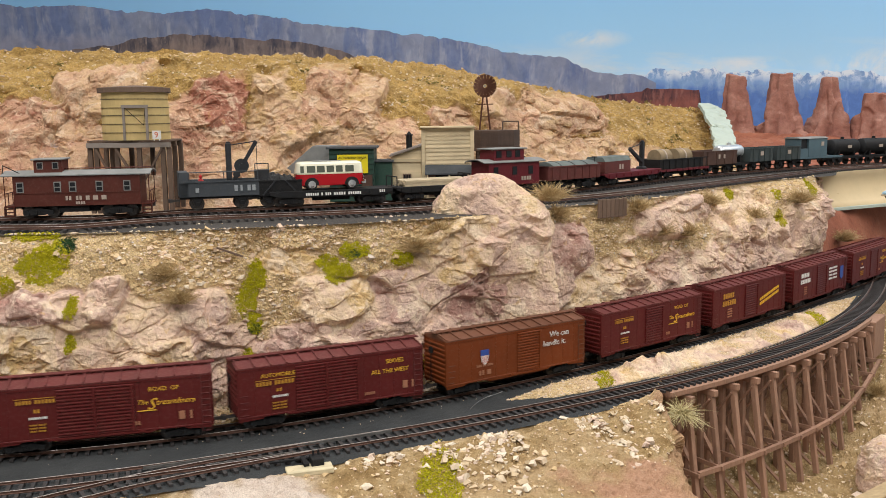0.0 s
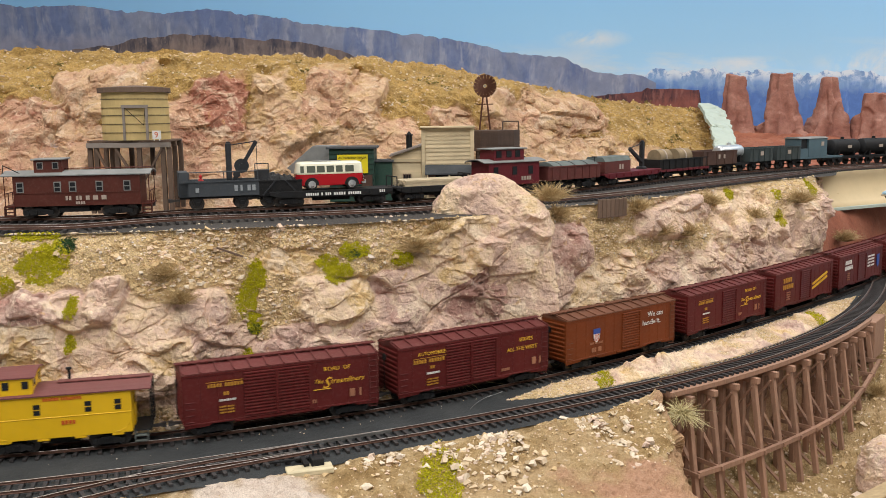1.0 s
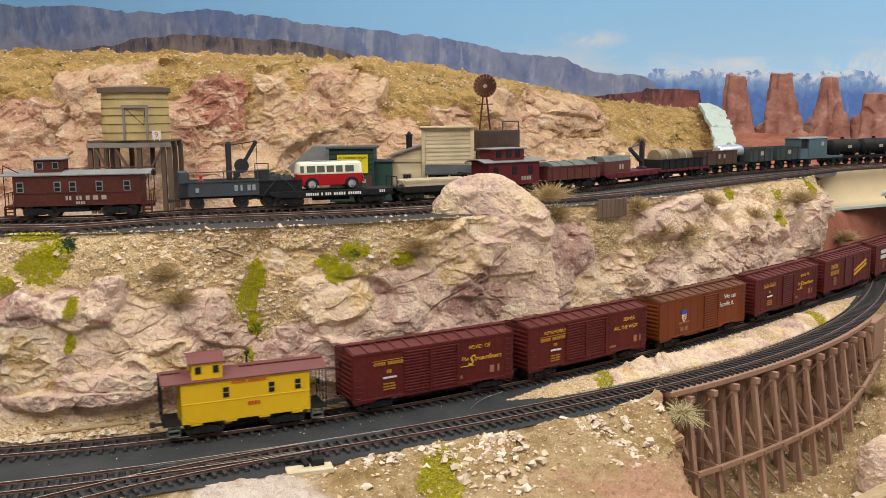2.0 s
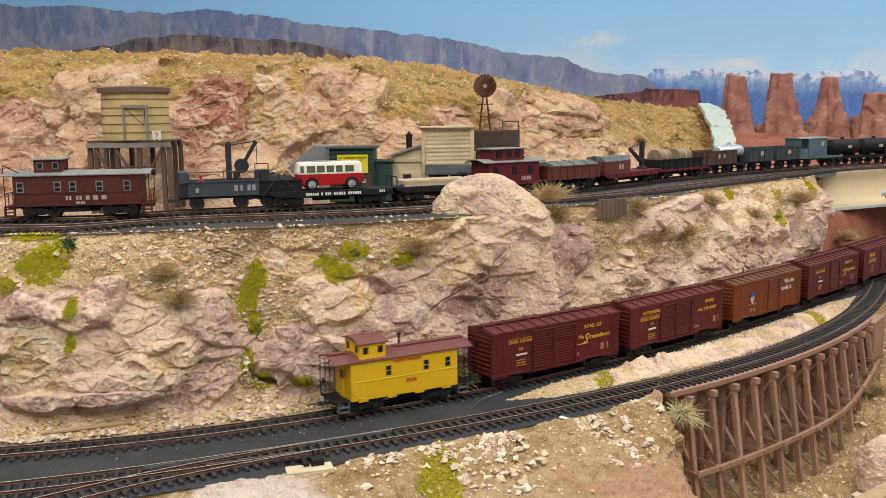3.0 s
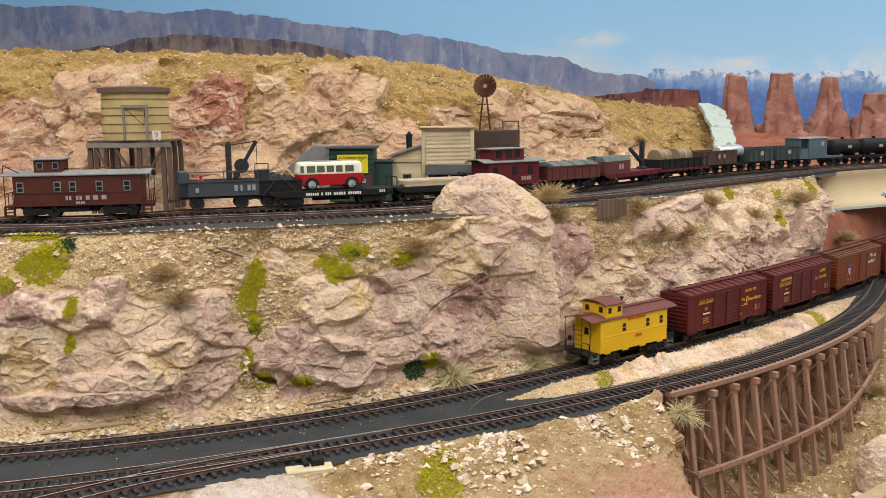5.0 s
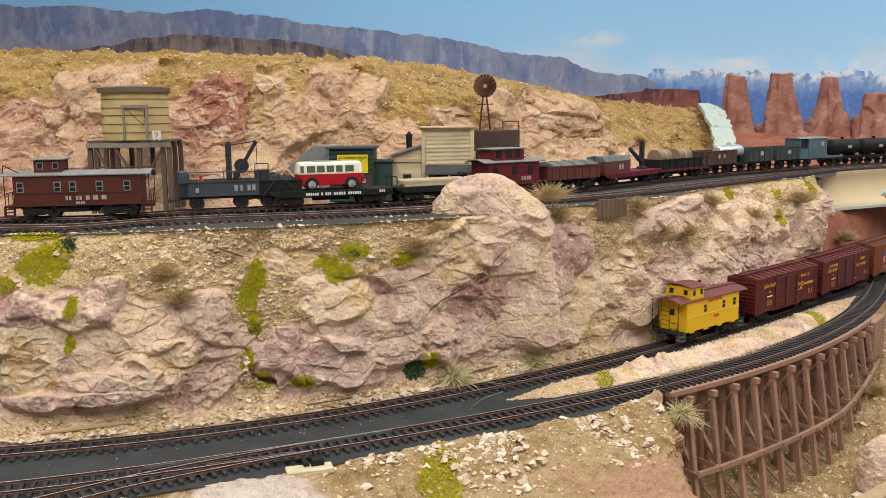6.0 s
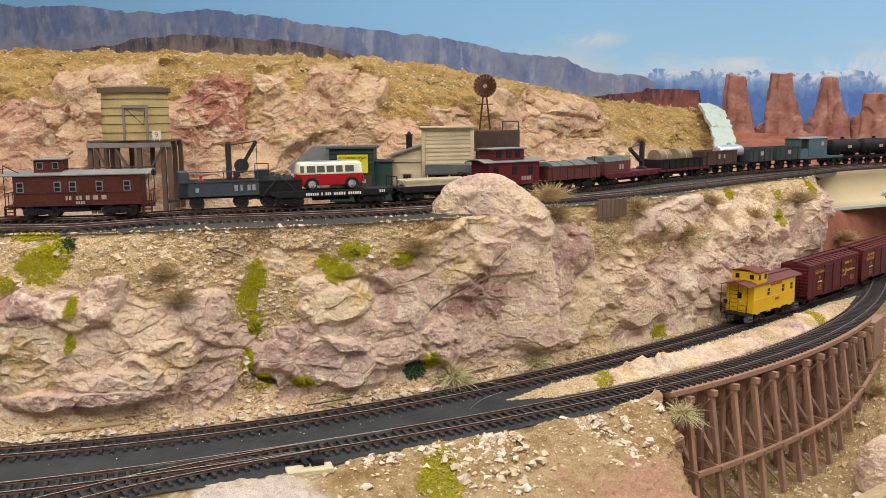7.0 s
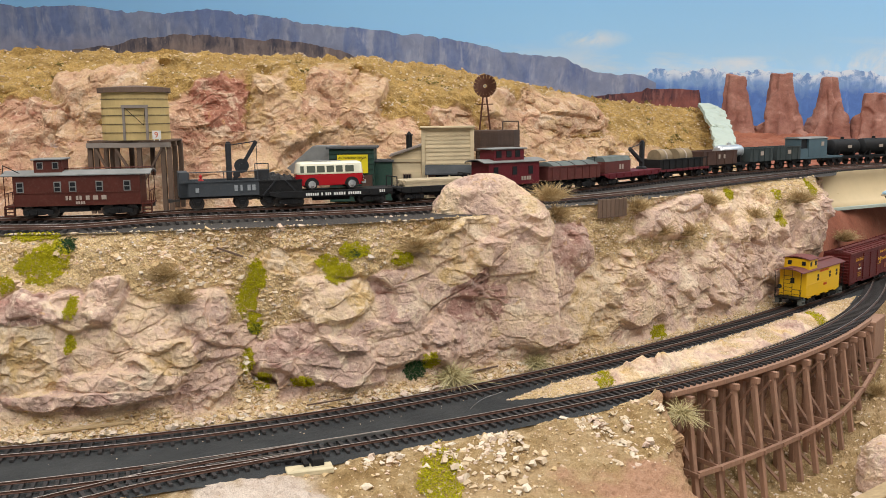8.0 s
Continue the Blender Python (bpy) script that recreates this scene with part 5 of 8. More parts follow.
    part("cupola_roof", Geo().prism(arc + [(y, q - 0.0009) for y, q in arc[::-1]], cx - 0.0130, cx + 0.0130, "x"), MAROON, cup)
    for s in (-1, 1):
        for x in (cx - 0.0062, cx + 0.0062):
            part("cupola_window", Geo().box(x, s * cw / 2, z1 + 0.0052, 0.0042, 0.0007, 0.0052), DARKWIN_SHADE, cup)
    for x in (cx - 0.01075, cx + 0.01075):
        for y in (-0.0085, 0.0085):
            part("cupola_window", Geo().box(x, y, z1 + 0.0056, 0.0007, 0.0046, 0.0050), DARKWIN_SHADE, cup)
    g = Geo().rod((0.004, 0.004, z1 + 0.002), (0.004, 0.004, z1 + 0.012), 0.0010, n=8).rod((0.004, 0.004, z1 + 0.012), (0.004, 0.004, z1 + 0.0132), 0.0021, 0.0018, n=10)
    part("smoke_stack", g, BLACK, root)
    for s in (-1, 1):
        for x in (-0.0150, 0.0180, 0.0375):
            for k in (0, 1):
                part("window", Geo().box(x, s * W / 2, 0.0282 + k * 0.0041, 0.0043, 0.0006, 0.0033), DARKWIN_SHADE, root)
    bars([0.0105, 0.0135], 0.0020, -0.011, -W / 2 - 0.0004, 0.0378, REDLET, root)
    bars([0.0095], 0.0028, 0.0, -W / 2 - 0.0004, 0.0204, REDLET, root)
    part("underframe", Geo().box(0, 0, 0.0068, L + 0.02, 0.006, 0.0038).box(0, 0, 0.0050, 0.020, 0.018, 0.0050), BLACK, root)
    for x in (-0.030, 0.030):
        TRAIN_WHEELS.extend(truck(root, x, half=0.0090)[1])
    coupler(root, 0.0585), coupler(root, -0.0585)
    return root


GREYSTEP = paint("grey_green_steps", (0.11, 0.12, 0.11), 0.6, 0, 0.15, 100)
DOUBLE = [(-0.030, -0.005), (-0.005, 0.020)]
SINGLE = [(-0.013, 0.013)]
TRAIN = [
    (caboose(), -0.4147, 0.030),
    (boxcar(BOX_RED, BOX_ROOF, DOUBLE, "dark red double-door boxcar with yellow streamliner lettering", "streamliner"), -0.2636, 0.052),
    (boxcar(BOX_RED, BOX_ROOF, DOUBLE, "dark red double-door automobile boxcar with yellow slogan", "serves"), -0.1021, 0.052),
    (boxcar(BOX_BROWN, BROWN_ROOF, [(-0.002, 0.023)], "orange-brown boxcar with white slogan and shield", "handle"), 0.0642, 0.052),
    (boxcar(BOX_RED, BOX_ROOF, SINGLE, "dark red single-door boxcar with yellow streamliner lettering", "streamliner_single"), 0.2312, 0.052),
    (boxcar(BOX_RED, BOX_ROOF, SINGLE, "dark red single-door boxcar with large yellow words", "big_yellow"), 0.3982, 0.052),
    (boxcar(BOX_RED, BOX_ROOF, SINGLE, "dark red single-door boxcar with white words and blue shield", "white_words"), 0.5652, 0.052),
    (boxcar(BOX_RED, BOX_ROOF, SINGLE, "dark red boxcar with yellow lettering at the train's head", "streamliner_single"), 0.7322, 0.052),
]

# ---- standing train on the upper track ----
CAB_RED = paint("oxide_red", (0.085, 0.020, 0.013), 0.55, 0, 0.15, 60)
SLATE = paint("slate_grey_paint", (0.055, 0.062, 0.070), 0.55, 0, 0.15, 60)
GREYROOF = paint("weathered_grey_roof", (0.22, 0.22, 0.21), 0.7, 0, 0.2, 60)
IRON = paint("crane_iron", (0.035, 0.036, 0.040), 0.5, 0.3, 0.3, 120)
COAL = paint("coal_load", (0.018, 0.018, 0.019), 0.55, 0, 0.4, 200)
CRIMSON = paint("crimson_paint", (0.115, 0.012, 0.018), 0.5, 0, 0.15, 60)
BROWN = paint("brown_wagon_paint", (0.085, 0.045, 0.034), 0.6, 0, 0.2, 60)
DKGREEN = paint("dark_grey_green", (0.050, 0.062, 0.062), 0.6, 0, 0.2, 60)
BLUEGREY = paint("blue_grey_paint", (0.085, 0.135, 0.16), 0.55, 0, 0.12, 60)
SILVER = paint("silver_tank_paint", (0.55, 0.57, 0.58), 0.35, 0.6, 0.1, 60)
CANVAS = paint("tan_canvas_load", (0.27, 0.20, 0.12), 0.9, 0, 0.25, 90)
PLANK = timber("pale_new_lumber", (0.50, 0.40, 0.26), 60, "x")
CREAM = paint("cream_enamel", (0.74, 0.70, 0.55), 0.22, 0, 0.03, 30, dusty=0.0)
BUSRED = paint("red_enamel", (0.42, 0.012, 0.018), 0.18, 0, 0.05, 30, dusty=0.0)
CHROME = paint("chrome", (0.75, 0.75, 0.76), 0.12, 1.0, 0.05, 100, dusty=0.0)
RUBBER = paint("tyre_rubber", (0.02, 0.02, 0.02), 0.7, 0, 0.2, 100)
BUSGLASS = paint("smoky_bus_glass", (0.10, 0.11, 0.085), 0.12, 0, 0.15, 60, dusty=0.0)


def on_upper(x, half=0.02):
    return UPPER.put(float(np.interp(x, UPPER.x, UPPER.s)), half)


def four_wheel(root, L, r=0.0058):
    g = Geo()
    for s in (-1, 1):
        g.box(0, s * 0.0125, 0.0105, L, 0.0014, 0.0030)
        for x in (-L * 0.28, L * 0.28):
            g.prism([(x - 0.005, 0.0105), (x + 0.005, 0.0105), (x + 0.0018, 0.0045), (x - 0.0018, 0.0045)], s * 0.0120, s * 0.0134)
            g.box(x, s * 0.0138, 0.0045, 0.0036, 0.0016, 0.0034)
    part("chassis", g, BLACK, root)
    for x in (-L * 0.28, L * 0.28):
        wheelset(root, x, r, r)
    coupler(root, L / 2), coupler(root, -L / 2)


def bogies(root, L, half=0.0088):
    for x in (-L / 2 + 0.019, L / 2 - 0.019):
        truck(root, x, half=half)
    coupler(root, L / 2), coupler(root, -L / 2)
    part("underframe", Geo().box(0, 0, 0.0070, L - 0.004, 0.007, 0.004).box(0, -0.006, 0.0050, L * 0.3, 0.005, 0.004), BLACK, root)


def open_body(root, L, z0, z1, mat, W=0.031, ribs=8, name="body"):
    """An open tray with a floor, walls of real thickness and a rail along the top of each side."""
    t = 0.0012
    ring = [(-1, -1), (1, -1), (1, 1), (-1, 1)]
    v = [(a * L / 2, b * W / 2, z) for z in (z0, z1) for a, b in ring] + [(a * (L / 2 - t), b * (W / 2 - t), z) for z in (z1, z0 + t) for a, b in ring]
    f = [(3, 2, 1, 0), (12, 13, 14, 15)] + [(o + i, o + (i + 1) % 4, o + 4 + (i + 1) % 4, o + 4 + i) for o in (0, 4, 8) for i in range(4)]
    b = part(name, Geo().add(v, f), mat, root, bevel=0.0002)
    for s in (-1, 1):
        part("top_rail", Geo().box(0, s * W / 2, z1 - 0.0012, L + 0.001, 0.0016, 0.0013), mat, b)
        for k in range(ribs):
            part("rib", Geo().box(-L / 2 + (k + 0.5) * L / ribs, s * (W / 2 + 0.0003), z0, 0.0011, 0.0012, z1 - z0), mat, b)
    return b


def heap(root, L, W, z, h, mat, seed, name="load"):
    nx, ny = 60, 26
    X, Y = np.meshgrid(np.linspace(-L / 2, L / 2, nx), np.linspace(-W / 2, W / 2, ny))
    P = np.stack([X, Y, 0 * X], -1).reshape(-1, 3)
    edge = np.minimum(1, np.minimum(L / 2 - np.abs(X), W / 2 - np.abs(Y)) / 0.006).ravel()
    P[:, 2] = z + edge * h * (0.7 + 0.5 * fbm(P / 0.012, 3, seed)) + 0.002 * cells(P / 0.003, seed)[0]
    return part(name, mesh_data(name, P, grid_faces(nx, ny), mat, True), mat, root)


def santa_caboose(x, L):
    """Oxide red caboose: boarded body, low cupola, end platforms, windows in frames."""
    root = thing("caboose", "oxide red wooden caboose with grey roof and cupola", "caboose", on_upper(x, 0.03))
    W, z0, z1, B = 0.0315, 0.0105, 0.0368, L * 0.85
    g = Geo().box(0, 0, z0, B, W, z1 - z0).box(0, -W / 2, 0.0212, B, 0.0008, 0.0007)
    part("body", g, CAB_RED, root)
    arc = [(-0.0172 + 0.0344 * i / 8, z1 + 0.0034 * (1 - (i / 4 - 1) ** 2)) for i in range(9)]
    rf = part("roof", Geo().prism(arc + [(y, q - 0.0009) for y, q in arc[::-1]], -L / 2, L / 2, "x"), GREYROOF, root)
    part("roof_walk", Geo().box(L * 0.17, 0, z1 + 0.0042, L * 0.62, 0.006, 0.0006), CAB_RED, rf)
    cx = -L * 0.195
    cup = part("cupola", Geo().box(cx, 0, z1 + 0.001, 0.0225, W - 0.008, 0.0112), CAB_RED, root, bevel=0.0003)
    part("cupola_roof", Geo().box(cx, 0, z1 + 0.0122, 0.0260, W - 0.004, 0.0012), GREYROOF, cup, bevel=0.0003)
    for dx in (-0.0062, 0.0062):
        w = part("cupola_window", Geo().box(cx + dx, -(W - 0.008) / 2, z1 + 0.0046, 0.0050, 0.0008, 0.0058), GREYROOF, cup)
        part("pane", Geo().box(cx + dx, -(W - 0.008) / 2 - 0.0003, z1 + 0.0052, 0.0038, 0.0006, 0.0046), DARKWIN_SHADE, w)
    for k in (0.055, 0.345, 0.465, 0.675, 0.895):
        wx = -B / 2 + k * B
        w = part("window", Geo().box(wx, -W / 2, 0.0222, 0.0058, 0.0010, 0.0088), GREYROOF, root)
        part("pane", Geo().box(wx, -W / 2 - 0.0004, 0.0230, 0.0042, 0.0006, 0.0030).box(wx, -W / 2 - 0.0004, 0.0268, 0.0042, 0.0006, 0.0034), DARKWIN_SHADE, w)
    bars([0.0055, 0.0055, 0.0030, 0.0040, 0.0040], 0.0036, -B * 0.10, -W / 2 - 0.0005, 0.0152, FADED_W, root, 0.5)
    bars([0.0080], 0.0024, -B * 0.02, -W / 2 - 0.0005, 0.0116, FADED_W, root)
    for d in (-1, 1):
        e = d * (L / 2 - 0.002)
        g = Geo().box(d * (B / 2 + 0.004), 0, 0.0098, L / 2 - B / 2, W - 0.004, 0.0012)
        for y in (-0.015, -0.006, 0.006, 0.015):
            g.rod((e, y, 0.0105), (e, y, z1 if abs(y) > 0.01 else 0.0215), 0.0004, n=5)
        g.rod((e, -0.015, 0.0215), (e, 0.015, 0.0215), 0.0004, n=5)
        for k in range(3):
            g.box(d * (B / 2 + 0.0045), -W / 2 + 0.003, 0.0025 + k * 0.0028, 0.008, 0.005, 0.0007)
        part("end_platform", g, CAB_RED, root)
        part("steps", Geo().box(d * (B / 2 + 0.0008), -W / 2 + 0.003, 0.0025, 0.0007, 0.005, 0.008).box(d * (B / 2 + 0.0082), -W / 2 + 0.003, 0.0025, 0.0007, 0.005, 0.008), CAB_RED, root)
    g = Geo().rod((-L / 2 + 0.001, -0.012, z1), (-L / 2 + 0.001, -0.012, z1 + 0.0085), 0.0004, n=5).rod((-L / 2 + 0.001, -0.012, z1 + 0.0085), (-L / 2 + 0.014, -0.012, z1 + 0.0015), 0.0004, n=5)
    part("roof_rail", g, BLACK, root)
    part("battery_box", Geo().box(-0.004, -0.010, 0.0050, 0.024, 0.006, 0.0055), BLACK, root)
    bogies(root, B, 0.0098)
    return root


FADED_W = paint("faded_white_lettering", (0.42, 0.34, 0.28), 0.6, 0, 0.15, 200)
santa_caboose(*(-0.3103, 0.1206))


def crane_gondola(x, L):
    root = thing("work_gondola", "slate grey work gondola with hand rail and faded lettering", "wagon", on_upper(x))
    open_body(root, L, 0.0125, 0.0265, SLATE, 0.030, 2)
    part("end_cab", Geo().box(-L / 2 + 0.0042, 0, 0.0125, 0.0088, 0.030, 0.0225), SLATE, root, bevel=0.0004)
    g = Geo()
    for k in np.linspace(-L / 2 + 0.009, L / 2 - 0.001, 3):
        g.rod((k, -0.0145, 0.0265), (k, -0.0145, 0.0345), 0.0004, n=5)
    g.rod((-L / 2 + 0.008, -0.0145, 0.0345), (L / 2 - 0.001, -0.0145, 0.0345), 0.0005, n=5)
    part("hand_rail", g, SLATE, root)
    part("number", Geo().box(-L / 2 + 0.0155, -0.0155, 0.0165, 0.003, 0.0004, 0.004), FADED_G, root)
    bars([0.0085, 0.0085], 0.0052, L / 2 - 0.023, -0.0156, 0.0170, FADED_G, root)
    four_wheel(root, L)
    return root


FADED_G = paint("faded_grey_lettering", (0.30, 0.32, 0.33), 0.6, 0, 0.2, 300)
crane_gondola(*(-0.2055, 0.0705))


def crane(name, m, post_h, reach, rise, label, winch=True, mast=0.005):
    """Derrick with a square mast, a leaning jib, a geared winch and a hanging hook."""
    root = thing(name, label, "crane", m)
    part("mast", Geo().box(0, 0, 0, mast, mast, post_h).box(0, 0, post_h, mast * 0.7, mast * 0.7, 0.0015), IRON, root, bevel=0.0004)
    part("base_ring", Geo().lathe([(0.0065, 0), (0.0065, 0.002), (0.005, 0.003)], 16), IRON, root)
    a, b = Vector((mast * 0.6, 0, 0.010)), Vector((reach, 0, rise))
    for y in (-0.002, 0.002):
        part("jib", Geo().beam(a + Vector((0, y, 0)), b + Vector((0, y * 0.4, 0)), 0.0012, 0.0032), IRON, root)
    part("stay", Geo().rod((0, 0, post_h - 0.002), b, 0.0006, n=6), IRON, root)
    if winch:
        c = a.lerp(b, 0.36) + Vector((0, -0.0035, 0.0015))
        g = Geo().lathe([(0.0066, -0.0006), (0.0066, 0.0006)], 20, c, "y").lathe([(0.0022, -0.0014), (0.0022, 0.0014)], 10, c, "y")
        part("gear_wheel", g, IRON, root)
        part("winch_drum", Geo().lathe([(0.0032, -0.002), (0.0032, 0.005)], 12, a.lerp(b, 0.16) + Vector((0, -0.001, 0.001)), "y"), IRON, root)
    part("cable", Geo().rod(b, b + Vector((0, 0, -rise * 0.66)), 0.0003, n=5), BLACK, root)
    part("hook_block", Geo().box(b.x, 0, b.z - rise * 0.70, 0.002, 0.002, 0.003), IRON, root)
    return root


xg, lg = (-0.2055, 0.0705)
crane("derrick", on_upper(-0.1957, 0.01) @ pose(0, 0.0, 0.0141), 0.0455, 0.0255, 0.0470, "black iron hand derrick standing in the grey gondola")


def tender(x, L):
    root = thing("coal_wagon", "black low coal wagon with braced sides", "wagon", on_upper(x))
    open_body(root, L, 0.011, 0.0255, BLACK, 0.029, 5)
    for k in (-1, 1):
        part("side_brace", Geo().beam((k * L * 0.42, -0.0152, 0.012), (k * L * 0.12, -0.0152, 0.025), 0.0012, 0.0018, (0, 1, 0)), IRON, root)
    heap(root, L - 0.004, 0.026, 0.0225, 0.0065, COAL, 61, "coal")
    four_wheel(root, L)
    return root


tender(*(-0.1527, 0.0391))
bk = thing("hoist_bucket", "black iron bucket with a bail on the coal wagon", "bucket", on_upper(-0.1678, 0.01) @ pose(0, -0.004, 0.0255))
part("tub", Geo().prism([(-0.0062, 0.0), (0.0055, 0.0), (0.0066, 0.0095), (-0.0066, 0.0095)], -0.006, 0.006), IRON, bk, bevel=0.0003)
part("bail", Geo().rod((-0.0060, 0, 0.009), (-0.0060, 0, 0.0150), 0.0005, n=5).rod((0.0060, 0, 0.009), (0.0060, 0, 0.0150), 0.0005, n=5).rod((-0.0060, 0, 0.0150), (0.0060, 0, 0.0150), 0.0005, n=5), IRON, bk)


def flat_car(x, L, mat, label, words=True):
    root = thing("flat_car", label, "wagon", on_upper(x, 0.03))
    W = 0.031
    g = Geo().box(0, 0, 0.0125, L, W, 0.0022)
    for s in (-1, 1):
        g.prism([(-L / 2, 0.0147), (L / 2, 0.0147), (L / 2, 0.0115), (L / 2 - 0.010, 0.0085), (-L / 2 + 0.010, 0.0085), (-L / 2, 0.0115)], s * (W / 2 - 0.0006), s * (W / 2 + 0.0008))
    part("deck", g, mat, root, bevel=0.0003)
    for k in range(8):
        part("stake_pocket", Geo().box(-L / 2 + (k + 0.5) * L / 8, -W / 2 - 0.001, 0.0100, 0.0018, 0.0014, 0.0034), mat, root)
    if words:
        bars([0.0125, 0.0016, 0.0060, 0.0115, 0.0130], 0.0026, -L * 0.22, -W / 2 - 0.0019, 0.0102, WHITE, root, 0.5)
        bars([0.0060], 0.0028, L * 0.38, -W / 2 - 0.0019, 0.0112, WHITE, root)
    bogies(root, L)
    return root


xf, lf = (-0.1076, 0.1171)
flat_car(xf, lf, BLACK, "black flat car with white lettering bars carrying a bus")


def bus(m, L=0.0605):
    """Split-screen microbus: bulging sides, windows let into the cream upper half."""
    root = thing("toy_bus", "red and cream microbus model with chrome bumpers on the flat car", "bus", m)
    hw = 0.0118
    rings = []
    # cross-sections along the length: half width, bottom, top
    for t in np.linspace(-0.5, 0.5, 29):
        e = abs(t) * 2
        w = hw * (1 - 0.10 * max(0, e - 0.72) / 0.28 - 0.30 * max(0, e - 0.92) ** 2 / 0.0064)
        rings.append((t * L, w))

    def shell(z0, z1, w0, w1, front_lean):
        g = Geo()
        k = len(rings)
        for z, wf, ln in ((z0, w0, 0), (z1, w1, front_lean)):
            for x, w in rings:
                xx = x * (1 - ln)
                g.v.append((xx, -w * wf, z))
            for x, w in rings[::-1]:
                xx = x * (1 - ln)
                g.v.append((xx, w * wf, z))
        m2 = 2 * k
        g.f += [(i, (i + 1) % m2, (i + 1) % m2 + m2, i + m2) for i in range(m2)]
        g.f += [tuple(range(m2 - 1, -1, -1)), tuple(range(m2, 2 * m2))]
        return g
    part("lower_body", shell(0.0042, 0.0150, 0.98, 1.02, 0.0), BUSRED, root, "red lower body", 0.0006, False)
    part("belt_moulding", shell(0.0150, 0.0157, 1.03, 1.03, -0.004), CREAM, root)
    up = part("upper_body", shell(0.0157, 0.0236, 1.00, 0.90, 0.035), CREAM, root, "cream upper body", 0.0004, False)
    part("roof", shell(0.0236, 0.0262, 0.90, 0.55, 0.10), CREAM, up, "", 0.0011, False)
    part("sunroof", Geo().box(-0.002, 0, 0.0262, 0.026, 0.011, 0.0006), GREYROOF, up)
    for s in (-1, 1):
        for a, c in ((-0.455, -0.405), (-0.36, -0.235), (-0.21, -0.095), (-0.065, 0.045), (0.075, 0.175), (0.215, 0.345)):
            xa, xc = a * L, c * L
            y0, y1 = s * hw * 1.005, s * hw * 0.925
            w = Geo().add([(xa, y0, 0.0166), (xc, y0, 0.0166), (xc, y1, 0.0226), (xa, y1, 0.0226), (xa, y0 - s * 0.0012, 0.0166), (xc, y0 - s * 0.0012, 0.0166), (xc, y1 - s * 0.0012, 0.0226), (xa, y1 - s * 0.0012, 0.0226)],
                          [(0, 1, 2, 3), (7, 6, 5, 4), (0, 4, 5, 1), (1, 5, 6, 2), (2, 6, 7, 3), (3, 7, 4, 0)])
            part("window", w, BUSGLASS, up)
        part("windscreen", Geo().add([(L * 0.488, s * 0.0012, 0.0166), (L * 0.470, s * 0.0092, 0.0166), (L * 0.452, s * 0.0085, 0.0222), (L * 0.470, s * 0.0012, 0.0222)], [(0, 1, 2, 3)]), BUSGLASS, up)
        for x in (-0.29 * L, 0.31 * L):
            wh = part("wheel", Geo().lathe([(0.0030, s * 0.0088), (0.0052, s * 0.0090), (0.0053, s * 0.0112), (0.0048, s * 0.0120), (0.0034, s * 0.0121)], 20, (x, 0, 0.0053), "y"), RUBBER, root)
            g = Geo().lathe([(0.0036, s * 0.0119), (0.0036, s * 0.0123), (0.0012, s * 0.0125)], 16, (x, 0, 0.0053), "y")
            part("hubcap", g, CHROME, wh)
            arch = [(x + 0.0068 * math.cos(q), 0.0053 + 0.0066 * math.sin(q)) for q in np.linspace(-0.1, 3.24, 12)]
            part("wheel_arch", Geo().prism(arch, s * 0.0090, s * 0.01195), BLACK, root)
        part("headlight", Geo().lathe([(0.0018, 0), (0.0016, 0.0008)], 12, (L * 0.497, s * 0.0075, 0.0108), "x"), CHROME, root)
    for d in (-1, 1):
        g = Geo()
        pts = [(d * L * 0.455, -0.0126), (d * (L * 0.525), -0.0100), (d * (L * 0.535), 0), (d * (L * 0.525), 0.0100), (d * L * 0.455, 0.0126)]
        for p, q in zip(pts[:-1], pts[1:]):
            g.beam((*p, 0.0062), (*q, 0.0062), 0.0010, 0.0020)
        for y in (-0.0055, 0.0055):
            g.box(d * L * 0.535, y, 0.0050, 0.0012, 0.0016, 0.0034)
        part("bumper", g, CHROME, root)
    return root


bus(on_upper(-0.1079, 0.02) @ pose(0, -0.001, 0.0147), 0.0632)


def lumber_car(x, L):
    root = flat_car(x, L, BLACK, "black flat car loaded with pale lumber", False)
    for d in (-1, 1):
        g = Geo()
        for y in (-0.012, 0.0, 0.012):
            g.rod((d * (L / 2 - 0.002), y, 0.0147), (d * (L / 2 - 0.002), y, 0.0245), 0.0006, n=5)
        g.rod((d * (L / 2 - 0.002), -0.012, 0.0245), (d * (L / 2 - 0.002), 0.012, 0.0245), 0.0006, n=5)
        part("end_stakes", g, BLACK, root)
    lo = thing("lumber_stack", "stack of pale sawn lumber on a flat car", "lumber", on_upper(x, 0.03) @ pose(0.004, 0, 0.0147))
    for k in range(3):
        for j in range(5):
            part("board", Geo().box(random.uniform(-0.002, 0.002), -0.011 + j * 0.0055, k * 0.0020, L * 0.86, 0.0052, 0.0018), PLANK, lo)


lumber_car(*(-0.0133, 0.0852))


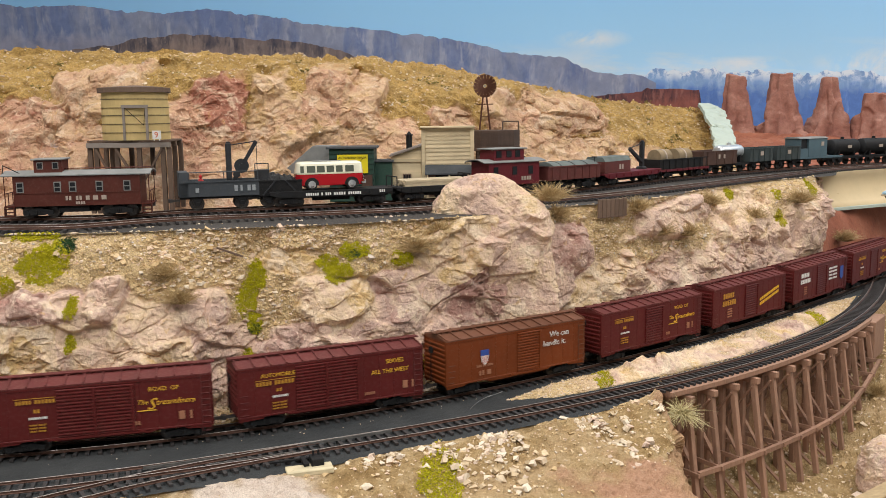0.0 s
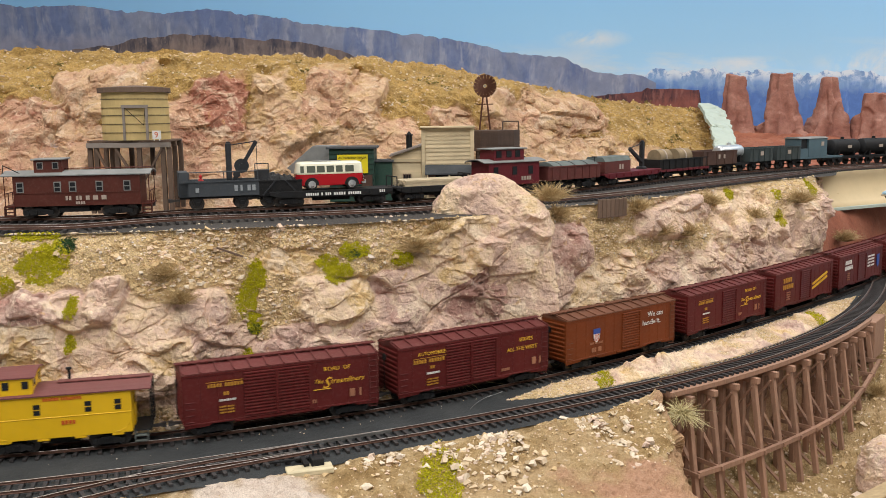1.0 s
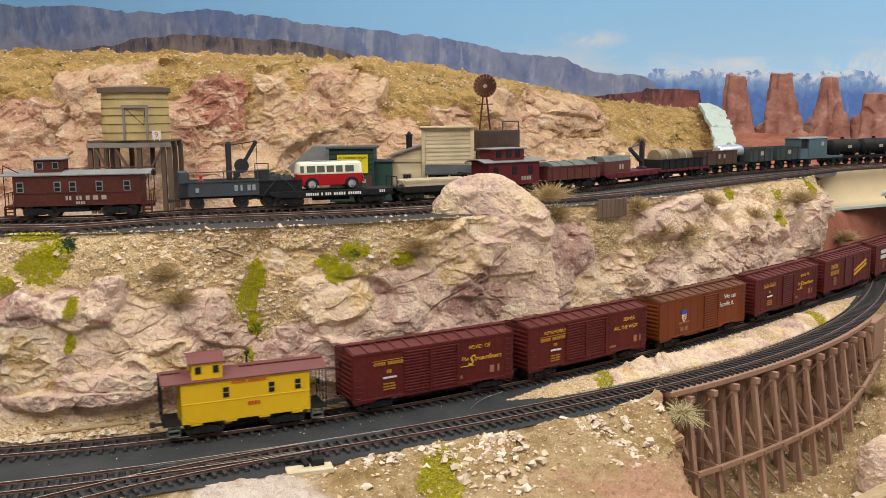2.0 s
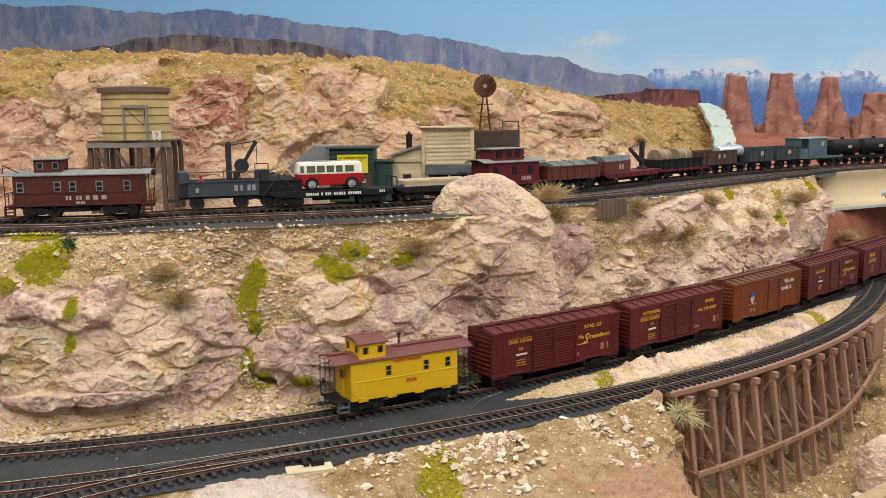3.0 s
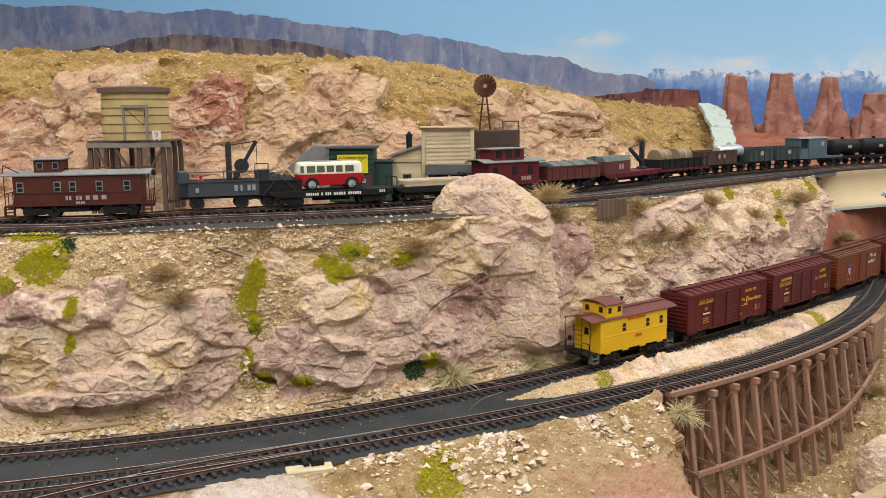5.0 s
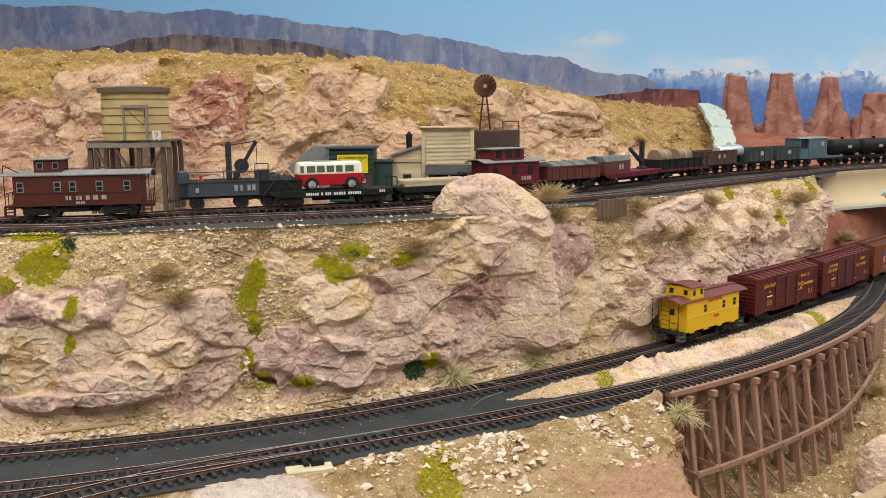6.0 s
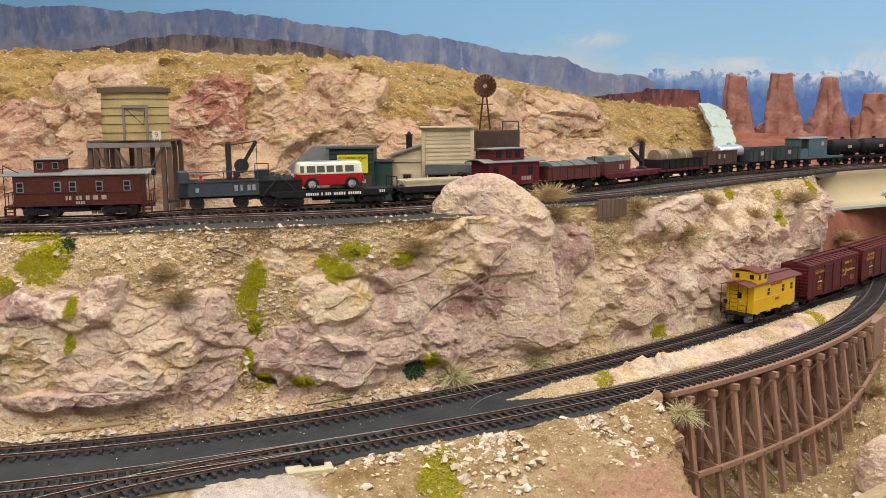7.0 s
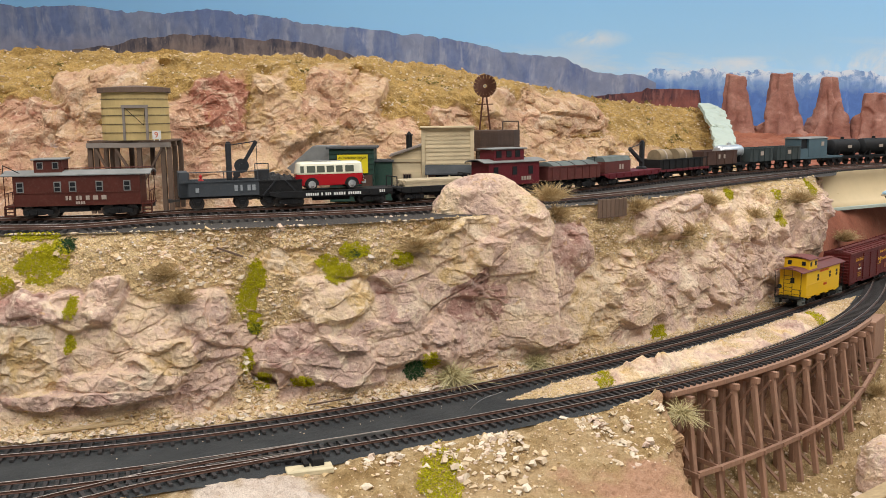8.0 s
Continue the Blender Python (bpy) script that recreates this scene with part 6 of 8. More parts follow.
def narrow_caboose(x, L):
    root = thing("red_caboose", "dark crimson caboose with grey roof behind the boulder", "caboose", on_upper(x))
    W, z1 = 0.030, 0.0345
    part("body", Geo().box(0, 0, 0.0105, L * 0.82, W, z1 - 0.0105), CRIMSON, root, bevel=0.0003)
    arc = [(-0.0168 + 0.0336 * i / 8, z1 + 0.003 * (1 - (i / 4 - 1) ** 2)) for i in range(9)]
    part("roof", Geo().prism(arc + [(y, q - 0.0008) for y, q in arc[::-1]], -L / 2, L / 2, "x"), GREYROOF, root)
    cup = part("cupola", Geo().box(-L * 0.06, 0, z1 + 0.001, L * 0.48, W - 0.006, 0.0115), CRIMSON, root)
    part("cupola_roof", Geo().box(-L * 0.06, 0, z1 + 0.0125, L * 0.56, W - 0.003, 0.0014), GREYROOF, cup, bevel=0.0003)
    for k in (-0.2, -0.04, 0.1):
        part("cupola_window", Geo().box(k * L - 0.002, -(W - 0.006) / 2, z1 + 0.0045, 0.0065, 0.0008, 0.0068), DARKWIN_SHADE, cup)
    for k in (-0.3, 0.0, 0.26):
        part("window", Geo().box(k * L, -W / 2, 0.0210, 0.0060, 0.0008, 0.0085), DARKWIN_SHADE, root)
    bars([0.014], 0.0040, L * 0.10, -W / 2 - 0.0005, 0.0150, FADED_W, root)
    bogies(root, L * 0.86)
    return root


narrow_caboose(*(0.0667, 0.0821))


def covered_gondola(x, L, mat, label, load):
    root = thing("gondola", label, "wagon", on_upper(x))
    b = open_body(root, L, 0.0120, 0.0270, mat, 0.031, 7)
    if load:
        n = 8
        arc = [(-0.0150 + 0.030 * i / n, 0.0272 + 0.0042 * (1 - (2 * i / n - 1) ** 2)) for i in range(n + 1)]
        tarp = thing("tarpaulin", "grey-green tarpaulin stretched over a gondola load", "tarpaulin", on_upper(x))
        part("cloth", Geo().prism(arc + [(0.0150, 0.0268), (-0.0150, 0.0268)], -L * load, L * 0.47, "x"), DUSTY, tarp)
        for k in (-0.25, 0, 0.25):
            part("rope", Geo().prism([(y, z + 0.0004) for y, z in arc] + [(y, z - 0.0003) for y, z in arc[::-1]], k * L - 0.0004, k * L + 0.0004, "x"), BLACK, tarp)
    part("brake_staff", Geo().rod((L / 2 - 0.004, -0.010, 0.020), (L / 2 - 0.004, -0.010, 0.0345), 0.0005, n=5).rod((L / 2 - 0.004, -0.010, 0.0340), (L / 2 - 0.004, -0.010, 0.0350), 0.0032, n=10), BLACK, root)
    bogies(root, L, 0.0080)
    return root


DUSTY = paint("grey_green_cloth", (0.13, 0.15, 0.14), 0.85, 0, 0.2, 80)
OXIDE2 = paint("brown_red_paint", (0.12, 0.035, 0.030), 0.6, 0, 0.2, 60)
covered_gondola(*(0.1357, 0.0829), OXIDE2, "brown-red gondola under a grey tarpaulin", 0.40)
xr, lr = (0.2156, 0.1283)
flat_car(xr, lr, CRIMSON, "crimson flat car with a small derrick", False)
bx2 = thing("tool_crate", "brown-red low crate with pale panels on the crimson flat car", "crate", on_upper(xr) @ pose(-lr * 0.26, 0, 0.0147))
part("box", Geo().box(0, 0, 0, lr * 0.44, 0.027, 0.0135), OXIDE2, bx2, bevel=0.0004)
part("panel", Geo().box(0.004, -0.0137, 0.004, 0.0035, 0.0006, 0.0055), FADED_W, bx2)
part("panel", Geo().box(0.0095, -0.0137, 0.004, 0.0035, 0.0006, 0.0055), FADED_W, bx2)
part("cover", Geo().prism([(-0.0138, 0.0135), (0.0138, 0.0135), (0.010, 0.0185), (-0.010, 0.0185)], -lr * 0.22, lr * 0.22, "x"), DUSTY, bx2)
crane("derrick", on_upper(0.245, 0.01) @ pose(0, 0, 0.0147, 0, 0, 180), 0.033, 0.030, 0.026, "black derrick with a low jib on the crimson flat car", False)


def loaded_wagon(x, L):
    root = thing("stone_wagon", "dark brown drop-side wagon with rounded tan loads", "wagon", on_upper(x))
    open_body(root, L, 0.0125, 0.0250, BLACK, 0.031, 8)
    g = Geo()
    for k in range(9):
        a = -L / 2 + k * L / 9
        g.prism([(a, 0.0125), (a + L / 9, 0.0125), (a + L / 9 - 0.001, 0.0095), (a + 0.001, 0.0095)], -0.0165, -0.0150)
    part("fringe_sill", g, CRIMSON, root)
    bogies(root, L, 0.0080)
    for k, w in ((-0.27, 0.013), (0.12, 0.015)):
        ld = thing("cable_drum", "tan wrapped drum lying in a wagon", "drum", on_upper(x, 0.02) @ pose(k * L, 0, 0.0139))
        part("roll", Geo().rod((-w, 0.002, 0.0125), (w, 0.002, 0.0125), 0.0104, n=16), CANVAS, ld, flat=False)
        part("band", Geo().rod((-0.0012, 0.002, 0.0125), (0.0012, 0.002, 0.0125), 0.0108, n=16), FADED_W, ld)


loaded_wagon(*(0.2997, 0.1126))


def box_wagon(x, L, z1, mat, label, plates=((0.25, 0.004), )):
    root = thing("open_wagon", label, "wagon", on_upper(x, 0.01))
    open_body(root, L, 0.0130, z1, mat, 0.031, 4)
    for k, w in plates:
        part("number_plate", Geo().box((k - 0.5) * L, -0.0162, z1 - 0.0105, w, 0.0006, 0.0055), FADED_W, root)
    four_wheel(root, L)
    return root


box_wagon(*(0.3623, 0.0805), 0.0315, BROWN, "dark brown planked open wagon with number plates", ((0.45, 0.004), (0.6, 0.004)))


def tank_wagon(x, L, mat, label, r=0.0105, z=0.0275, straps=True):
    root = thing("tank_wagon", label, "wagon", on_upper(x, 0.01))
    h = L * 0.46
    prof = [(r * 0.25, -h), (r * 0.75, -h + 0.0012), (r * 0.96, -h + 0.0035), (r, -h + 0.006), (r, h - 0.006), (r * 0.96, h - 0.0035), (r * 0.75, h - 0.0012), (r * 0.25, h)]
    part("tank", Geo().lathe(prof, 24, (0, 0, z), "x"), mat, root, flat=False)
    part("filler", Geo().rod((0, 0, z + r - 0.001), (0, 0, z + r + 0.0032), 0.0028, 0.0026, 12), mat, root)
    for k in (-0.55, 0.55):
        part("saddle", Geo().box(k * h, 0, 0.0130, 0.003, 0.020, z - 0.0130 - r * 0.5), BLACK, root)
    if straps:
        for s in (-1, 1):
            part("stay_wire", Geo().rod((-h, s * 0.011, 0.0140), (0, s * 0.004, z + r), 0.0005, n=5).rod((h, s * 0.011, 0.0140), (0, s * 0.004, z + r), 0.0005, n=5), BLACK, root)
        part("tank_plate", Geo().box(h * 0.1, -r - 0.0002, z - 0.002, 0.008, 0.0008, 0.0045), FADED_W, root)
    part("deck", Geo().box(0, 0, 0.0125, L, 0.026, 0.0012), BLACK, root)
    four_wheel(root, L)
    return root


tank_wagon(*(0.3948, 0.0623), SILVER, "silver tank wagon on a black frame", 0.0090, 0.0285, False)
box_wagon(*(0.4402, 0.054), 0.0320, DKGREEN, "dark grey-green open mineral wagon", ((0.5, 0.007),))
box_wagon(*(0.494, 0.056), 0.0320, DKGREEN, "dark grey-green open mineral wagon", ((0.5, 0.007),))


def brake_van(x, L):
    root = thing("brake_van", "blue-grey brake van with open veranda and low deck", "wagon", on_upper(x, 0.01))
    part("deck", Geo().box(0, 0, 0.0125, L, 0.028, 0.0030), BLUEGREY, root)
    b = part("cabin", Geo().box(-L * 0.10, 0, 0.0155, L * 0.42, 0.028, 0.0265), BLUEGREY, root, bevel=0.0003)
    part("veranda", Geo().box(-L * 0.41, 0, 0.0155, L * 0.18, 0.028, 0.0120).box(-L * 0.49, 0, 0.0155, 0.0012, 0.028, 0.0265), BLUEGREY, root)
    # solid near-black block painted in for the shade inside the open veranda
    part("veranda_shade", Geo().box(-L * 0.40, 0, 0.0275, L * 0.17, 0.022, 0.0135), DARKWIN_SHADE, root)
    part("roof", Geo().prism([(-0.0150, 0.0420), (0.0150, 0.0420), (0.009, 0.0442), (-0.009, 0.0442)], -L * 0.52, L * 0.13, "x"), GREYROOF, root)
    part("label_plate", Geo().box(0.0, -0.0142, 0.031, 0.006, 0.0006, 0.006), FADED_W, root)
    four_wheel(root, L)
    return root


brake_van(*(0.5621, 0.0996))
tank_wagon(*(0.6168, 0.0677), BLACK, "black tank wagon with stay wires", 0.0118, 0.0275)
tank_wagon(*(0.6795, 0.0697), BLACK, "black tank wagon with stay wires", 0.0118, 0.0275)

# ---- buildings behind the upper tracks ----
TANK_WOOD = paint("ochre_tank_staves", (0.56, 0.41, 0.18), 0.75, 0, 0.12, 60)
OLD_WOOD = timber("dark_weathered_wood", (0.14, 0.088, 0.060), 40, "z")
BEIGE = timber("cream_clapboard", (0.60, 0.48, 0.30), 18, "x")
GREEN = paint("dark_green_siding", (0.028, 0.065, 0.048), 0.65, 0, 0.15, 50)
SIGN_Y = paint("sign_yellow", (0.75, 0.60, 0.02), 0.45, 0, 0.05, 50, dusty=0.0)
TARROOF = paint("tar_roof", (0.06, 0.065, 0.07), 0.8, 0, 0.2, 50)
DARKWOOD = timber("brown_tank_wood", (0.085, 0.052, 0.038), 40, "z")

# water tank on its timber tower
cx, cw, zb, ch = (-0.2968, 0.0761, 0.142, 0.0636)
tx, tw, tz, th = (-0.2959, 0.0625, 0.2087, 0.0447)
wt = thing("water_tower", "ochre stave water tank on a dark timber tower", "water tower", pose(cx, 0.885, 0, 0, 0, 4))
D = 0.056
for ax in (-0.5, -0.42, -0.16, 0.12, 0.42, 0.5):
    for ay in (-0.45, 0.45):
        part("post", Geo().box(ax * cw * 0.96, ay * D, UP - 0.006, 0.0042, 0.0042, zb + ch - UP + 0.004), OLD_WOOD, wt, bevel=0.0003)
for a, b in ((-0.40, -0.16), (-0.16, 0.12), (0.40, 0.12)):
    part("brace", Geo().beam((a * cw, -0.45 * D - 0.003, zb + ch - 0.006), (b * cw, -0.45 * D - 0.003, zb + ch - 0.042), 0.0018, 0.0036, (0, 1, 0)), OLD_WOOD, wt)
for ay in (-0.45, 0.0, 0.45):
    part("floor_beam", Geo().box(0, ay * D, zb + ch - 0.005, cw, 0.0045, 0.0052), OLD_WOOD, wt, bevel=0.0003)
for k in range(16):
    part("floor_plank", Geo().box(-cw / 2 + (k + 0.5) * cw / 16, 0, zb + ch + 0.0003, cw / 16 - 0.0004, D * 1.04, 0.0016), OLD_WOOD, wt)
part("front_sill", Geo().box(0, -D * 0.51, zb + ch - 0.0048, cw * 1.02, 0.002, 0.0046), GREYTIMBER := timber("grey_timber", (0.24, 0.20, 0.17), 30, "x"), wt)
tr = tw / 2
zt = zb + ch + 0.002
ox = tx - cx
tank = part("tank", Geo().lathe([(tr * 1.0, zt), (tr * 0.97, zt + th)], 40, (ox, 0, 0)), TANK_WOOD, wt, "ochre wooden staves", flat=False)
for k in range(44):
    a = k * 6.2832 / 44
    part("stave", Geo().beam((ox + math.cos(a) * tr * 1.0, math.sin(a) * tr * 1.0, zt), (ox + math.cos(a) * tr * 0.97, math.sin(a) * tr * 0.97, zt + th), tr * 0.138, 0.0005, (math.cos(a), math.sin(a), 0)), TANK_WOOD, tank)
for k in (0.16, 0.34, 0.52, 0.68, 0.86):
    r = tr * (1.0 - 0.03 * k) + 0.0007
    part("hoop", Geo().lathe([(r, zt + th * k - 0.00018), (r + 0.0003, zt + th * k - 0.00018), (r + 0.0003, zt + th * k + 0.00018), (r, zt + th * k + 0.00018)], 40, (ox, 0, 0)), IRON, tank)
part("roof", Geo().lathe([(tr * 1.10, zt + th), (tr * 1.10, zt + th + 0.0045), (tr * 0.4, zt + th + 0.0065), (0.004, zt + th + 0.007)], 14, (ox, 0, 0)), OLD_WOOD, wt)
fx = -0.2884 - cx
g = Geo().box(-0.0105, 0, 0, 0.0022, 0.0022, 0.032).box(0.0105, 0, 0, 0.0022, 0.0022, 0.032).box(0, 0, 0.030, 0.0245, 0.0026, 0.0028)
part("spout_frame", g, GREYTIMBER, wt, m=pose(fx, -tr * 1.02, zt))
part("spout_rope", Geo().rod((-0.009, 0, 0.030), (0.008, -0.001, 0.014), 0.0003, n=5).rod((0.008, -0.001, 0.014), (0.0095, 0, 0.030), 0.0003, n=5), BLACK, wt, m=pose(fx, -tr * 1.04, zt))
nb = thing("number_sign", "small white board with a red numeral nine", "sign", pose(-0.2658, 0.850, zt - 0.0004))
part("board", Geo().box(0, 0, 0.0015, 0.0078, 0.0008, 0.0078).box(-0.0025, 0, 0, 0.0008, 0.0008, 0.002).box(0.0025, 0, 0, 0.0008, 0.0008, 0.002), WHITE, nb)
letters("9", 0.0058, -0.0022, -0.0006, 0.0026, REDLET, nb, "numeral")

# green store with a yellow sign, grey lean-to roof beside it
Yg = 0.945
gx, gw, gz0, gh = (-0.0943, 0.0466, 0.1463, 0.0476)
st = thing("green_store", "small dark green store with a yellow dealer sign", "building", pose(gx, Yg, 0))
part("wall", Geo().box(0, 0.022, UP - 0.006, gw, 0.044, gz0 + gh - UP + 0.006), GREEN, st, bevel=0.0004)
g = Geo()
for k in range(11):
    g.box(0, -0.0004, UP + k * 0.0055, gw, 0.0008, 0.0003)
part("siding_joint", g, BLACK, st)
part("roof", Geo().box(0, 0.022, gz0 + gh, gw + 0.006, 0.050, 0.0022), TARROOF, st, bevel=0.0004)
sx, sw, sz, sh = (-0.0931, 0.0318, 0.1688, 0.0193)
sg = part("sign", Geo().box(sx - gx, -0.0012, sz, sw, 0.0012, sh), SIGN_Y, st, "bright yellow painted sign")
letters("AUTHORIZED DEALER", 0.0021, sx - gx, -0.0020, sz + sh - 0.0040, BLACK, sg, "sign_words", centre=True)
pts = [(-0.010 + 0.0026 * k, 0.0062 + 0.0026 * ((k * 7) % 3) + 0.0005 * k) for k in range(9)]
g = Geo()
for p, q in zip(pts[:-1], pts[1:]):
    g.beam((sx - gx + p[0], -0.0021, sz + p[1]), (sx - gx + q[0], -0.0021, sz + q[1]), 0.0004, 0.0009, (0, 1, 0))
part("sign_flourish", g, BLACK, sg)
letters("SHELLS", 0.0024, sx - gx + sw * 0.20, -0.0020, sz + 0.0022, REDLET, sg, "sign_words", centre=True)
wx, ww, wz, wh = (-0.063, 0.0203, 0.145, 0.0346)
part("wing", Geo().box(wx - gx, 0.026, UP - 0.006, ww, 0.034, wz + wh - UP + 0.006), GREEN, st, bevel=0.0004)
part("wing_roof", Geo().box(wx - gx, 0.026, wz + wh, ww + 0.004, 0.038, 0.0018), TARROOF, st)
part("door", Geo().box(-0.0784 - gx, -0.0008, UP, 0.011, 0.0014, 0.022), BROWN, st)
lx0, lz0 = -0.1795, 0.1637
lx1, lz1 = -0.1254, 0.1963
sd = thing("grey_shed", "shed with a steep grey roof beside the green store", "building", pose(0, 0.99, 0))
part("roof", Geo().prism([(lx0, lz0), (lx1 - 0.014, lz1), (lx1 + 0.012, lz1), (lx1 + 0.012, lz0 - 0.01), (lx0, lz0 - 0.004)], -0.008, 0.03), GREYROOF, sd, bevel=0.0005)
part("wall", Geo().box((lx0 + lx1) / 2 + 0.012, 0.012, UP - 0.006, (lx1 - lx0) * 0.78, 0.03, lz0 - UP + 0.004), OLD_WOOD, sd)

# cream store with a false front, awning, lean-to and stove pipe
Yc = 0.965
fx, fw, fz, fh = (0.006, 0.0552, 0.1705, 0.0436)
cs = thing("cream_store", "cream clapboard store with tall false front and awning", "building", pose(fx, Yc, 0))
part("front_wall", Geo().box(0, 0.003, UP - 0.006, fw, 0.006, fz + fh - UP + 0.006), BEIGE, cs)
for k in range(15):
    z = fz + fh - 0.004 - k * 0.0042
    part("clapboard", Geo().prism([(-0.0012, z - 0.0040), (0.0, z - 0.0040), (0.0, z), (-0.0004, z)], -fw / 2 + 0.004, fw / 2 - 0.003, "x"), BEIGE, cs)
for x in (-fw / 2 + 0.002, fw / 2 - 0.0015):
    part("corner_board", Geo().box(x, -0.0010, UP - 0.004, 0.0042, 0.0022, fz + fh - UP + 0.004), BEIGE, cs, bevel=0.0003)
part("cornice", Geo().box(0, -0.0015, fz + fh, fw + 0.003, 0.009, 0.0022), BEIGE, cs, bevel=0.0005)
part("side_wall", Geo().box(0, 0.030, UP - 0.006, fw * 0.94, 0.048, fz + fh * 0.72 - UP), BEIGE, cs)
ax, aw, az, ah = (0.0075, 0.0509, 0.1673, 0.0082)
part("awning", Geo().add([(ax - fx - aw / 2, -0.018, az), (ax - fx + aw / 2, -0.018, az), (ax - fx + aw / 2, -0.001, az + ah), (ax - fx - aw / 2, -0.001, az + ah),
                          (ax - fx - aw / 2, -0.018, az - 0.0014), (ax - fx + aw / 2, -0.018, az - 0.0014), (ax - fx + aw / 2, -0.001, az + ah - 0.0014), (ax - fx - aw / 2, -0.001, az + ah - 0.0014)],
                         [(0, 1, 2, 3), (7, 6, 5, 4), (0, 4, 5, 1), (1, 5, 6, 2), (2, 6, 7, 3), (3, 7, 4, 0)]), TARROOF, cs)
for x in (-0.45, 0.0, 0.45):
    part("awning_post", Geo().box(ax - fx + x * aw, -0.0170, UP - 0.005, 0.0016, 0.0016, az - UP + 0.005), BEIGE, cs)
part("shop_window", Geo().box(0.004, -0.0014, UP + 0.006, 0.034, 0.0012, 0.015), DARKWIN_SHADE, cs)
part("porch_shadow_door", Geo().box(-0.018, -0.0014, UP - 0.002, 0.010, 0.0012, 0.023), BROWN, cs)
vx, vw, vz, vh = (-0.0379, 0.0319, 0.1469, 0.0385)
lt = part("lean_to", Geo().prism([(vx - fx - vw / 2, UP - 0.006), (vx - fx + vw / 2, UP - 0.006), (vx - fx + vw / 2, vz + vh + 0.0095), (vx - fx - vw / 2, vz + vh - 0.001)], 0.002, 0.040), BEIGE, cs)
part("lean_to_roof", Geo().add([(vx - fx - vw / 2 - 0.002, -0.003, vz + vh - 0.001), (vx - fx + vw / 2, -0.003, vz + vh + 0.0100), (vx - fx + vw / 2, 0.044, vz + vh + 0.0100), (vx - fx - vw / 2 - 0.002, 0.044, vz + vh - 0.001),
                                (vx - fx - vw / 2 - 0.002, -0.003, vz + vh + 0.001), (vx - fx + vw / 2, -0.003, vz + vh + 0.0120), (vx - fx + vw / 2, 0.044, vz + vh + 0.0120), (vx - fx - vw / 2 - 0.002, 0.044, vz + vh + 0.001)],
                               [(0, 1, 2, 3), (7, 6, 5, 4), (0, 4, 5, 1), (1, 5, 6, 2), (2, 6, 7, 3), (3, 7, 4, 0)]), GREYTIMBER, lt)
part("cross_trim", Geo().box(vx - fx, 0.0010, vz + vh - 0.0065, vw, 0.0016, 0.0030), BEIGE, lt)
qx, qw, qz, qh = (-0.0374, 0.009, 0.156, 0.0103)
wn = part("lean_to_window", Geo().box(qx - fx, 0.0012, qz, qw, 0.0016, qh), OLD_WOOD, lt)
for k in (-1, 0, 1):
    part("pane", Geo().box(qx - fx + k * qw * 0.28, 0.0004, qz + 0.0012, qw * 0.20, 0.0008, qh - 0.0024), DARKWIN_SHADE, wn)
px_, pw, pz, phh = (-0.0353, 0.0073, 0.1893, 0.0213)
g = Geo().rod((px_ - fx, 0.02, pz - 0.004), (px_ - fx, 0.02, pz + phh - 0.004), pw * 0.45, n=12).rod((px_ - fx, 0.02, pz + phh * 0.80), (px_ - fx, 0.02, pz + phh * 0.86), pw * 0.62, n=12).rod((px_ - fx, 0.02, pz + phh - 0.004), (px_ - fx, 0.02, pz + phh), pw * 0.5, 0.0008, n=12)
part("stove_pipe", g, BLACK, cs)

# hexagonal brown tank on legs, with the windmill behind
hx, hw_, hz, hh = (0.0616, 0.0534, 0.187, 0.0235)
ht = thing("brown_water_tank", "dark brown plank water tank on short legs", "water tower", pose(hx, 1.03, 0))
for k in range(7):
    z = hz + k * hh / 7
    part("tank_board", Geo().lathe([(hw_ / 2, z + 0.0002), (hw_ / 2, z + hh / 7 - 0.0002)], 8, (0, 0, 0)), DARKWOOD, ht)
part("tank_core", Geo().lathe([(hw_ / 2 - 0.0008, hz), (hw_ / 2 - 0.0008, hz + hh - 0.002)], 8, (0, 0, 0)), DARKWOOD, ht)
for a in (0.4, 1.2, 2.0, 2.8, 3.6, 4.4, 5.2, 6.0):
    part("leg", Geo().box(math.cos(a) * hw_ * 0.42, math.sin(a) * hw_ * 0.42, UP - 0.006, 0.0036, 0.0036, hz - UP + 0.006), DARKWOOD, ht)
part("overflow_pipe", Geo().rod((0.006, -0.02, hz + hh), (0.006, -0.02, hz + hh + 0.0095), 0.0009, n=6).rod((0.006, -0.02, hz + hh + 0.0095), (0.0235, -0.02, hz + hh + 0.0095), 0.0009, n=6).rod((0.0235, -0.02, hz + hh + 0.0095), (0.0235, -0.02, hz + hh), 0.0009, n=6), OLD_WOOD, ht)
mx, mw, mz, mh = (0.0508, 0.0263, 0.2473, 0.0266)
wm = thing("windmill", "rust-brown multi-blade wind pump on a lattice tower", "windmill", pose(mx, 1.07, 0))
RUST = paint("rusty_iron", (0.11, 0.045, 0.028), 0.6, 0.3, 0.25, 100)
mzc = mz + mh / 2
zbot = 0.2087 - 0.01
for sx_, sy_ in ((-1, -1), (1, -1), (1, 1), (-1, 1)):
    part("tower_leg", Geo().beam((sx_ * 0.0075, sy_ * 0.0075, zbot), (sx_ * 0.0018, sy_ * 0.0018, mzc - 0.010), 0.0012, 0.0012), RUST, wm)
    part("lower_leg", Geo().box(sx_ * 0.0085, sy_ * 0.0085, UP - 0.006, 0.0016, 0.0016, zbot - UP + 0.007), RUST, wm)
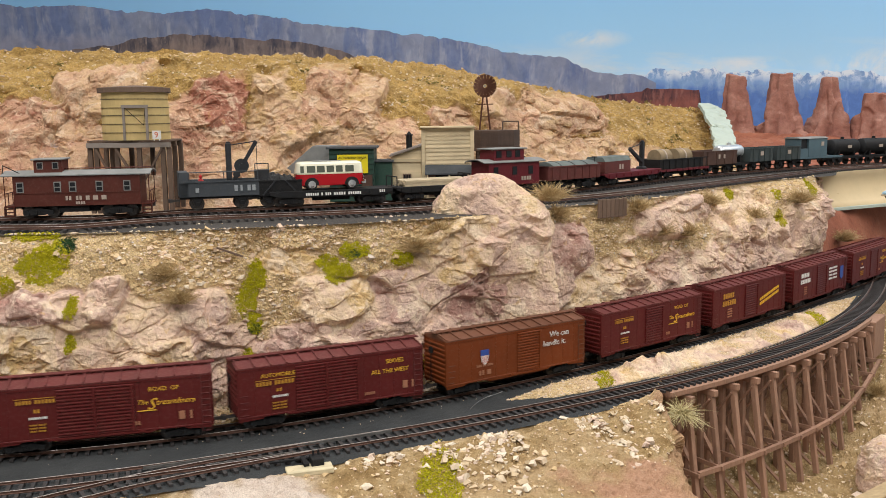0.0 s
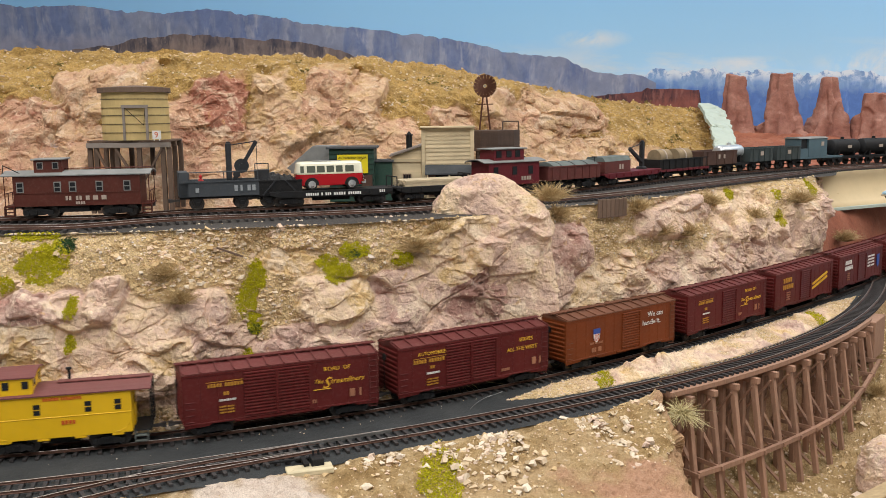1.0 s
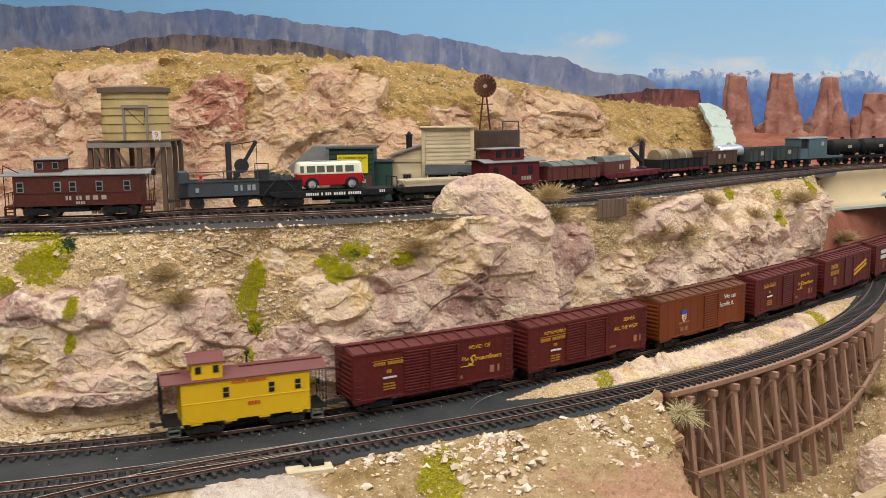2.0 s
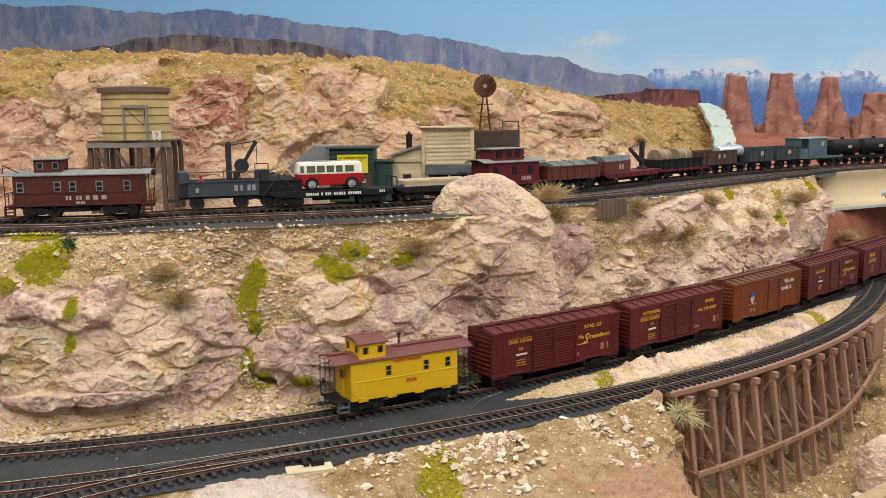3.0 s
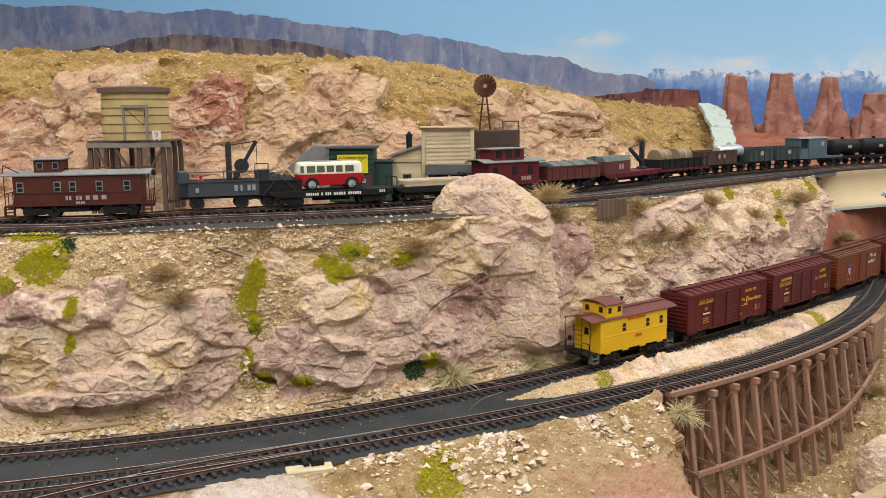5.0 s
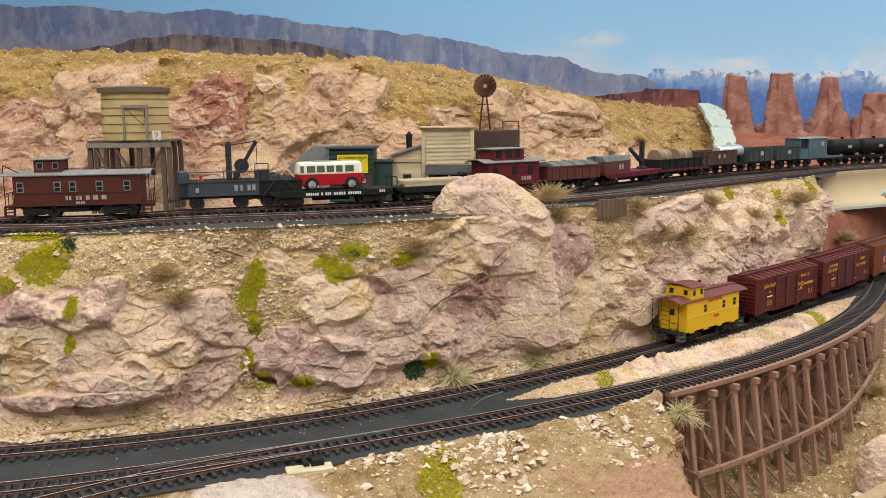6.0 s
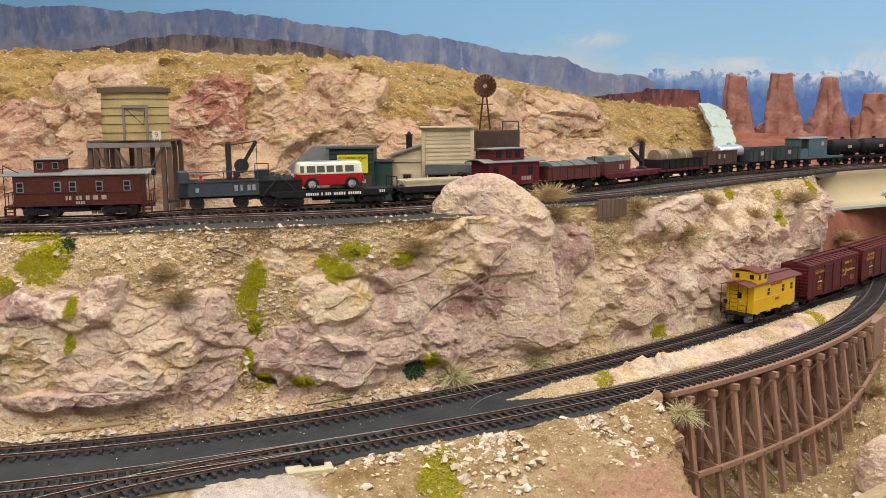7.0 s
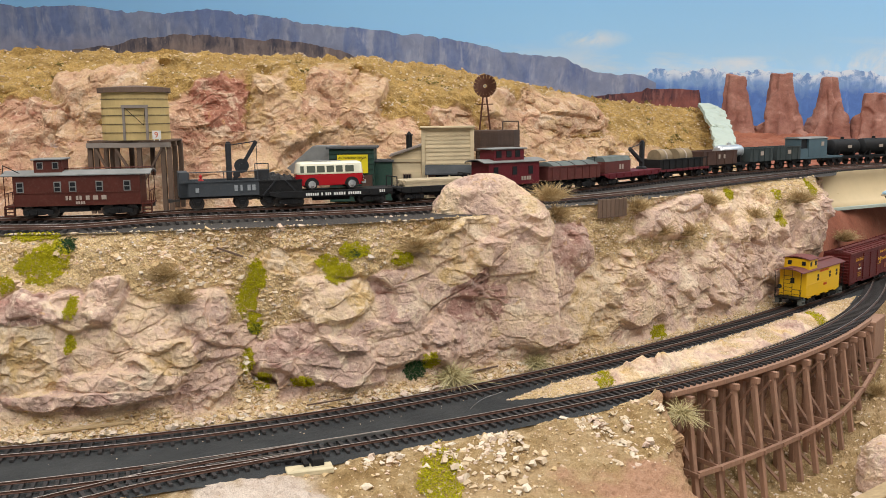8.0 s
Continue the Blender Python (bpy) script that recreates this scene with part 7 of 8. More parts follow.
for z, w in ((0.2, 0.0065), (0.5, 0.005), (0.78, 0.0085)):
    zz = zbot + (mzc - 0.010 - zbot) * z
    part("tower_ring", Geo().box(0, -w, zz, 2 * w, 0.001, 0.001).box(0, w, zz, 2 * w, 0.001, 0.001).box(-w, 0, zz, 0.001, 2 * w, 0.001).box(w, 0, zz, 0.001, 2 * w, 0.001), RUST, wm)
for k in range(18):
    a = k * 6.2832 / 18
    m = Matrix.Translation((0, -0.005, mzc)) @ Matrix.Rotation(a, 4, "Y") @ Matrix.Rotation(0.45, 4, "Z")
    part("blade", Geo().prism([(-0.0008, 0.0022), (0.0008, 0.0022), (0.0021, mh / 2), (-0.0021, mh / 2)], -0.0002, 0.0002), RUST, wm, m=m)
part("hub", Geo().rod((0, -0.0065, mzc), (0, 0.004, mzc), 0.0016, n=10), STEEL, wm)
for r in (0.46, 0.82):
    part("rim", Geo().lathe([(mh / 2 * r, -0.0056), (mh / 2 * r + 0.0005, -0.0056), (mh / 2 * r + 0.0005, -0.0044), (mh / 2 * r, -0.0044), (mh / 2 * r, -0.0056)], 36, (0, 0, mzc), "y", False), RUST, wm)
part("tail", Geo().beam((0, 0.004, mzc), (0, 0.018, mzc), 0.0008, 0.0012).box(0, 0.022, mzc - 0.005, 0.0006, 0.012, 0.010), RUST, wm)

# small shed past the brown tank
ex, ew, ez, eh = (0.1009, 0.0156, 0.1552, 0.0195)
es = thing("small_shed", "small ochre shed with a dark roof", "building", pose(ex, 1.05, 0))
part("wall", Geo().box(0, 0.01, UP - 0.006, ew, 0.022, ez + eh - UP + 0.002), TANK_WOOD, es)
part("roof", Geo().prism([(-ew / 2 - 0.003, ez + eh + 0.006), (ew / 2 + 0.002, ez + eh - 0.006), (ew / 2 + 0.002, ez + eh - 0.004), (-ew / 2 - 0.003, ez + eh + 0.008)], -0.006, 0.024), TARROOF, es)

# ---- loose stones ----


def stone_material():
    mat, nt, b = nodes_of("loose_stone")
    r = nt.nodes.new("ShaderNodeNewGeometry").outputs["Random Per Island"]
    v = coords(nt)
    c = ramp(nt, r, [(0.0, (0.44, 0.29, 0.13)), (0.3, (0.60, 0.43, 0.23)), (0.55, (0.70, 0.54, 0.34)), (0.75, (0.68, 0.49, 0.36)), (0.9, (0.80, 0.67, 0.50)), (1.0, (0.55, 0.47, 0.40))])
    c = mixc(nt, 0.5, c, ramp(nt, noise_tex(nt, v, 900, 3), [(0.3, (0.6,) * 3), (0.7, (1.2,) * 3)]), "MULTIPLY")
    nt.links.new(c, b.inputs["Base Color"])
    b.inputs["Roughness"].default_value = 0.85
    return mat


STONE = stone_material()
CUBE = np.array([(-1, -1, -1), (1, -1, -1), (1, 1, -1), (-1, 1, -1), (-1, -1, 1), (1, -1, 1), (1, 1, 1), (-1, 1, 1)], float)
CUBE_F = np.array([(3, 2, 1, 0), (4, 5, 6, 7), (0, 1, 5, 4), (1, 2, 6, 5), (2, 3, 7, 6), (3, 0, 4, 7)])
RNG = np.random.default_rng(7)


def rubble_data(name, C, R, mat, flatten=0.7):
    """Broken stones of radii R at C: jittered six-sided lumps turned at random."""
    n = len(C)
    V = CUBE[None] * (0.62 + 0.38 * RNG.random((n, 8, 1))) + RNG.normal(0, 0.22, (n, 8, 3))
    V *= (0.5 + 0.85 * RNG.random((n, 1, 3)))
    q = RNG.normal(size=(n, 4))
    q /= np.linalg.norm(q, axis=1, keepdims=True)
    w, x, y, z = q.T
    M = np.stack([1 - 2 * (y * y + z * z), 2 * (x * y - z * w), 2 * (x * z + y * w), 2 * (x * y + z * w), 1 - 2 * (x * x + z * z), 2 * (y * z - x * w),
                  2 * (x * z - y * w), 2 * (y * z + x * w), 1 - 2 * (x * x + y * y)], 1).reshape(n, 3, 3)
    V = np.einsum("nij,nkj->nki", M, V) * R[:, None, None] * 0.75
    V[:, :, 2] *= flatten
    V += C[:, None, :]
    F = (CUBE_F[None] + 8 * np.arange(n)[:, None, None]).reshape(-1, 4)
    me = bpy.data.meshes.new(name)
    me.vertices.add(n * 8)
    me.vertices.foreach_set("co", V.reshape(-1).astype(np.float32))
    me.loops.add(n * 24)
    me.loops.foreach_set("vertex_index", F.reshape(-1).astype(np.int32))
    me.polygons.add(n * 6)
    me.polygons.foreach_set("loop_start", np.arange(0, n * 24, 4, dtype=np.int32))
    me.update(calc_edges=True)
    me.shade_flat()
    me.materials.append(mat)
    return me


def pick(key, n, weight=None):
    """n points spread over a ground sheet, by area and by its looseness."""
    P, loose, nx, ny = SURFACES[key]
    G = P.reshape(ny, nx, 3)
    area = np.linalg.norm(np.cross(np.gradient(G, axis=1), np.gradient(G, axis=0)), axis=2).ravel()
    w = area * np.clip(loose, 0, 1) ** 2
    if weight is not None:
        w = w * weight(P)
    i = RNG.choice(len(P), n, p=w / w.sum())
    du, dv = np.gradient(G, axis=1).reshape(-1, 3), np.gradient(G, axis=0).reshape(-1, 3)
    return P[i] + du[i] * (RNG.random((n, 1)) - 0.5) + dv[i] * (RNG.random((n, 1)) - 0.5)


def rubble(name, key, n, r0, r1, label, weight=None, power=3.0):
    C = pick(key, n, weight)
    R = r0 + (r1 - r0) * RNG.random(n) ** power
    return tagged(new(name, rubble_data(name, C, R, STONE)), label, "gravel", kind="stuff")


def clumps(P, scale=0.03, seed=5, lo=-0.1, hi=0.5):
    return smooth(lo, hi, fbm(P / scale, 3, seed))


rubble("hillside_grit", "hillside", 24000, 0.0004, 0.0017, "fine tan gravel strewn over the slopes")
rubble("hillside_stones", "hillside", 7000, 0.0012, 0.0036, "broken tan and pink stones lying on the slopes", lambda P: 0.12 + clumps(P, 0.035, 5) + 1.5 * smooth(0.045, 0.0, P[:, 2]) * smooth(0.3, 0.1, P[:, 0]))
rubble("foreground_grit", "foreground", 26000, 0.0004, 0.0018, "fine tan gravel on the foreground bank", lambda P: smooth(0.46, 0.54, P[:, 1]))
rubble("foreground_stones", "foreground", 2400, 0.0012, 0.0036, "pale broken stones on the foreground bank",
       lambda P: smooth(0.48, 0.54, P[:, 1]) * (0.10 + clumps(P, 0.03, 15)))
rubble("median_grit", "median", 6500, 0.0004, 0.0014, "pale gravel between the lower tracks")
rubble("back_hill_grit", "back_hill", 14000, 0.0006, 0.0022, "ochre grit on the back hill")

MOSS_FAR = ((0.478, 1.152, 0.130, 0.009, 0.9, 1.2), (0.411, 1.093, 0.099, 0.007, 0.9, 1.4), (0.416, 1.094, 0.127, 0.008, 1, 1), (0.34, 1.045, 0.132, 0.008, 1, 0.8))
BUSH_FAR = ((0.3035, 1.022, 0.124, 0.012), (0.3656, 1.060, 0.102, 0.014), (0.4445, 1.118, 0.116, 0.015), (0.555, 1.235, 0.050, 0.013), (0.468, 0.945, -0.076, 0.012))
STRAW_FAR = (0.1955, 0.7205, -0.018, 0.0105)
FIG_X = -0.2203
CAR_AT = (0.6498, 1.275, 0.103)

# ---- stones in rows beside the tracks ----


def row_of_stones(name, line, x0, x1, side0, side1, n, r0, r1, label, z=-0.0035, on_bank=False):
    sa, sb = (float(np.interp(x, line.x, line.s)) for x in (x0, x1))
    s = sa + (sb - sa) * RNG.random(n)
    keep = fbm(np.stack([s / 0.018, 0 * s, 0 * s], 1), 3, 8) > -0.25
    s = s[keep]
    C = np.array([line.at(q, side0 + (side1 - side0) * RNG.random() ** 1.5, z) for q in s])
    if on_bank:
        C[:, 2] = ground_z(C[:, 0][None], C[:, 1][None])[0] + 0.0006
    R = r0 + (r1 - r0) * RNG.random(len(s)) ** 1.6
    return tagged(new(name, rubble_data(name, C, R, PALE_STONE)), label, "gravel", kind="stuff")


def pale_stone():
    mat, nt, b = nodes_of("pale_broken_stone")
    r = nt.nodes.new("ShaderNodeNewGeometry").outputs["Random Per Island"]
    c = ramp(nt, r, [(0.0, (0.54, 0.40, 0.24)), (0.35, (0.66, 0.52, 0.36)), (0.7, (0.78, 0.67, 0.52)), (1.0, (0.64, 0.48, 0.38))])
    c = mixc(nt, 0.5, c, ramp(nt, noise_tex(nt, coords(nt), 700, 4), [(0.3, (0.65,) * 3), (0.7, (1.15,) * 3)]), "MULTIPLY")
    nt.links.new(c, b.inputs["Base Color"])
    b.inputs["Roughness"].default_value = 0.85
    return mat


PALE_STONE = pale_stone()
row_of_stones("siding_edge_stones", SIDING, -0.07, 0.178, -0.0265, -0.038, 260, 0.0012, 0.0040, "pale broken stones in a loose row beside the siding", on_bank=True)
row_of_stones("bank_stones", SIDING, -0.02, 0.15, -0.034, -0.085, 420, 0.0012, 0.0040, "pale stones strewn down the foreground bank", on_bank=True)
row_of_stones("cliff_foot_stones", MAIN, -0.34, 0.13, 0.0215, 0.040, 900, 0.0010, 0.0036, "pale stones lying along the foot of the cliff", -0.002)
row_of_stones("cliff_foot_grit", MAIN, 0.10, 0.50, 0.0205, 0.030, 500, 0.0007, 0.0022, "small pale stones along the foot of the far cliff", -0.002)
row_of_stones("upper_edge_stones", UPPER_FRONT, -0.45, 0.10, -0.019, -0.024, 150, 0.0006, 0.0016, "small pale stones along the edge of the upper roadbed", -0.004)
C = np.stack([0.20 + 0.30 * RNG.random(420), 0.60 + 0.36 * RNG.random(420)], 1)
keep = (siding_y(C[:, 0]) - C[:, 1] > -0.01) & (fbm(np.stack([C[:, 0] / 0.04, C[:, 1] / 0.04, 0 * C[:, 0]], 1), 3, 44) > -0.1)
C = C[keep]
C = np.stack([C[:, 0], C[:, 1], ground_z(C[:, 0][None], C[:, 1][None])[0]], 1)
tagged(new("gully_stones", rubble_data("gully_stones", C, 0.0014 + 0.003 * RNG.random(len(C)) ** 2, PALE_STONE)), "pale stones lying in the gully under the trestle", "gravel", kind="stuff")
# chips of white plaster on the dark roadbed
C = np.array([MAIN.at(s, -0.012 - 0.016 * RNG.random(), -0.0036) for s in -0.3 + 0.6 * RNG.random(60)])
tagged(new("plaster_chips", rubble_data("plaster_chips", C, 0.0002 + 0.0004 * RNG.random(60), PALE_STONE)), "tiny white plaster chips on the dark ballast", "gravel", kind="stuff")

# ---- plants ----


def turf_material(name, a, b2, c2):
    mat, nt, b = nodes_of(name)
    r = nt.nodes.new("ShaderNodeNewGeometry").outputs["Random Per Island"]
    nt.links.new(ramp(nt, r, [(0.0, a), (0.5, b2), (1.0, c2)]), b.inputs["Base Color"])
    b.inputs["Roughness"].default_value = 0.9
    b.inputs["Specular IOR Level"].default_value = 0.15
    return mat


TURF = turf_material("yellow_green_turf", (0.27, 0.25, 0.006), (0.43, 0.38, 0.012), (0.55, 0.48, 0.03))
TURF_DARK = turf_material("dark_green_turf", (0.012, 0.045, 0.022), (0.03, 0.075, 0.03), (0.07, 0.11, 0.03))
DRY = turf_material("dry_brush", (0.34, 0.23, 0.10), (0.50, 0.36, 0.18), (0.62, 0.48, 0.28))
STRAW = turf_material("pale_straw", (0.44, 0.36, 0.17), (0.58, 0.50, 0.27), (0.68, 0.60, 0.36))
ALL_GROUND = np.concatenate([SURFACES[k][0] for k in ("hillside", "foreground", "median")])


def moss(x, y, z, r, mat=None, wide=1.0, tall=1.0):
    """A patch of ground foam: many small crumbs on the ground, uneven at the rim."""
    d = (ALL_GROUND - np.array([x, y, z])) / np.array([r * wide, r * 6.0, r * tall])
    k = (d * d).sum(1)
    near = np.where(k < 1.5)[0]
    if len(near) == 0:
        return None
    k = k[near] + 0.5 * fbm(ALL_GROUND[near] / (r * 0.4), 3, 17)
    near = near[k < 0.95]
    n = min(7000, max(400, int(4200 * (r / 0.012) ** 2 * wide * tall)))
    i = RNG.choice(near, n)
    C = ALL_GROUND[i] + RNG.normal(0, 0.0005, (n, 3)) + np.array([0, -0.0005, 0.0006]) * RNG.random((n, 1)) * 1.6
    me = rubble_data("moss_patch", C, 0.00022 + 0.00038 * RNG.random(n), mat or TURF, 0.9)
    return tagged(new("moss_patch", me), "yellow-green ground foam growing on the rocky slope" if mat is None else "dark green ground foam on the rocky slope", "moss")


for a in ((-0.301, 0.675, 0.1197, 0.015, 1.2, 0.9), (-0.295, 0.681, 0.127, 0.010, 1.2, 0.8), (-0.326, 0.6625, 0.106, 0.006, 1, 1), (-0.2763, 0.6594, 0.0892, 0.006, 0.8, 1.3), (-0.2783, 0.656, 0.0614, 0.0045, 0.8, 1.5),
          (-0.1495, 0.7148, 0.1013, 0.009, 0.8, 1.4), (-0.1564, 0.7119, 0.0835, 0.010, 0.8, 1.5), (-0.151, 0.7097, 0.063, 0.0065, 0.8, 1.6), (-0.156, 0.70, 0.0354, 0.0055, 0.9, 1.6),
          (-0.1462, 0.7039, 0.0178, 0.007, 1.1, 1), (-0.0741, 0.7374, 0.1176, 0.0095, 1.4, 0.7), (-0.085, 0.7263, 0.1008, 0.009, 1.3, 0.8), (-0.0341, 0.747, 0.1095, 0.009, 1.1, 0.7),
          (-0.0944, 0.7299, 0.1097, 0.008, 1.1, 0.8), (-0.0103, 0.7536, 0.0188, 0.008, 1, 1), (-0.1144, 0.7041, 0.0164, 0.008, 1.2, 0.7), (0.2234, 0.9189, 0.0016, 0.008, 1.2, 0.8),
          (-0.0033, 0.5844, -0.0164, 0.0125, 1.2, 1), (0.1387, 0.7519, -0.001, 0.006, 1.4, 1), (0.4168, 0.9805, -0.0009, 0.0065, 1.4, 1), (-0.3141, 0.6887, 0.1387, 0.011, 1.8, 0.3)) + MOSS_FAR:
    moss(*a[:4], None, *a[4:])
for a in ((-0.2877, 0.6813, 0.1316, 0.0065, 1.2, 0.8), (-0.151, 0.709, 0.060, 0.004, 1, 1.1), (-0.0741, 0.7374, 0.1150, 0.0045, 1.4, 0.7), (-0.0248, 0.7492, 0.0127, 0.008, 1.2, 1)):
    moss(*a[:4], TURF_DARK, *a[4:])


def tuft(name, x, y, z, r, mat, label, n=260, droop=0.5, width=0.00028, spread=0.75, lean=(0, -0.25, 0.0)):
    """A bush of fine bent stalks."""
    V, F = [], []
    for i in range(n):
        a, e = RNG.random() * 6.2832, RNG.random() ** 0.7 * spread * 1.5
        d = Vector((math.cos(a) * math.sin(e) + lean[0], math.sin(a) * math.sin(e) + lean[1], math.cos(e) + lean[2])).normalized()
        L = r * (0.8 + 0.9 * RNG.random())
        base = Vector((x + RNG.normal() * r * 0.22, y + RNG.normal() * r * 0.15, z - 0.001))
        bend = Vector((RNG.normal() * 0.35, RNG.normal() * 0.35, -droop * RNG.random()))
        side = d.cross(Vector((RNG.normal(), RNG.normal(), RNG.normal()))).normalized()
        k = len(V)
        for t, w in ((0, 1.0), (0.4, 0.9), (0.75, 0.7), (1.0, 0.25)):
            p = base + d * (L * t) + bend * (L * t * t)
            V += [p + side * width * w, p - side * width * w]
        F += [(k + 2 * j, k + 2 * j + 1, k + 2 * j + 3, k + 2 * j + 2) for j in range(3)]
    return tagged(new(name, mesh_data(name, [tuple(v) for v in V], F, mat)), label, "dry plant")


for a in ((-0.2156, 0.686, 0.106, 0.012), (-0.2008, 0.676, 0.089, 0.010), (-0.0233, 0.753, 0.115, 0.012), (-0.0041, 0.766, 0.128, 0.009), (0.0985, 0.825, 0.150, 0.013), (0.1078, 0.846, 0.131, 0.011),
          (0.1948, 0.905, 0.131, 0.012), (0.2242, 0.930, 0.103, 0.012), (0.2594, 0.951, 0.099, 0.011)) + BUSH_FAR:
    tuft("dry_bush", *a, DRY, "dry tan brush growing among the rocks", 1100, 0.35, 0.00019, 0.8, (0, -0.12, 0.1))
for a in ((0.0068, 0.757, 0.004, 0.0135), (0.0832, 0.806, 0.0015, 0.010), STRAW_FAR):
    tuft("straw_tuft", *a, STRAW, "tangled tuft of pale straw-coloured grass", 700, 0.8, 0.00026, 1.2, (0, -0.15, 0.0))
P, loose, nx, ny = SURFACES["back_hill"]
i = RNG.choice(len(P), 90, p=loose**3 / (loose**3).sum())
V, F = [], []
C = np.repeat(P[i], 26, 0) + RNG.normal(0, 0.0035, (90 * 26, 3)) * np.array([1, 1, 0.5])
tagged(new("hill_scrub", rubble_data("hill_scrub", C, 0.0006 + 0.0010 * RNG.random(len(C)), turf_material("dull_scrub", (0.13, 0.10, 0.03), (0.20, 0.16, 0.05), (0.30, 0.24, 0.09)))), "low dull scrub dotted over the back hill", "scrub", kind="stuff")

# ---- small things beside the tracks ----
RAW = timber("raw_strip_wood", (0.46, 0.33, 0.18), 50, "x")
CREAMWOOD = timber("cream_block_wood", (0.66, 0.56, 0.36), 40, "x")


def loose_board(name, a, b, w, h, mat, label, cat):
    return tagged(part(name, Geo().beam(a, b, w, h), mat, bevel=0.0003), label, cat)


loose_board("strip_of_wood", (-0.296, 0.6365, 0.0008), (-0.236, 0.6555, 0.0022), 0.004, 0.0022, RAW, "thin raw wood strip lying at the foot of the cliff", "wood strip")
loose_board("dead_stick", (-0.178, 0.703, 0.127), (-0.158, 0.706, 0.119), 0.0016, 0.0016, OLD_WOOD, "short dead stick lying on the slope", "stick")
loose_board("dead_stick", (0.018, 0.770, 0.0035), (0.048, 0.787, 0.0045), 0.0014, 0.0014, OLD_WOOD, "thin dead stick among stones by the track", "stick")
loose_board("dead_stick", (-0.110, 0.6935, 0.0008), (-0.075, 0.7105, 0.0012), 0.0012, 0.0012, OLD_WOOD, "thin dead stick beside the track", "stick")
fence = thing("plank_wall", "short retaining wall of weathered upright planks", "retaining wall", pose(0.166, 0.880, 0.127, 0, 0, 34))
for k in range(7):
    part("plank", Geo().box(-0.0165 + k * 0.0055, 0, 0, 0.0052, 0.0018, 0.0175 + 0.0012 * random.random()), OLD_WOOD, fence, bevel=0.0003)
pad = tagged(part("wood_block", Geo().box(0, 0, 0, 0.031, 0.0125, 0.0036), CREAMWOOD, bevel=0.0005, m=pose(-0.0905, 0.5735, -0.0062, 0, 0, 17)), "cream wooden block under the switch machine", "block")
sw = thing("switch_machine", "small black switch machine beside the turnout", "switch machine", pose(-0.0895, 0.5795, -0.0030, 0, 0, 20))
part("case", Geo().box(0.003, 0.0, 0, 0.0085, 0.0105, 0.0052), BLACK, sw, bevel=0.0005)
part("arm", Geo().box(-0.0045, 0.003, 0.0005, 0.0035, 0.014, 0.0022), BLACK, sw, bevel=0.0003)
part("post", Geo().box(0.0015, 0.003, 0.005, 0.0014, 0.0014, 0.0034).box(0.005, 0.003, 0.005, 0.0014, 0.0014, 0.0034), BLACK, sw)
part("throw_bar", Geo().box(-0.012, 0.0085, 0.0008, 0.030, 0.0016, 0.0014), BLACK, sw)
g = Geo()
pts = [MAIN.at(0.0 + 0.045 * t, -0.040 + 0.024 * t + 0.004 * math.sin(4 * t), -0.0030 + 0.0012 * t) for t in np.linspace(0, 1, 12)]
for p, q in zip(pts[:-1], pts[1:]):
    g.rod(p, q, 0.00022, n=5)
tagged(part("wire", g, STEEL), "thin grey feeder wire lying on the ballast", "wire")
gr = paint("grey_metal_rail", (0.32, 0.31, 0.29), 0.35, 0.8, 0.15, 200)
for side, s0, s1 in ((0.0055, -0.215, -0.155), (-0.0055, -0.175, -0.115), (0.0068, -0.115, -0.040)):
    tagged(part("guard_rail", sweep(SIDING, s0, s1, side, [(-0.0005, -0.0019), (0.0005, -0.0019), (0.0004, 0.0), (-0.0004, 0.0)]), gr), "bare metal guard rail inside the turnout", "guard rail")
# plain figurine in the work gondola
g = Geo().lathe([(0.0012, 0.0), (0.0020, 0.003), (0.0024, 0.008), (0.0026, 0.0125), (0.0012, 0.0145)], 10).lathe([(0.0004, 0.0140), (0.0013, 0.0150), (0.0015, 0.0165), (0.0004, 0.0180)], 10)
tagged(part("figurine", g, paint("red_figure_paint", (0.40, 0.02, 0.02), 0.5, 0, 0.1, 100), m=on_upper(FIG_X, 0.01) @ pose(0, -0.004, 0.0139)), "tiny plain red figure standing in the grey gondola", "figurine")
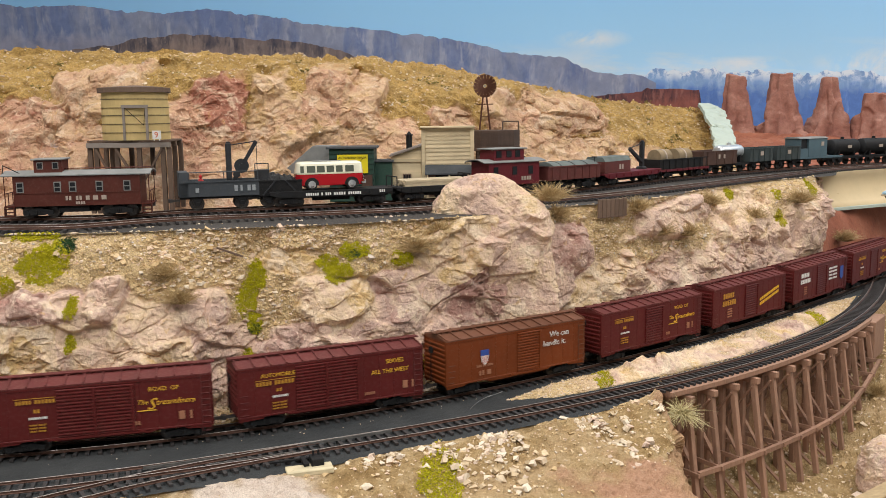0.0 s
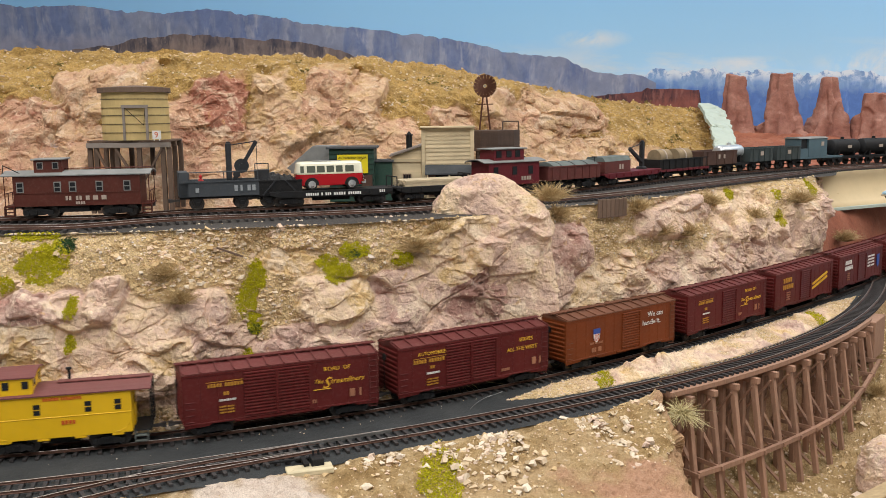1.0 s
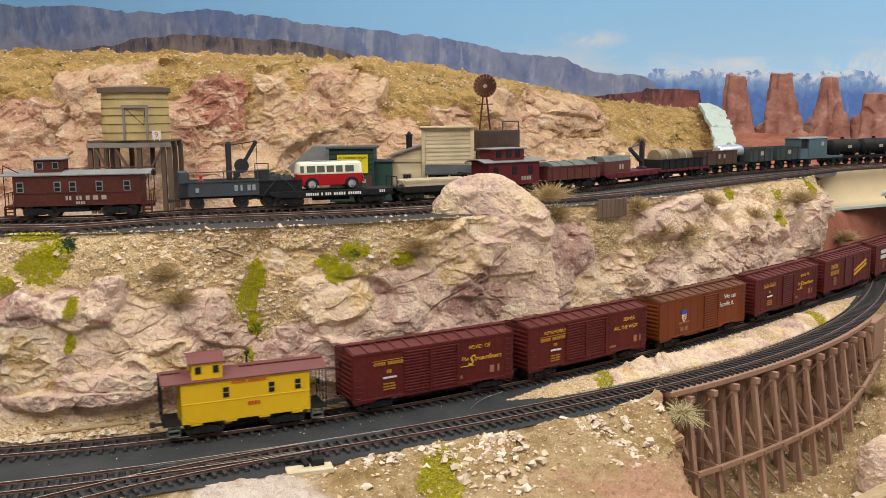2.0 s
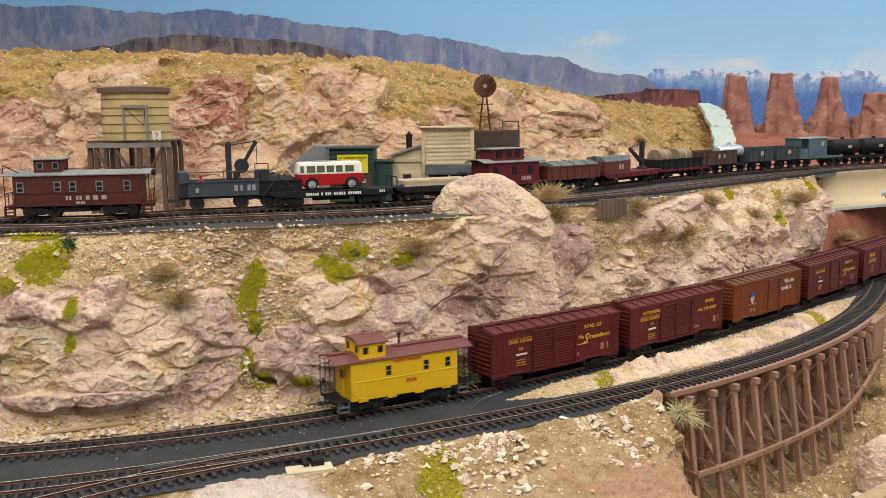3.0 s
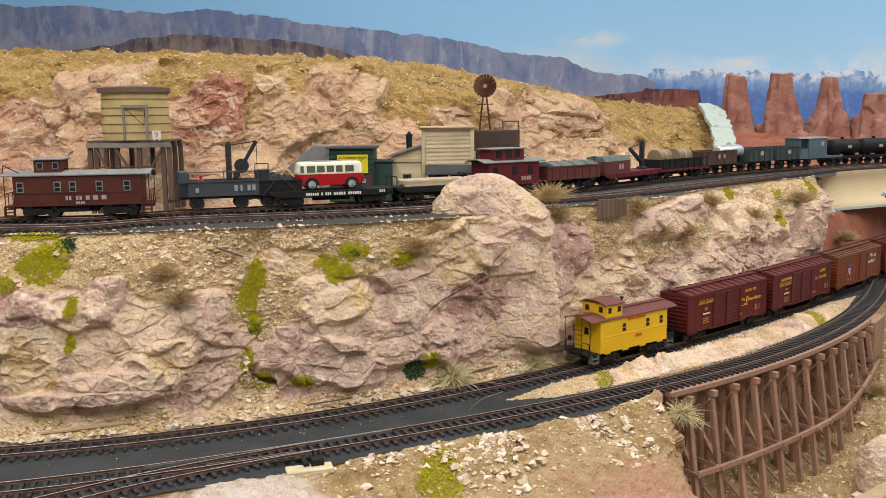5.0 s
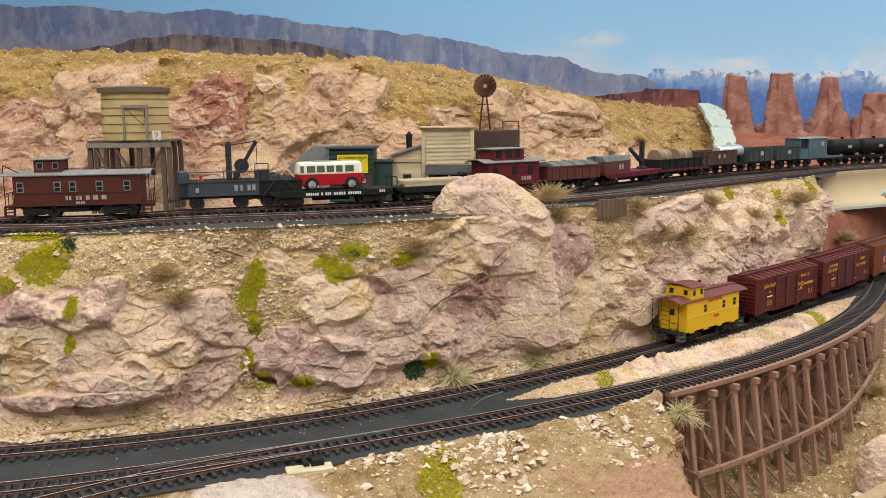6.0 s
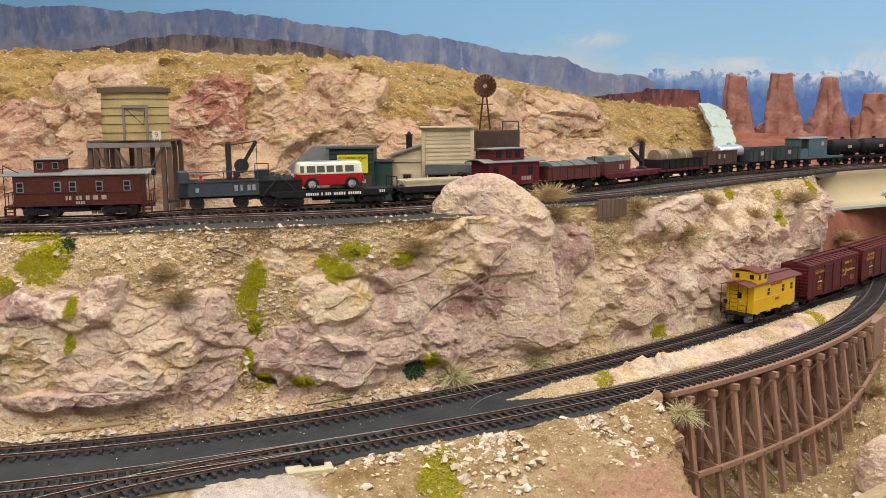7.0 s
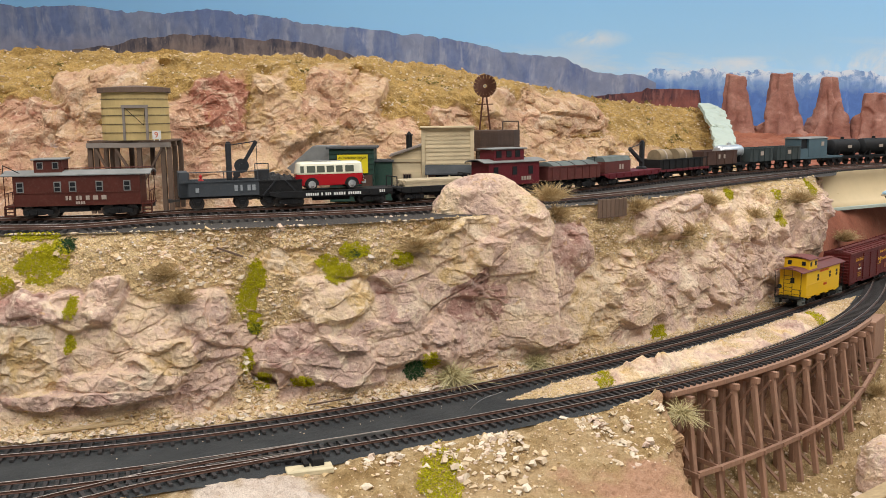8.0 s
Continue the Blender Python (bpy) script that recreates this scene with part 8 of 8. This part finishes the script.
# toy car at the end of the ledge
tc = thing("toy_car", "pale blue toy car with chrome bumper on the ledge", "car", pose(*CAR_AT, 0, 0, 200))
PALEBLUE = paint("pale_blue_enamel", (0.35, 0.52, 0.60), 0.25, 0, 0.05, 40, dusty=0.0)
part("body", Geo().prism([(-0.026, 0.004), (0.026, 0.004), (0.027, 0.010), (0.018, 0.0125), (-0.020, 0.0125), (-0.027, 0.0105)], -0.010, 0.010), PALEBLUE, tc, bevel=0.001)
part("cabin", Geo().prism([(-0.014, 0.0125), (0.012, 0.0125), (0.007, 0.0185), (-0.010, 0.0185)], -0.0085, 0.0085), BUSGLASS, tc, bevel=0.0008)
part("bumper", Geo().box(0.0275, 0, 0.0045, 0.002, 0.020, 0.003), CHROME, tc, bevel=0.0005)
part("bumper", Geo().box(-0.0275, 0, 0.0045, 0.002, 0.020, 0.003), CHROME, tc, bevel=0.0005)
for x in (-0.016, 0.016):
    for y in (-0.0095, 0.0095):
        part("wheel", Geo().lathe([(0.0042, -0.0012), (0.0042, 0.0012), (0.002, 0.0014)], 14, (x, y, 0.0042), "y"), RUBBER, tc)
# pink rock and raw board at the near corner of the bench
boulder("corner_rock", (0.4084, 0.8, -0.1045), (0.022, 0.020, 0.034), 43, "pink plaster rock at the corner of the bench", 90)
tagged(part("bench_board", Geo().beam((0.3245, 0.72, -0.1157), (0.425, 0.76, -0.0899), 0.016, 0.012), RAW, bevel=0.001), "raw tan board along the edge of the bench", "board")


# ---- movement: the train rolls along the main track ----
SPEED = 0.1238


def travelled(t):
    return SPEED * t - 0.0006 * max(0.0, t - 5.5) ** 2


def motions():
    times = [i * 0.1 for i in range(81)]
    for car, s, half in TRAIN:
        walk(car, [(t, run(s + travelled(t), half)) for t in times])
    steps = [i / 30 for i in range(241)]
    for w in TRAIN_WHEELS:
        x = w.location.x
        walk(w, [(t, pose(x, 0, 0.0048, 0, math.degrees(travelled(t) / 0.0048), 0)) for t in steps])


def run(s, half):
    """A car's pose; past the end of the drawn line the track runs straight on."""
    a, b = on_line(s - half), on_line(s + half)
    c = (a + b) / 2
    return Matrix.Translation(c) @ Matrix.Rotation(math.atan2(b.y - a.y, b.x - a.x), 4, "Z")


def on_line(s):
    lo, hi = MAIN.s[0], MAIN.s[-1]
    q = min(max(s, lo), hi)
    p, h = MAIN.at(q), MAIN.turn(q)
    return p + Vector((math.cos(h), math.sin(h), 0)) * (s - q)


motions()
